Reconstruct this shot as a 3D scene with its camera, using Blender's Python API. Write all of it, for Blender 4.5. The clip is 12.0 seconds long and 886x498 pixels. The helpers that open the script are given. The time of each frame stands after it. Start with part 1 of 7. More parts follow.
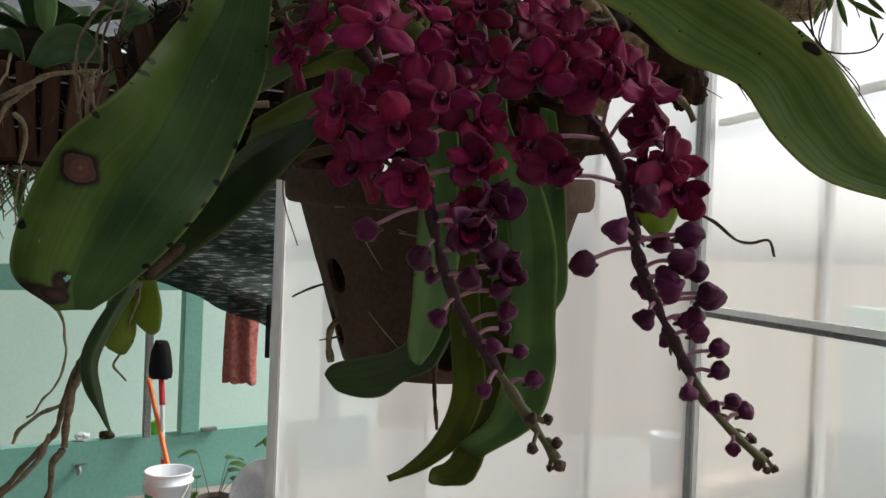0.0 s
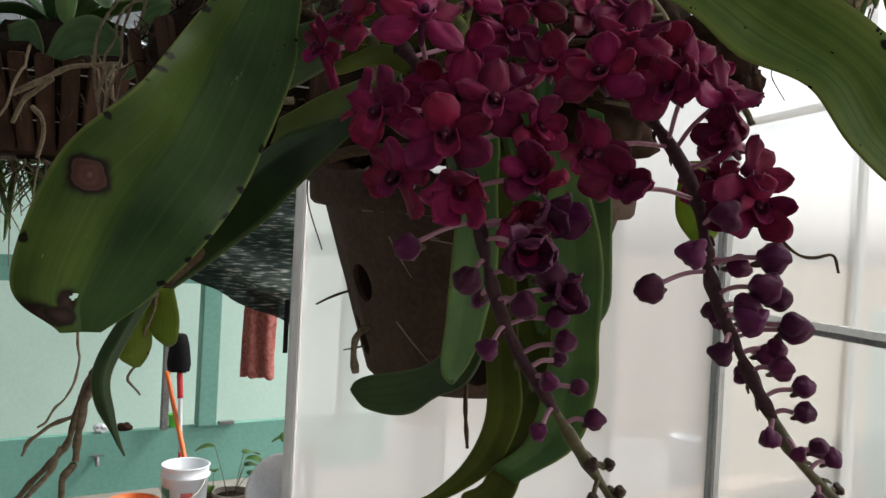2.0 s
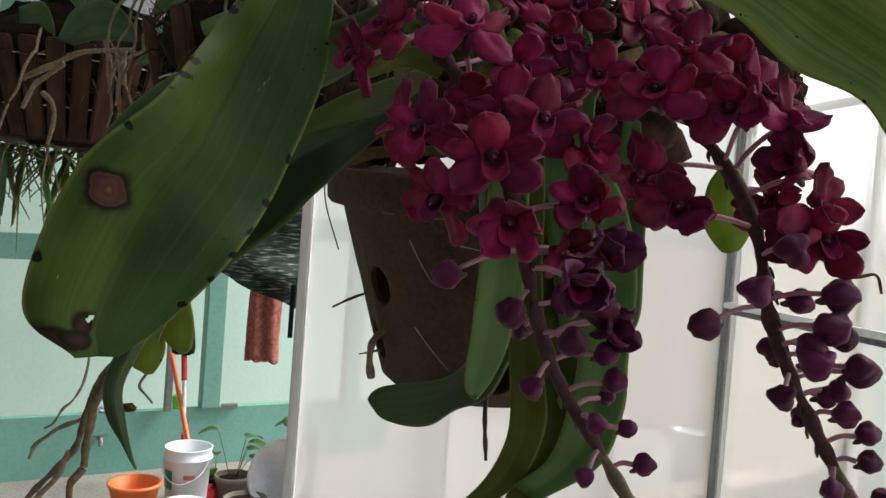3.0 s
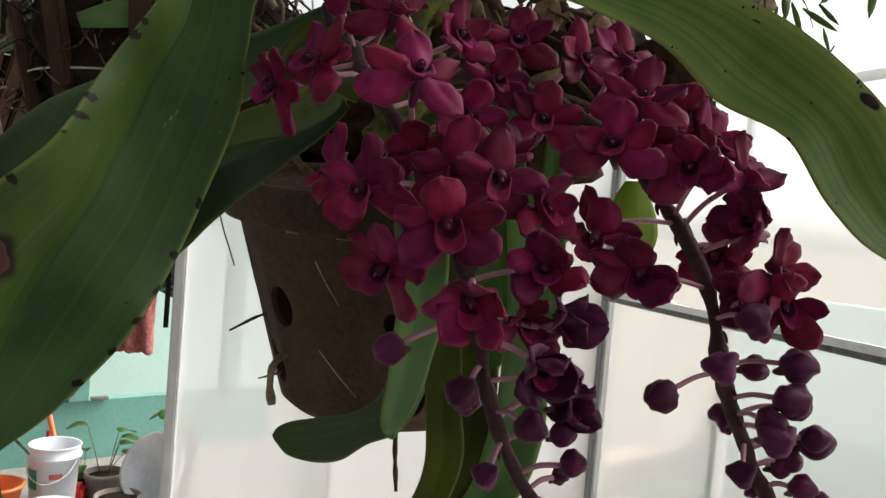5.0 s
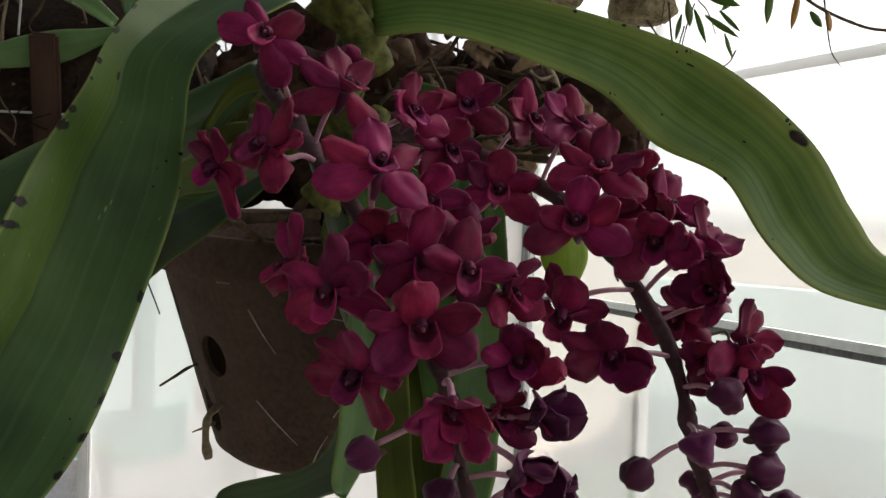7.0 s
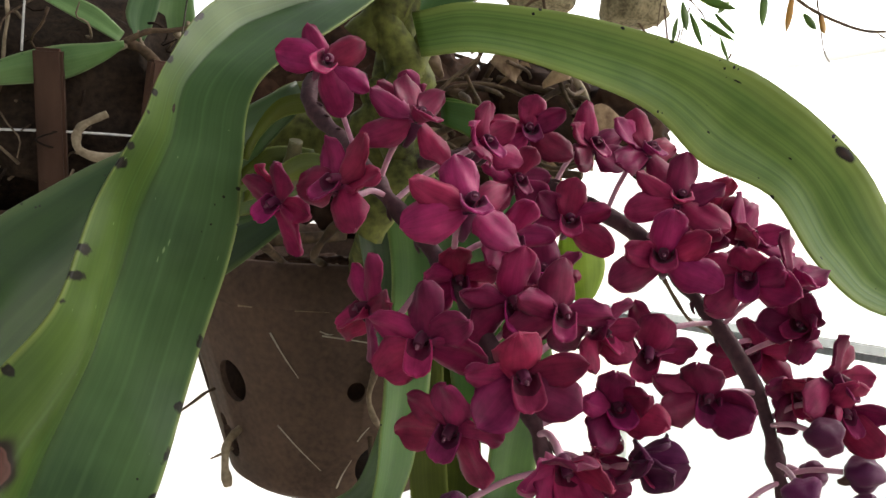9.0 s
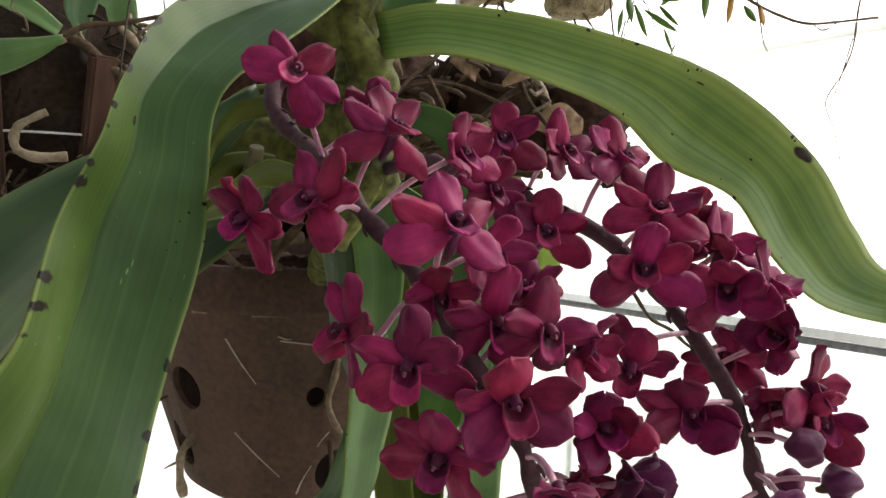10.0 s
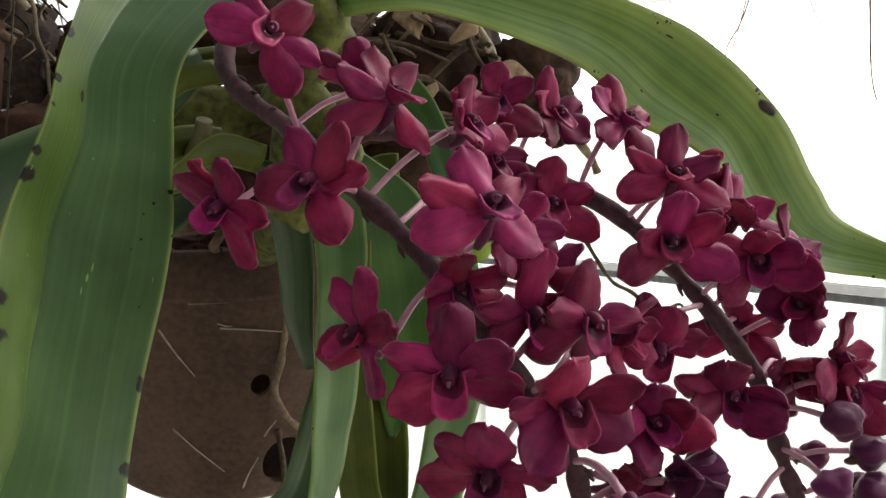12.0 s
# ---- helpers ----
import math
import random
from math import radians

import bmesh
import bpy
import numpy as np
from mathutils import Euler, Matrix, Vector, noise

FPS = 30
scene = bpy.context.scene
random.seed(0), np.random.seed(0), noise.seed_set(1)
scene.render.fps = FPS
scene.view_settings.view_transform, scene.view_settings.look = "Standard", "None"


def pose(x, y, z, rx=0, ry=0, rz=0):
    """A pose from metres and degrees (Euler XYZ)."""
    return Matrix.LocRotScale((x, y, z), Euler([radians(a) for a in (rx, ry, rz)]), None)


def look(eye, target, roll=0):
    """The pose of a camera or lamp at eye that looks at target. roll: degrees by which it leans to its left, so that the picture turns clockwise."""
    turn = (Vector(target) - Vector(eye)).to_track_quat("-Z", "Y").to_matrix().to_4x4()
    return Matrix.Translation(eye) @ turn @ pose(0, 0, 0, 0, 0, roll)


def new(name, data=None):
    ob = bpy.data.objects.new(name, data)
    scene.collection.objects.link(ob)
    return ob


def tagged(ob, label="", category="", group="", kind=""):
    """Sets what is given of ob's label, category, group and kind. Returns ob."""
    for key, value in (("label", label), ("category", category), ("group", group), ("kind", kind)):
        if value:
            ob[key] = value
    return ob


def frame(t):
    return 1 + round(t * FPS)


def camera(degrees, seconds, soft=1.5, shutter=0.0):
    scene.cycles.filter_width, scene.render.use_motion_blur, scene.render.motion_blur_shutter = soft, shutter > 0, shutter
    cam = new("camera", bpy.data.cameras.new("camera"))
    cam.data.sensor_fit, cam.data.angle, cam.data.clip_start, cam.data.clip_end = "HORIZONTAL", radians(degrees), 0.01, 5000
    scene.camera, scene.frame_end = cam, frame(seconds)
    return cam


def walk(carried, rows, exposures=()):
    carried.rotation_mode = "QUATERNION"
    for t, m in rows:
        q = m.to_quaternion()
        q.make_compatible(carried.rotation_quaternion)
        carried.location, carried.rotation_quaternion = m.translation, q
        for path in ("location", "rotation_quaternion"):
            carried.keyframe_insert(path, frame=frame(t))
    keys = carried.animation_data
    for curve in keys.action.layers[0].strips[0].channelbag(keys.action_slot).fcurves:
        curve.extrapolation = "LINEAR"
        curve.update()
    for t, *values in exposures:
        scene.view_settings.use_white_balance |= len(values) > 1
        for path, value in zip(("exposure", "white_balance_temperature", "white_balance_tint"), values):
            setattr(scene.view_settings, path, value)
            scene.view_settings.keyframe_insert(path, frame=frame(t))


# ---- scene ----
cam = camera(56.5, 12.0)
PATH = [
    (0, (-0.002, -0.009, 1.55), (0.016, 1.99, 1.542), 2.2),
    (0.5, (0.001, -0.007, 1.552), (0.029, 1.993, 1.544), 2.7),
    (1, (0.002, 0.0, 1.554), (0.013, 2.0, 1.541), 3.1),
    (1.5, (-0.006, 0.011, 1.558), (-0.034, 2.011, 1.554), 3.1),
    (2, (-0.013, 0.026, 1.558), (-0.038, 2.026, 1.537), 3.0),
    (2.5, (-0.022, 0.035, 1.564), (-0.072, 2.034, 1.521), 3.9),
    (2.7, (-0.023, 0.038, 1.567), (-0.078, 2.037, 1.52), 4.2),
    (4.3, (-0.049, 0.075, 1.581), (0.112, 2.066, 1.479), 4.1),
    (4.5, (-0.05, 0.075, 1.584), (0.129, 2.065, 1.493), 4.2),
    (5, (-0.046, 0.073, 1.594), (0.209, 2.055, 1.516), 4.7),
    (5.5, (-0.046, 0.079, 1.6), (0.261, 2.053, 1.522), 4.5),
    (6, (-0.049, 0.086, 1.603), (0.352, 2.044, 1.52), 3.0),
    (6.5, (-0.057, 0.088, 1.609), (0.4, 2.034, 1.547), 2.3),
    (7, (-0.061, 0.086, 1.62), (0.401, 2.031, 1.546), 2.0),
    (7.2, (-0.062, 0.085, 1.622), (0.406, 2.028, 1.555), 1.9),
    (8.8, (-0.084, 0.103, 1.629), (0.415, 2.039, 1.565), 1.1),
    (9, (-0.087, 0.106, 1.63), (0.426, 2.038, 1.558), 1.2),
    (9.5, (-0.093, 0.111, 1.636), (0.501, 2.019, 1.558), 1.0),
    (10, (-0.095, 0.116, 1.638), (0.551, 2.006, 1.536), 0.6),
    (10.5, (-0.108, 0.128, 1.638), (0.581, 2.0, 1.495), -0.8),
    (11, (-0.117, 0.137, 1.638), (0.635, 1.983, 1.468), -1.2),
    (11.5, (-0.112, 0.141, 1.64), (0.706, 1.955, 1.449), -1.2),
    (12, (-0.113, 0.153, 1.643), (0.76, 1.941, 1.439), -1.7),
]
walk(cam, [(t, look(eye, target, roll)) for t, eye, target, roll in PATH],
     [(0.0, 0.25), (2.5, 0.44), (4.5, 0.63), (7.2, 0.70), (8.8, 1.84), (10.0, 1.79), (12.0, 1.71)])

# ---- light ----
world = bpy.data.worlds.new("overcast_sky")
scene.world = world
world.use_nodes = True
wn = world.node_tree.nodes
sky = wn.new("ShaderNodeTexSky")
sky.sky_type, sky.sun_disc = "NISHITA", False
sky.sun_elevation, sky.sun_rotation = radians(48), radians(72)
sky.air_density, sky.dust_density, sky.ozone_density = 1.0, 4.0, 1.0
veil = wn.new("ShaderNodeHueSaturation")
veil.inputs["Saturation"].default_value = 0.25
world.node_tree.links.new(sky.outputs[0], veil.inputs["Color"])
world.node_tree.links.new(veil.outputs[0], wn["Background"].inputs["Color"])
wn["Background"].inputs["Strength"].default_value = 0.21

sun_data = bpy.data.lights.new("sun", "SUN")
sun_data.energy, sun_data.angle, sun_data.color = 1.9, radians(14), (1.0, 0.95, 0.88)
sun = new("sun", sun_data)
sun.matrix_world = look((3.0, 1.0, 3.5), (0, 0, 0))


# ---- materials ----
def mat(name):
    m = bpy.data.materials.new(name)
    m.use_nodes = True
    return m, m.node_tree.nodes, m.node_tree.links, m.node_tree.nodes["Principled BSDF"]


def ramp(nodes, stops):
    r = nodes.new("ShaderNodeValToRGB")
    els = r.color_ramp.elements
    while len(els) < len(stops):
        els.new(0.5)
    for e, (p, c) in zip(els, stops):
        e.position, e.color = p, (*c, 1)
    return r


def noise_node(nodes, links, scale, detail=4, coord="Object", stretch=(1, 1, 1)):
    tc = nodes.new("ShaderNodeTexCoord")
    mp = nodes.new("ShaderNodeMapping")
    mp.inputs["Scale"].default_value = stretch
    n = nodes.new("ShaderNodeTexNoise")
    n.inputs["Scale"].default_value, n.inputs["Detail"].default_value = scale, detail
    links.new(tc.outputs[coord], mp.inputs[0])
    links.new(mp.outputs[0], n.inputs["Vector"])
    return n


def bump(nodes, links, bsdf, source, strength, distance=0.001):
    b = nodes.new("ShaderNodeBump")
    b.inputs["Strength"].default_value, b.inputs["Distance"].default_value = strength, distance
    links.new(source, b.inputs["Height"])
    links.new(b.outputs[0], bsdf.inputs["Normal"])
    return b


def rough_surface(name, dark, light, scale=20, rough=0.8, fine=120, relief=0.4, metal=0.0, stretch=(1, 1, 1), vary=0.0):
    """Two scales of noise between a dark and a light colour, with relief."""
    m, n, l, b = mat(name)
    big = noise_node(n, l, scale, 5, "Object", stretch)
    small = noise_node(n, l, fine, 3, "Object", stretch)
    mid = n.new("ShaderNodeMath")
    mid.operation = "MULTIPLY_ADD"
    mid.inputs[1].default_value, mid.inputs[2].default_value = 0.5, 0.0
    l.new(small.outputs["Fac"], mid.inputs[0])
    add = n.new("ShaderNodeMath")
    add.operation = "MULTIPLY_ADD"
    add.inputs[1].default_value = 0.5
    l.new(big.outputs["Fac"], add.inputs[0])
    l.new(mid.outputs[0], add.inputs[2])
    r = ramp(n, [(0.32, dark), (0.68, light)])
    l.new(add.outputs[0], r.inputs[0])
    out = r.outputs[0]
    if vary:
        info = n.new("ShaderNodeObjectInfo")
        hs = n.new("ShaderNodeHueSaturation")
        mr = n.new("ShaderNodeMapRange")
        mr.inputs["To Min"].default_value, mr.inputs["To Max"].default_value = 1 - vary, 1 + vary
        l.new(info.outputs["Random"], mr.inputs[0])
        l.new(mr.outputs[0], hs.inputs["Value"])
        l.new(out, hs.inputs["Color"])
        out = hs.outputs[0]
    l.new(out, b.inputs["Base Color"])
    b.inputs["Roughness"].default_value, b.inputs["Metallic"].default_value = rough, metal
    b.inputs["Specular IOR Level"].default_value = 0.5 if rough < 0.7 else 0.15
    bump(n, l, b, add.outputs[0], relief)
    return m


def translucent_mix(n, l, b, colour_socket, amount):
    """Lets some of the light through a thin leaf or petal."""
    t = n.new("ShaderNodeBsdfTranslucent")
    l.new(colour_socket, t.inputs["Color"])
    mix = n.new("ShaderNodeMixShader")
    mix.inputs[0].default_value = amount
    l.new(b.outputs[0], mix.inputs[1])
    l.new(t.outputs[0], mix.inputs[2])
    l.new(mix.outputs[0], n["Material Output"].inputs["Surface"])


def leaf_material(name, dark, light, yellow, veins=9, streaks=0.28, through_light=0.15, blots=(), freckles=0.5, edge_tint=0.6, lit_half=None, gloss=0.36, ribs=0, rib_depth=0.25, rim_from=0.86, scars=(), pale_veins=()):
    """Leaf with long parallel veins, a yellower margin, dark freckles by the rim and blots of rot (u, v, ru, rv)."""
    m, n, l, b = mat(name)
    uv = n.new("ShaderNodeUVMap")
    uv.uv_map = "leaf"
    sep = n.new("ShaderNodeSeparateXYZ")
    l.new(uv.outputs[0], sep.inputs[0])
    wave_map = n.new("ShaderNodeMapping")
    wave_map.inputs["Scale"].default_value = (veins, 0.6, 1)
    l.new(uv.outputs[0], wave_map.inputs[0])
    vein = n.new("ShaderNodeTexNoise")
    vein.inputs["Scale"].default_value, vein.inputs["Detail"].default_value = 1.0, 4
    l.new(wave_map.outputs[0], vein.inputs["Vector"])
    cloud = noise_node(n, l, 28, 3)
    mixv = n.new("ShaderNodeMath")
    mixv.operation = "ADD"
    half = n.new("ShaderNodeMath")
    half.operation = "MULTIPLY"
    half.inputs[1].default_value = 1 - streaks
    l.new(cloud.outputs["Fac"], half.inputs[0])
    half2 = n.new("ShaderNodeMath")
    half2.operation = "MULTIPLY"
    half2.inputs[1].default_value = streaks
    l.new(vein.outputs["Fac"], half2.inputs[0])
    l.new(half.outputs[0], mixv.inputs[0])
    l.new(half2.outputs[0], mixv.inputs[1])
    base = ramp(n, [(0.36, dark), (0.64, light)])
    l.new(mixv.outputs[0], base.inputs[0])
    ground = base.outputs[0]
    if lit_half:  # one side of the midrib yellower, and painted lighter where the fold catches light
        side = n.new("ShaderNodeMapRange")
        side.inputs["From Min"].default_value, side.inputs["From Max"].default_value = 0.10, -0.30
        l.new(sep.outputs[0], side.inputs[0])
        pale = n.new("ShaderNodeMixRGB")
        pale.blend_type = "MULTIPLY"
        pale.inputs[2].default_value = (*lit_half, 1)
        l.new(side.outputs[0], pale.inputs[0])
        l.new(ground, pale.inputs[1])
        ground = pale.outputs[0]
        # a darker line along the midrib crease
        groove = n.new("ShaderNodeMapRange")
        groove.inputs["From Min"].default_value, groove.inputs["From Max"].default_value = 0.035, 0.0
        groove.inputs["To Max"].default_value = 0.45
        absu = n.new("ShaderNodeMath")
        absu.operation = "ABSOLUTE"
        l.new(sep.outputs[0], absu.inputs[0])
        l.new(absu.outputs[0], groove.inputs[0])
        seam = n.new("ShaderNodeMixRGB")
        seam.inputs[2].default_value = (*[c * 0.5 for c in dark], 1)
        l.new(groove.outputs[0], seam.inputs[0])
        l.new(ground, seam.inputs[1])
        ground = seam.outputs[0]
    rib_height = None
    if ribs:  # parallel ribs as darker lines
        wander = n.new("ShaderNodeMath")
        wander.operation = "MULTIPLY_ADD"
        wander.inputs[1].default_value = ribs * math.pi
        wob2 = noise_node(n, l, 22, 2)
        l.new(sep.outputs[0], wander.inputs[0])
        l.new(wob2.outputs["Fac"], wander.inputs[2])
        wave = n.new("ShaderNodeMath")
        wave.operation = "SINE"
        l.new(wander.outputs[0], wave.inputs[0])
        line = n.new("ShaderNodeMapRange")
        line.inputs["From Min"].default_value, line.inputs["From Max"].default_value = 0.1, 1.0
        line.inputs["To Max"].default_value = rib_depth
        l.new(wave.outputs[0], line.inputs[0])
        rib = n.new("ShaderNodeMixRGB")
        rib.inputs[2].default_value = (*[c * 0.7 for c in dark], 1)
        l.new(line.outputs[0], rib.inputs[0])
        l.new(ground, rib.inputs[1])
        ground = rib.outputs[0]
        rib_height = wave.outputs[0]
    for u0 in pale_veins:  # single paler veins
        off = n.new("ShaderNodeMath")
        off.operation = "SUBTRACT"
        off.inputs[1].default_value = u0
        l.new(sep.outputs[0], off.inputs[0])
        gap = n.new("ShaderNodeMath")
        gap.operation = "ABSOLUTE"
        l.new(off.outputs[0], gap.inputs[0])
        thin = n.new("ShaderNodeMapRange")
        thin.inputs["From Min"].default_value, thin.inputs["From Max"].default_value = 0.030, 0.004
        thin.inputs["To Max"].default_value = 0.15
        l.new(gap.outputs[0], thin.inputs[0])
        thread = n.new("ShaderNodeMixRGB")
        thread.inputs[2].default_value = (*[c * 1.7 for c in light], 1)
        l.new(thin.outputs[0], thread.inputs[0])
        l.new(ground, thread.inputs[1])
        ground = thread.outputs[0]
    # margin: |u| near 1
    au = n.new("ShaderNodeMath")
    au.operation = "ABSOLUTE"
    l.new(sep.outputs[0], au.inputs[0])
    rim = n.new("ShaderNodeMapRange")
    rim.inputs["From Min"].default_value, rim.inputs["From Max"].default_value = rim_from, 1.0
    rim.inputs["To Max"].default_value = edge_tint
    l.new(au.outputs[0], rim.inputs[0])
    tint = n.new("ShaderNodeMixRGB")
    tint.inputs[2].default_value = (*yellow, 1)
    l.new(rim.outputs[0], tint.inputs[0])
    l.new(ground, tint.inputs[1])
    colour = tint.outputs[0]
    # freckles
    spots = n.new("ShaderNodeTexVoronoi")
    spots.inputs["Scale"].default_value = 260
    tc = n.new("ShaderNodeTexCoord")
    l.new(tc.outputs["Object"], spots.inputs["Vector"])
    where = noise_node(n, l, 40, 2)
    lim = n.new("ShaderNodeMapRange")
    lim.inputs["From Min"].default_value, lim.inputs["From Max"].default_value = 0.50, 0.66
    lim.inputs["To Max"].default_value = 0.24 * freckles
    l.new(where.outputs["Fac"], lim.inputs[0])
    near = n.new("ShaderNodeMapRange")
    near.inputs["From Min"].default_value, near.inputs["From Max"].default_value = 0.5, 1.0
    near.inputs["To Min"].default_value, near.inputs["To Max"].default_value = 0.35, 1.6
    l.new(au.outputs[0], near.inputs[0])
    lim2 = n.new("ShaderNodeMath")
    lim2.operation = "MULTIPLY"
    l.new(lim.outputs[0], lim2.inputs[0])
    l.new(near.outputs[0], lim2.inputs[1])
    hit = n.new("ShaderNodeMath")
    hit.operation = "LESS_THAN"
    l.new(spots.outputs["Distance"], hit.inputs[0])
    l.new(lim2.outputs[0], hit.inputs[1])
    frek = n.new("ShaderNodeMixRGB")
    frek.inputs[2].default_value = (0.012, 0.010, 0.006, 1)
    l.new(hit.outputs[0], frek.inputs[0])
    l.new(colour, frek.inputs[1])
    colour = frek.outputs[0]
    wob, wob_wide = noise_node(n, l, 230, 6), noise_node(n, l, 110, 2)
    for u0, v0, ru, rv, *pale_scar in [*blots, *scars]:
        shift = n.new("ShaderNodeVectorMath")
        shift.operation = "SUBTRACT"
        shift.inputs[1].default_value = (u0, v0, 0)
        l.new(uv.outputs[0], shift.inputs[0])
        div = n.new("ShaderNodeVectorMath")
        div.operation = "DIVIDE"
        div.inputs[1].default_value = (ru, rv, 1)
        l.new(shift.outputs[0], div.inputs[0])
        ln = n.new("ShaderNodeVectorMath")
        ln.operation = "LENGTH"
        l.new(div.outputs[0], ln.inputs[0])
        wv = n.new("ShaderNodeMath")
        wv.operation = "MULTIPLY_ADD"
        wv.inputs[1].default_value = 0.8 if rv > 0.012 else 2.6
        l.new((wob_wide if rv > 0.012 else wob).outputs["Fac"], wv.inputs[0])
        l.new(ln.outputs["Value"], wv.inputs[2])
        inner = ramp(n, [(0.0, (0.20, 0.26, 0.13)), (1.0, (0.11, 0.17, 0.06))]) if pale_scar else ramp(n, [(0.0, (0.020, 0.014, 0.009)), (0.45, (0.010, 0.008, 0.005)), (1.0, (0.010, 0.009, 0.005))]) if rv < 0.012 else ramp(n, [(0.0, (0.050, 0.026, 0.022)), (0.5, (0.026, 0.014, 0.012)), (0.85, (0.014, 0.010, 0.006)), (1.0, (0.03, 0.03, 0.012))]) if ru > 0.3 or ru < 0.2 else ramp(n, [(0.0, (0.15, 0.075, 0.050)), (0.14, (0.072, 0.030, 0.024)), (0.34, (0.092, 0.038, 0.030)), (0.56, (0.060, 0.026, 0.020)), (0.66, (0.080, 0.036, 0.030)), (0.72, (0.012, 0.008, 0.006)), (0.86, (0.014, 0.011, 0.007)), (1.0, (0.022, 0.030, 0.010))])
        uneven = n.new("ShaderNodeMath")
        uneven.operation = "SUBTRACT"
        uneven.inputs[1].default_value = 0.40 if rv > 0.012 else 1.05
        l.new(wv.outputs[0], uneven.inputs[0])
        l.new(uneven.outputs[0], inner.inputs[0])
        ring = n.new("ShaderNodeMapRange")
        ring.inputs["From Min"].default_value, ring.inputs["From Max"].default_value = 1.12, 0.80
        l.new(uneven.outputs[0], ring.inputs[0])
        mx = n.new("ShaderNodeMixRGB")
        l.new(ring.outputs[0], mx.inputs[0])
        l.new(colour, mx.inputs[1])
        l.new(inner.outputs[0], mx.inputs[2])
        colour = mx.outputs[0]
    l.new(colour, b.inputs["Base Color"])
    b.inputs["Roughness"].default_value = 0.40
    b.inputs["Specular IOR Level"].default_value = gloss
    bump(n, l, b, rib_height or vein.outputs["Fac"], rib_depth * 0.2 if rib_height else 0.2, 0.0008)
    translucent_mix(n, l, b, colour, through_light)
    return m


def petal_material(name, deep, bright, pale, through_light=0.18):
    m, n, l, b = mat(name)
    uv = n.new("ShaderNodeUVMap")
    uv.uv_map = "leaf"
    sep = n.new("ShaderNodeSeparateXYZ")
    l.new(uv.outputs[0], sep.inputs[0])
    streak_map = n.new("ShaderNodeMapping")
    streak_map.inputs["Scale"].default_value = (5, 0.8, 1)
    l.new(uv.outputs[0], streak_map.inputs[0])
    streak = n.new("ShaderNodeTexNoise")
    streak.inputs["Scale"].default_value = 1.6
    l.new(streak_map.outputs[0], streak.inputs["Vector"])
    blotch = noise_node(n, l, 190, 4)
    add = n.new("ShaderNodeMath")
    add.operation = "MULTIPLY_ADD"
    add.inputs[1].default_value = 0.28
    l.new(streak.outputs["Fac"], add.inputs[0])
    hb = n.new("ShaderNodeMath")
    hb.operation = "MULTIPLY"
    hb.inputs[1].default_value = 0.72
    l.new(blotch.outputs["Fac"], hb.inputs[0])
    l.new(hb.outputs[0], add.inputs[2])
    r = ramp(n, [(0.33, deep), (0.68, bright)])
    l.new(add.outputs[0], r.inputs[0])
    foot = n.new("ShaderNodeMapRange")
    foot.inputs["From Min"].default_value, foot.inputs["From Max"].default_value = 0.10, 0.0
    l.new(sep.outputs[1], foot.inputs[0])
    mx = n.new("ShaderNodeMixRGB")
    mx.inputs[2].default_value = (*pale, 1)
    l.new(foot.outputs[0], mx.inputs[0])
    l.new(r.outputs[0], mx.inputs[1])
    info = n.new("ShaderNodeObjectInfo")
    hs = n.new("ShaderNodeHueSaturation")
    mr = n.new("ShaderNodeMapRange")
    mr.inputs["To Min"].default_value, mr.inputs["To Max"].default_value = 0.66, 1.32
    l.new(info.outputs["Random"], mr.inputs[0])
    l.new(mr.outputs[0], hs.inputs["Value"])
    # some flowers are redder, some more purple
    turn = n.new("ShaderNodeMath")
    turn.operation = "MULTIPLY"
    turn.inputs[1].default_value = 7.31
    l.new(info.outputs["Random"], turn.inputs[0])
    part_of = n.new("ShaderNodeMath")
    part_of.operation = "FRACT"
    l.new(turn.outputs[0], part_of.inputs[0])
    hue = n.new("ShaderNodeMapRange")
    hue.inputs["To Min"].default_value, hue.inputs["To Max"].default_value = 0.486, 0.512
    l.new(part_of.outputs[0], hue.inputs[0])
    l.new(hue.outputs[0], hs.inputs["Hue"])
    l.new(mx.outputs[0], hs.inputs["Color"])
    l.new(hs.outputs[0], b.inputs["Base Color"])
    b.inputs["Roughness"].default_value = 0.50
    b.inputs["Specular IOR Level"].default_value = 0.22
    b.inputs["Sheen Weight"].default_value = 0.09
    b.inputs["Sheen Tint"].default_value = (1.0, 0.72, 0.80, 1)
    bump(n, l, b, blotch.outputs["Fac"], 0.25, 0.0006)
    translucent_mix(n, l, b, hs.outputs[0], through_light)
    return m


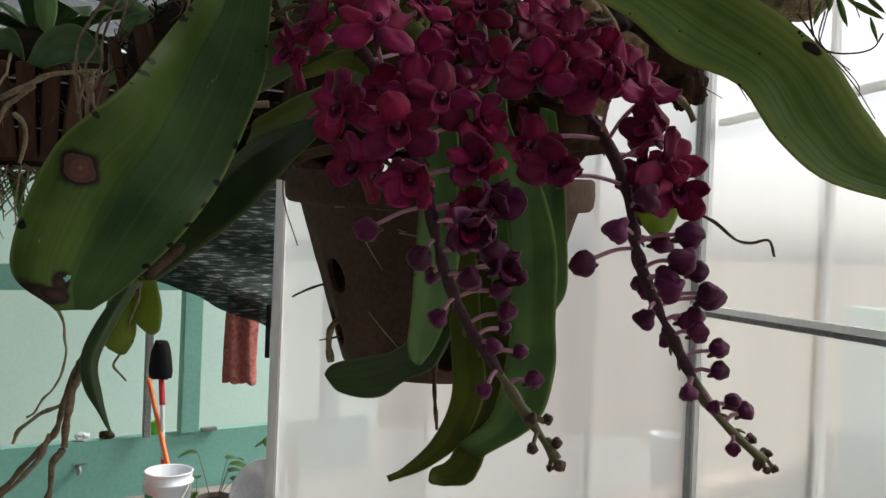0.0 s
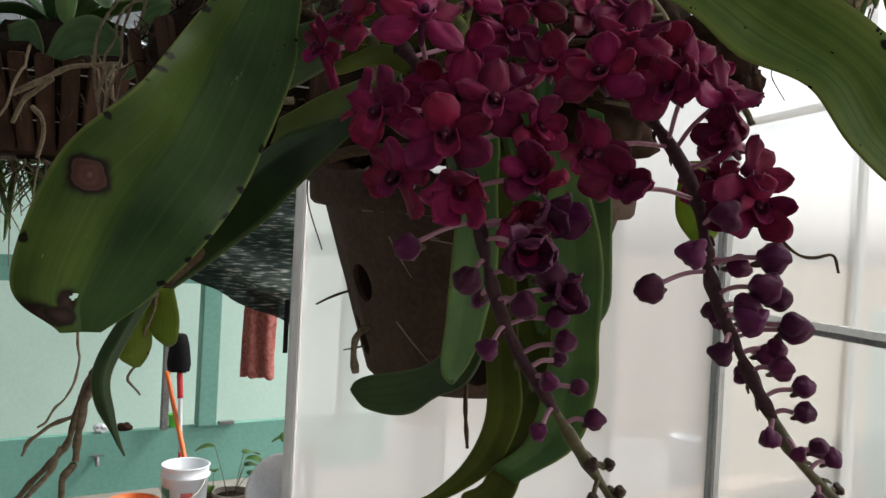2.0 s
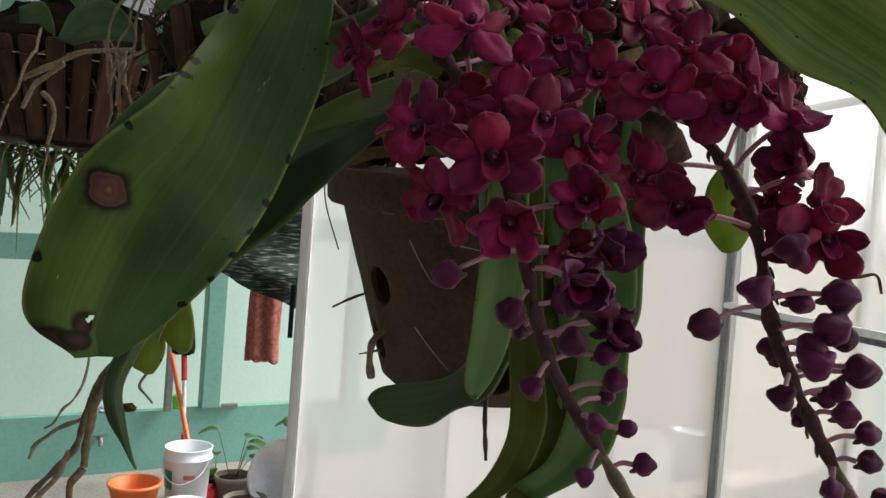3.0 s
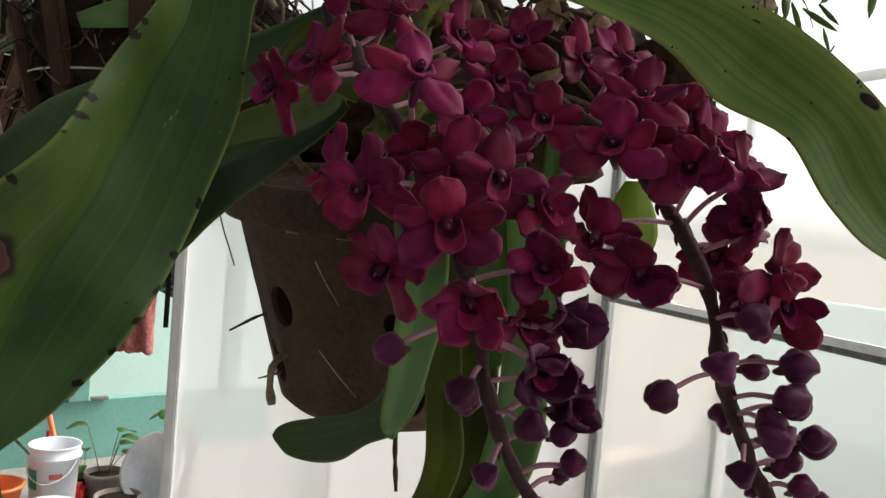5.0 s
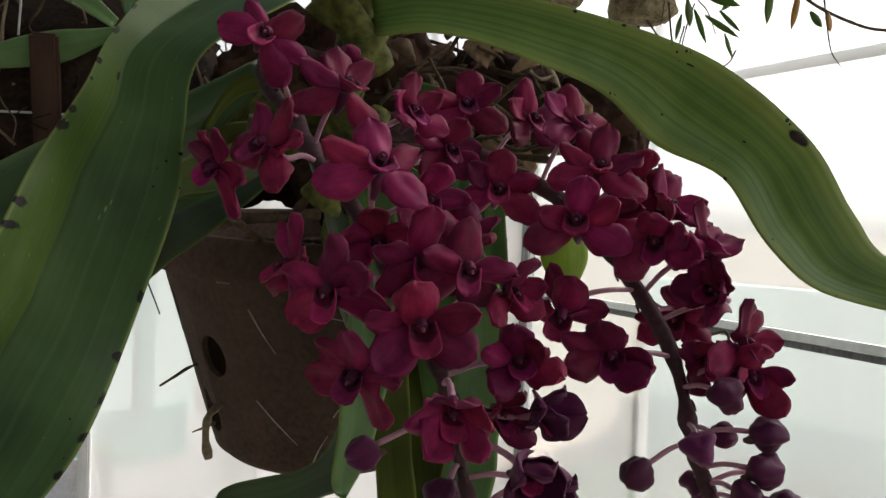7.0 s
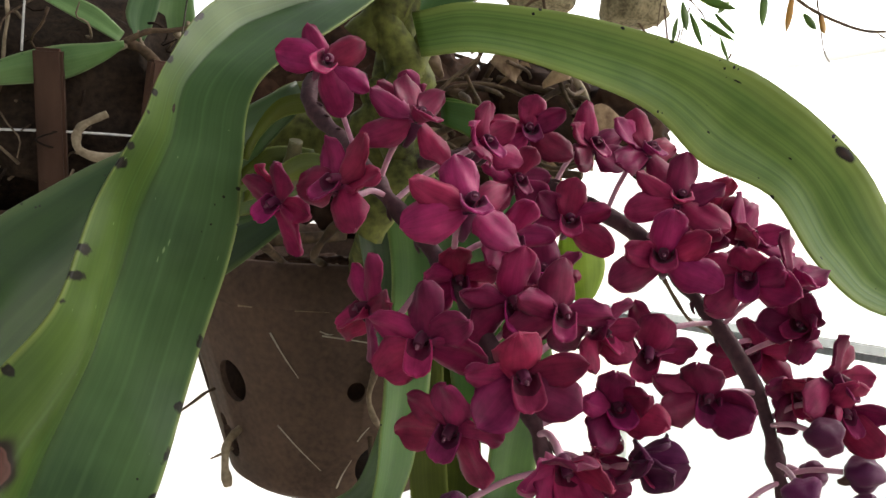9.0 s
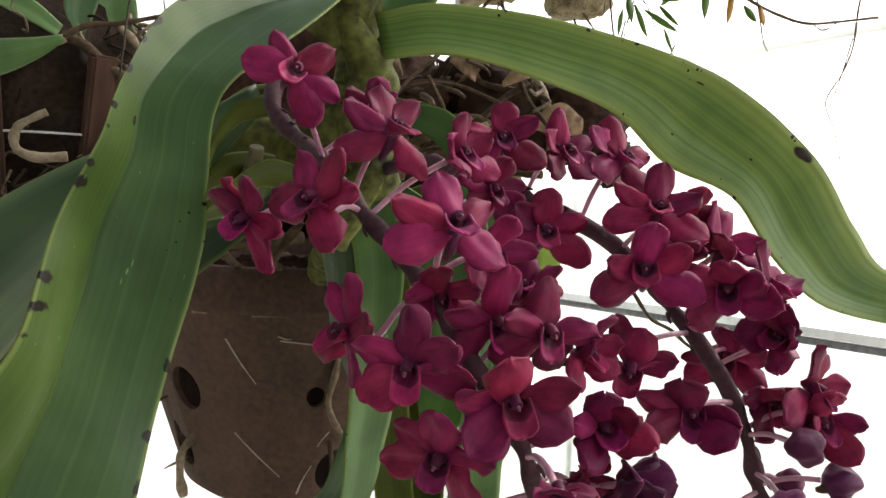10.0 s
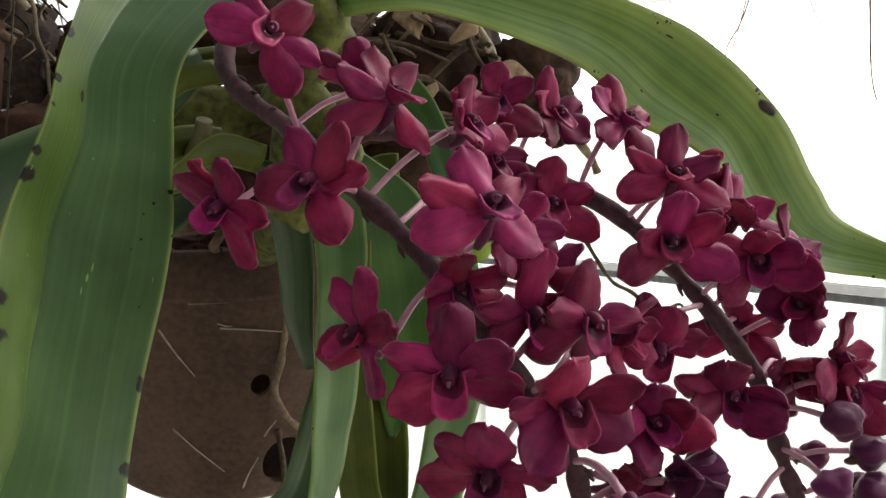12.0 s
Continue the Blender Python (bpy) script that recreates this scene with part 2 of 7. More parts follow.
def sheeting(name, tint, clear, wrinkles=2.0):
    """Milky plastic film: part clear, part scattering the daylight behind it."""
    m, n, l, b = mat(name)
    n.remove(b)
    dirt = noise_node(n, l, wrinkles, 6, "Object", (1, 1, 0.25))
    r = ramp(n, [(0.3, tuple(c * 0.86 for c in tint)), (0.7, tint)])
    l.new(dirt.outputs["Fac"], r.inputs[0])
    tl = n.new("ShaderNodeBsdfTranslucent")
    l.new(r.outputs[0], tl.inputs["Color"])
    df = n.new("ShaderNodeBsdfDiffuse")
    l.new(r.outputs[0], df.inputs["Color"])
    tr = n.new("ShaderNodeBsdfTransparent")
    m1 = n.new("ShaderNodeMixShader")
    m1.inputs[0].default_value = 0.3
    l.new(tl.outputs[0], m1.inputs[1])
    l.new(df.outputs[0], m1.inputs[2])
    m2 = n.new("ShaderNodeMixShader")
    m2.inputs[0].default_value = clear
    l.new(m1.outputs[0], m2.inputs[1])
    l.new(tr.outputs[0], m2.inputs[2])
    l.new(m2.outputs[0], n["Material Output"].inputs["Surface"])
    return m


def net_material(name, colour, open_part, weave=900):
    """Knitted shade cloth: threads with tiny gaps, and dark to pale streaks."""
    m, n, l, b = mat(name)
    big = noise_node(n, l, 14, 8, "Object", (0.9, 0.4, 7.0))
    r = ramp(n, [(0.36, tuple(c * 0.3 for c in colour)), (0.48, colour), (0.56, tuple(min(1, c * 2.4 + 0.012) for c in colour)), (0.66, (0.40, 0.39, 0.36))])
    l.new(big.outputs["Fac"], r.inputs[0])
    l.new(r.outputs[0], b.inputs["Base Color"])
    b.inputs["Roughness"].default_value = 0.8
    fine = noise_node(n, l, weave, 1)
    bump(n, l, b, fine.outputs["Fac"], 0.4)
    tr = n.new("ShaderNodeBsdfTransparent")
    mx = n.new("ShaderNodeMixShader")
    mx.inputs[0].default_value = open_part
    l.new(b.outputs[0], mx.inputs[1])
    l.new(tr.outputs[0], mx.inputs[2])
    l.new(mx.outputs[0], n["Material Output"].inputs["Surface"])
    return m


GREEN_LEAF = leaf_material("green_leaf", (0.024, 0.074, 0.012), (0.062, 0.138, 0.022), (0.20, 0.24, 0.06))
OLIVE_LEAF = leaf_material("olive_leaf", (0.044, 0.058, 0.007), (0.092, 0.112, 0.015), (0.22, 0.25, 0.06), through_light=0.22, gloss=0.14)
LEAF_A = leaf_material("blotched_leaf", (0.029, 0.061, 0.019), (0.059, 0.112, 0.036), (0.22, 0.26, 0.07), veins=24, streaks=0.26, lit_half=(1.22, 1.06, 0.60), ribs=13, rib_depth=0.055, rim_from=0.95, through_light=0.08, gloss=0.11, pale_veins=(0.36, 0.66, -0.48, -0.2),
                       blots=((-0.65, 0.755, 0.27, 0.024), (-0.74, 0.942, 0.44, 0.042), (-0.27, 0.903, 0.195, 0.034), (-0.46, 0.945, 0.36, 0.036), (-0.15, 0.327, 0.06, 0.012),
                              (-0.93, 0.095, 0.12, 0.009), (-0.94, 0.125, 0.10, 0.007), (-0.93, 0.175, 0.12, 0.009), (-0.94, 0.205, 0.10, 0.007), (-0.93, 0.25, 0.12, 0.009), (-0.91, 0.318, 0.13, 0.008), (-0.91, 0.362, 0.12, 0.008),
                              (-0.91, 0.418, 0.13, 0.008), (-0.91, 0.448, 0.13, 0.009), (-0.94, 0.555, 0.11, 0.008), (-0.93, 0.582, 0.10, 0.007), (-0.96, 0.609, 0.07, 0.005), (-0.95, 0.68, 0.06, 0.006), (-0.96, 0.83, 0.06, 0.008), (0.97, 0.42, 0.05, 0.006),
                              (0.97, 0.59, 0.05, 0.006), (0.96, 0.645, 0.06, 0.006), (0.97, 0.70, 0.06, 0.011), (0.97, 0.745, 0.07, 0.0115), (0.97, 0.79, 0.06, 0.009), (0.94, 0.836, 0.08, 0.008)), freckles=0.45,
                       scars=((0.36, 0.518, 0.012, 0.005, 1), (0.33, 0.527, 0.014, 0.004, 1), (0.30, 0.536, 0.008, 0.004, 1), (-0.55, 0.60, 0.012, 0.003, 1), (-0.40, 0.66, 0.010, 0.003, 1), (0.15, 0.40, 0.010, 0.002, 1), (-0.6, 0.52, 0.012, 0.002, 1),
                              *[(round(0.9 * math.sin(7.3 * k + 1), 2), round(0.33 + 0.6 * ((k * 0.618) % 1), 3), 0.007, 0.0014 + 0.0005 * (k % 4), 1) for k in range(12)]))
LEAF_B = leaf_material("arching_leaf", (0.084, 0.160, 0.030), (0.180, 0.275, 0.062), (0.36, 0.41, 0.10), veins=22, streaks=0.5, ribs=8, rib_depth=0.36, through_light=0.25, gloss=0.2, rim_from=0.55, edge_tint=0.45,
                       blots=((-0.88, 0.492, 0.10, 0.013), (-0.95, 0.28, 0.05, 0.003), (-0.93, 0.33, 0.04, 0.003), (0.35, 0.38, 0.03, 0.003), (-0.92, 0.235, 0.05, 0.003),
                              (-0.72, 0.364, 0.025, 0.007), (0.72, 0.60, 0.03, 0.004), (-0.2, 0.47, 0.02, 0.003)), freckles=0.9)
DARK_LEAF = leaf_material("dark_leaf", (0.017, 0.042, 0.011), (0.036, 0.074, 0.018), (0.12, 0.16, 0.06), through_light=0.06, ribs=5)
YELLOW_LEAF = leaf_material("yellow_leaf", (0.17, 0.25, 0.02), (0.30, 0.40, 0.05), (0.34, 0.38, 0.08), through_light=0.5, freckles=0.8)
PALE_LEAF = leaf_material("pale_leaf", (0.10, 0.20, 0.06), (0.19, 0.32, 0.11), (0.32, 0.40, 0.20), through_light=0.3)
THIN_LEAF = leaf_material("thin_leaf", (0.09, 0.17, 0.03), (0.17, 0.26, 0.05), (0.26, 0.30, 0.08), through_light=0.55)
RUST_LEAF = leaf_material("rusty_leaf", (0.34, 0.17, 0.02), (0.50, 0.28, 0.04), (0.45, 0.30, 0.06), through_light=0.5)
# upper half painted lighter as the sky-lit side, the rest dark for shade
FOLDED_LEAF = leaf_material("folded_leaf", (0.012, 0.028, 0.006), (0.026, 0.050, 0.011), (0.10, 0.14, 0.04), ribs=4, through_light=0.03, gloss=0.2, lit_half=(1.9, 1.8, 1.3))
# lighter green for the folded leaf's upper flap, its sky light painted in
LIT_FLAP = leaf_material("lit_flap_leaf", (0.075, 0.115, 0.016), (0.140, 0.190, 0.030), (0.26, 0.30, 0.09), through_light=0.15, pale_veins=(0.0, 0.5), edge_tint=0.8)
LOG = rough_surface("mossy_log", (0.05, 0.042, 0.022), (0.30, 0.25, 0.15), 45, 0.9, 200, 1.0)
PETAL = petal_material("crimson_petal", (0.140, 0.005, 0.040), (0.410, 0.023, 0.112), (0.36, 0.06, 0.16), 0.30)
LIP = petal_material("crimson_lip", (0.200, 0.005, 0.058), (0.430, 0.020, 0.135), (0.30, 0.06, 0.16))
CAP = rough_surface("pale_cap", (0.10, 0.02, 0.045), (0.30, 0.11, 0.16), 300, 0.5, 900, 0.2)
THROAT = petal_material("dark_throat", (0.070, 0.002, 0.020), (0.160, 0.008, 0.050), (0.10, 0.01, 0.04), 0.08)
BUD = petal_material("plum_bud", (0.054, 0.004, 0.031), (0.130, 0.013, 0.070), (0.10, 0.06, 0.04), through_light=0.06)
BUD_GREEN = petal_material("green_bud", (0.060, 0.036, 0.026), (0.110, 0.062, 0.036), (0.10, 0.10, 0.04), through_light=0.06)
PEDICEL = rough_surface("pink_pedicel", (0.36, 0.13, 0.22), (0.58, 0.32, 0.38), 90, 0.45, 400, 0.15)
STEM_MAT = rough_surface("purple_stem", (0.046, 0.021, 0.027), (0.108, 0.056, 0.062), 60, 0.72, 500, 0.35)
STEM_GREEN = rough_surface("green_stem", (0.066, 0.056, 0.024), (0.15, 0.13, 0.05), 60, 0.5, 400, 0.3)
CROWN = rough_surface("mottled_crown", (0.014, 0.011, 0.005), (0.150, 0.165, 0.036), 60, 0.7, 240, 0.4)
CLAY = rough_surface("brown_clay", (0.048, 0.029, 0.020), (0.112, 0.070, 0.049), 22, 0.78, 260, 0.35)
ROOT = rough_surface("tan_root", (0.14, 0.105, 0.065), (0.36, 0.29, 0.20), 60, 0.75, 300, 0.6)
PALE_ROOT = rough_surface("bleached_root", (0.26, 0.22, 0.17), (0.48, 0.43, 0.35), 60, 0.75, 300, 0.4)
DARK_ROOT = rough_surface("dark_root", (0.035, 0.024, 0.016), (0.13, 0.085, 0.050), 60, 0.8, 300, 0.8)
BARK = rough_surface("dark_bark", (0.012, 0.006, 0.004), (0.070, 0.034, 0.019), 35, 0.9, 160, 1.0, vary=0.3)
MID_LEAF = leaf_material("basket_leaf", (0.055, 0.125, 0.045), (0.105, 0.195, 0.070), (0.22, 0.28, 0.14), through_light=0.2, ribs=3)
MID_ROOT = rough_surface("brown_root", (0.085, 0.060, 0.040), (0.25, 0.19, 0.125), 60, 0.8, 300, 0.8)
DEAD_LEAF = rough_surface("dead_leaf", (0.080, 0.045, 0.027), (0.33, 0.23, 0.14), 45, 0.75, 220, 0.5, vary=0.4)
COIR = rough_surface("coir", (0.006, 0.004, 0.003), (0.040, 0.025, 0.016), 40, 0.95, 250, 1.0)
SLAT = rough_surface("brown_slat", (0.040, 0.020, 0.014), (0.105, 0.057, 0.037), 14, 0.75, 90, 0.5, stretch=(1, 1, 0.15), vary=0.25)
WIRE = rough_surface("pale_wire", (0.45, 0.44, 0.42), (0.70, 0.69, 0.66), 80, 0.45, 300, 0.2)
DARK_WIRE = rough_surface("rusty_wire", (0.03, 0.025, 0.02), (0.09, 0.07, 0.05), 80, 0.6, 300, 0.2, 0.6)
ALU = rough_surface("aluminium", (0.62, 0.62, 0.61), (0.82, 0.82, 0.81), 6, 0.42, 60, 0.1, 0.45, (1, 1, 0.2))
STEEL = rough_surface("grey_steel", (0.14, 0.14, 0.14), (0.30, 0.30, 0.30), 8, 0.5, 80, 0.2, 0.6)
DARK_STEEL = rough_surface("dark_rubber", (0.07, 0.07, 0.07), (0.20, 0.20, 0.20), 30, 0.6, 80, 0.3, stretch=(1, 1, 0.3))
FILM = sheeting("milky_film", (0.80, 0.775, 0.765), 0.30)
SIDE_FILM = sheeting("side_film", (0.73, 0.74, 0.72), 0.56)
NET = net_material("shade_cloth", (0.010, 0.022, 0.016), 0.02)
SIDE_NET = net_material("side_shade_cloth", (0.05, 0.06, 0.055), 0.58)
ROOF_NET = net_material("roof_shade_cloth", (0.020, 0.030, 0.022), 0.45)
TEAL = rough_surface("teal_paint", (0.13, 0.33, 0.27), (0.19, 0.42, 0.35), 3, 0.6, 40, 0.2)
MINT = rough_surface("mint_paint", (0.52, 0.72, 0.64), (0.62, 0.80, 0.72), 2, 0.6, 40, 0.15)
CONCRETE = rough_surface("concrete", (0.20, 0.19, 0.17), (0.36, 0.34, 0.31), 3, 0.85, 60, 0.4)
EARTH = rough_surface("dry_earth", (0.12, 0.10, 0.07), (0.24, 0.20, 0.15), 1.5, 0.95, 30, 0.8)
BLOCKS = rough_surface("pale_blocks", (0.27, 0.20, 0.15), (0.48, 0.38, 0.30), 8, 0.85, 80, 0.6, vary=0.15)
WHITE_PLASTIC = rough_surface("white_plastic", (0.66, 0.70, 0.74), (0.78, 0.81, 0.84), 10, 0.35, 100, 0.05)
GREEN_LABEL = rough_surface("green_print", (0.02, 0.20, 0.12), (0.04, 0.28, 0.17), 20, 0.4, 100, 0.05)
RED_LABEL = rough_surface("red_print", (0.45, 0.08, 0.07), (0.55, 0.12, 0.10), 20, 0.4, 100, 0.05)
ORANGE = rough_surface("orange_plastic", (0.75, 0.15, 0.03), (0.88, 0.21, 0.05), 20, 0.4, 100, 0.05)
RED = rough_surface("red_plastic", (0.55, 0.02, 0.03), (0.68, 0.04, 0.05), 20, 0.4, 100, 0.05)
LIME = rough_surface("lime_plastic", (0.12, 0.55, 0.05), (0.18, 0.66, 0.08), 20, 0.4, 100, 0.05)
BLACK = rough_surface("black_bristle", (0.003, 0.003, 0.0035), (0.012, 0.012, 0.014), 60, 0.85, 500, 0.8)
CLOTH = rough_surface("worn_red_cloth", (0.17, 0.024, 0.020), (0.52, 0.22, 0.19), 45, 0.9, 260, 0.6)
BASIN = rough_surface("metal_basin", (0.55, 0.55, 0.56), (0.78, 0.78, 0.80), 10, 0.35, 100, 0.1, 0.35)
GREY_POT = rough_surface("grey_clay", (0.16, 0.14, 0.12), (0.30, 0.27, 0.23), 20, 0.85, 150, 0.3)
DARK_WALL = rough_surface("old_boards", (0.30, 0.31, 0.29), (0.46, 0.46, 0.44), 6, 0.85, 60, 0.4, stretch=(1, 1, 0.1))


# ---- mesh helpers ----
def part(name, bm, material, parent=None, label=""):
    """One mesh object from a bmesh, under a thing or a part."""
    me = bpy.data.meshes.new(name)
    bmesh.ops.recalc_face_normals(bm, faces=bm.faces)
    bm.to_mesh(me)
    bm.free()
    for m in (material if isinstance(material, (list, tuple)) else (material,)):
        me.materials.append(m)
    ob = new(name, me)
    if parent:
        ob.parent = parent
    return tagged(ob, label)


def empty(name, at=(0, 0, 0)):
    ob = new(name)
    ob.empty_display_size = 0.02
    ob.location = at
    return ob


def smooth(bm):
    for f in bm.faces:
        f.smooth = True
    return bm


def spline(pts, n):
    """n + 1 points on a smooth curve through the control points."""
    p = [Vector(a) for a in pts]
    p = [p[0] * 2 - p[1]] + p + [p[-1] * 2 - p[-2]]
    out = []
    segs = len(p) - 3
    for i in range(n + 1):
        x = i / n * segs
        k = min(int(x), segs - 1)
        t = x - k
        a, b, c, d = p[k:k + 4]
        out.append(0.5 * (2 * b + (c - a) * t + (2 * a - 5 * b + 4 * c - d) * t * t + (3 * b - a - 3 * c + d) * t ** 3))
    return out


def tube(pts, radius, n=24, sides=8, end=None, wobble=0.0, bm=None, mat_index=0):
    """A round tube along a smooth curve; the radius runs from radius to end."""
    bm = bm or bmesh.new()
    c = spline(pts, n)
    end = radius if end is None else end
    up = Vector((0.31, 0.2, 0.93))
    rings = []
    for i, p in enumerate(c):
        d = (c[min(i + 1, n)] - c[max(i - 1, 0)]).normalized()
        a = d.cross(up).normalized()
        b = d.cross(a)
        r = radius + (end - radius) * i / n
        if wobble:
            r *= 1 + wobble * noise.noise(p * 130)
        rings.append([bm.verts.new(p + r * (math.cos(k * math.tau / sides) * a + math.sin(k * math.tau / sides) * b)) for k in range(sides)])
    for q, r in zip(rings, rings[1:]):
        for k in range(sides):
            f = bm.faces.new((q[k], q[(k + 1) % sides], r[(k + 1) % sides], r[k]))
            f.smooth, f.material_index = True, mat_index
    for ring in (rings[0], rings[-1]):
        f = bm.faces.new(ring)
        f.material_index = mat_index
    return bm


def lathe(profile, sides=48, at=(0, 0, 0), bm=None, mat_index=0, close=True):
    """A turned body from (radius, height) pairs."""
    bm = bm or bmesh.new()
    at = Vector(at)
    rings = [[bm.verts.new(at + Vector((r * math.cos(k * math.tau / sides), r * math.sin(k * math.tau / sides), z))) for k in range(sides)] for r, z in profile]
    for q, r in zip(rings, rings[1:]):
        for k in range(sides):
            f = bm.faces.new((q[k], q[(k + 1) % sides], r[(k + 1) % sides], r[k]))
            f.smooth, f.material_index = True, mat_index
    if close:
        for ring in (rings[0], rings[-1]):
            bm.faces.new(ring).material_index = mat_index
    return bm


def box(lo, hi, bevel=0.0, bm=None, m=None):
    bm = bm or bmesh.new()
    lo, hi = Vector(lo), Vector(hi)
    made = bmesh.ops.create_cube(bm, size=1)["verts"]
    for v in made:
        v.co = Vector([lo[i] + (v.co[i] + 0.5) * (hi[i] - lo[i]) for i in range(3)])
    if bevel:
        edges = list({e for v in made for e in v.link_edges})
        made = bmesh.ops.bevel(bm, geom=edges, offset=bevel, segments=2, affect="EDGES")["verts"]
    if m:
        bmesh.ops.transform(bm, matrix=m, verts=list({v for v in made}))
    return bm


def blade(left, right, fold=0.25, thick=0.0016, nv=40, nu=10, ripple=0.0, holes=(), rib=(0.0,), bulge=(0.0,)):
    """A thick strap leaf between two edge curves, folded along its midrib (fold toward the back when positive).
    rib gives the midrib's place across at even steps along, bulge how far the half beside it swells. Its UV map 'leaf' runs -1..0..1 across (0 the midrib) and 0..1 along."""
    bm = bmesh.new()
    uvl = bm.loops.layers.uv.new("leaf")
    lc, rc = spline(left, nv), spline(right, nv)
    top, low, uv = [], [], {}
    for j in range(nv + 1):
        mid = (lc[j] + rc[j]) / 2
        side = (rc[j] - lc[j]) / 2
        along = ((lc[min(j + 1, nv)] + rc[min(j + 1, nv)]) - (lc[max(j - 1, 0)] + rc[max(j - 1, 0)])).normalized()
        nrm = side.cross(along)
        nrm = nrm.normalized() if nrm.length > 1e-9 else Vector((0, -1, 0))
        w = side.length
        a, b = [], []
        at = j / nv * (len(rib) - 1)
        k = min(int(at), max(0, len(rib) - 2))
        u0 = rib[k] + (rib[min(k + 1, len(rib) - 1)] - rib[k]) * (at - k)
        at = j / nv * (len(bulge) - 1)
        k = min(int(at), max(0, len(bulge) - 2))
        swell = bulge[k] + (bulge[min(k + 1, len(bulge) - 1)] - bulge[k]) * (at - k)
        for i in range(nu + 1):
            u = -1 + 2 * i / nu
            s = u  # place across, from the midrib
            u = u0 + s * (1 - u0 if s > 0 else 1 + u0)
            depth = fold * w * (math.sqrt(s * s + 0.0006) - 1)
            if s < 0:
                depth -= swell * w * math.sin(math.pi * -s)
            depth += ripple * w * math.sin(j / nv * 17 + 2 * u) * abs(u) ** 2
            p = mid + side * u + nrm * depth
            p += nrm * 0.0010 * noise.noise(p * 45)
            t = thick * (0.35 + 0.65 * (1 - abs(u) ** 3))
            va, vb = bm.verts.new(p + nrm * t / 2), bm.verts.new(p - nrm * t / 2)
            uv[va], uv[vb] = (s, j / nv), (s, j / nv)
            a.append(va)
            b.append(vb)
        top.append(a)
        low.append(b)
    quads = []
    for j in range(nv):
        for i in range(nu):
            u, v = -1 + 2 * (i + 0.5) / nu, (j + 0.5) / nv
            if any(((u - hu) / ru) ** 2 + ((v - hv) / rv) ** 2 < 1 for hu, hv, ru, rv in holes):
                continue
            quads.append((top[j][i], top[j][i + 1], top[j + 1][i + 1], top[j + 1][i]))
            quads.append((low[j][i], low[j + 1][i], low[j + 1][i + 1], low[j][i + 1]))
        for i in (0, nu):
            quads.append((top[j][i], top[j + 1][i], low[j + 1][i], low[j][i]))
    for j in (0, nv):
        for i in range(nu):
            quads.append((top[j][i], low[j][i], low[j][i + 1], top[j][i + 1]))
    for q in quads:
        f = bm.faces.new(q)
        f.smooth = True
        for lp in f.loops:
            lp[uvl].uv = uv[lp.vert]
    return bm


# ---- setting ----
def structure(ob, label, category):
    return tagged(ob, label, category, kind="structure")


GROUND_Z = -0.02
bm = bmesh.new()
bmesh.ops.create_grid(bm, x_segments=40, y_segments=40, size=300)
for v in bm.verts:
    v.co.z = GROUND_Z
structure(part("ground", bm, EARTH), "dry bare earth round the greenhouse", "ground")
bm = box((-4.4, -2.6, -0.015), (1.75, 6.9, 0.0))
structure(part("floor", bm, CONCRETE), "worn grey concrete floor of the greenhouse", "floor")

# green wall with openings and a sill, seen beyond the plants; it runs away to the right
WALL = pose(-1.76, 4.855, 0, 0, 0, 33)
wall = structure(empty("wall_green"), "teal painted low wall with wide openings and a sill", "wall")
wall.matrix_world = WALL


def on_wall(name, lo, hi, material, bevel=0.004, label=""):
    return part(name, box(lo, hi, bevel), material, wall, label)


on_wall("parapet", (-2.4, 0.0, 0.0), (1.6, 0.06, 0.35), TEAL, 0.002)
on_wall("pilaster", (0.29, -0.03, 0.353), (0.401, 0.06, 2.30), TEAL)
on_wall("pilaster", (-1.75, -0.03, 0.353), (-1.62, 0.06, 2.30), TEAL)
on_wall("pilaster", (1.24, -0.03, 0.353), (1.35, 0.06, 1.417), TEAL)
on_wall("beam", (-2.4, -0.02, 1.22), (0.287, 0.06, 1.36), TEAL)
on_wall("beam", (0.404, -0.02, 1.42), (1.35, 0.06, 1.56), TEAL)
on_wall("upper_wall", (-2.4, 0.0, 2.303), (1.6, 0.06, 2.60), TEAL)
on_wall("post", (0.064, -0.06, 0.353), (0.104, -0.02, 1.217), STEEL, 0.004, "grey steel post")
on_wall("latch", (0.42, -0.03, 0.353), (0.516, 0.01, 0.372), STEEL, 0.003, "small steel latch on the ledge")
for k in range(16):
    on_wall("louvre", (-2.1 + 0.075 * k, 0.0, 1.363), (-2.037 + 0.075 * k, 0.03, 1.60), WHITE_PLASTIC, 0.012)
mint = structure(part("wall_mint", box((-2.8, 0.95, 0.0), (2.2, 1.07, 2.6)), MINT), "pale mint painted wall in full daylight", "wall")
mint.matrix_world = WALL

# walls out of view, added to close the house and set the plants' light
structure(part("wall_south", box((-4.4, -2.6, 0), (1.75, -2.59, 2.7)), SIDE_NET), "unseen thin grey shade cloth, added to let in front light", "wall")
structure(part("wall_west", box((-4.4, -2.497, 0), (-4.3, 3.2, 2.7)), DARK_WALL), "unseen pale weathered board wall, added to close the house", "wall")

# roof: added shade cloth, mostly out of view, dims the sky over the plants
structure(part("roof_shade", box((-4.4, -2.6, 2.705), (1.75, 2.3, 2.715)), ROOF_NET), "dark green shade cloth roof, added to dim the sky", "roof")
structure(part("roof_shade", box((-4.4, 2.305, 2.705), (-0.62, 5.2, 2.715)), ROOF_NET), "dark green shade cloth roof, added to dim the sky", "roof")
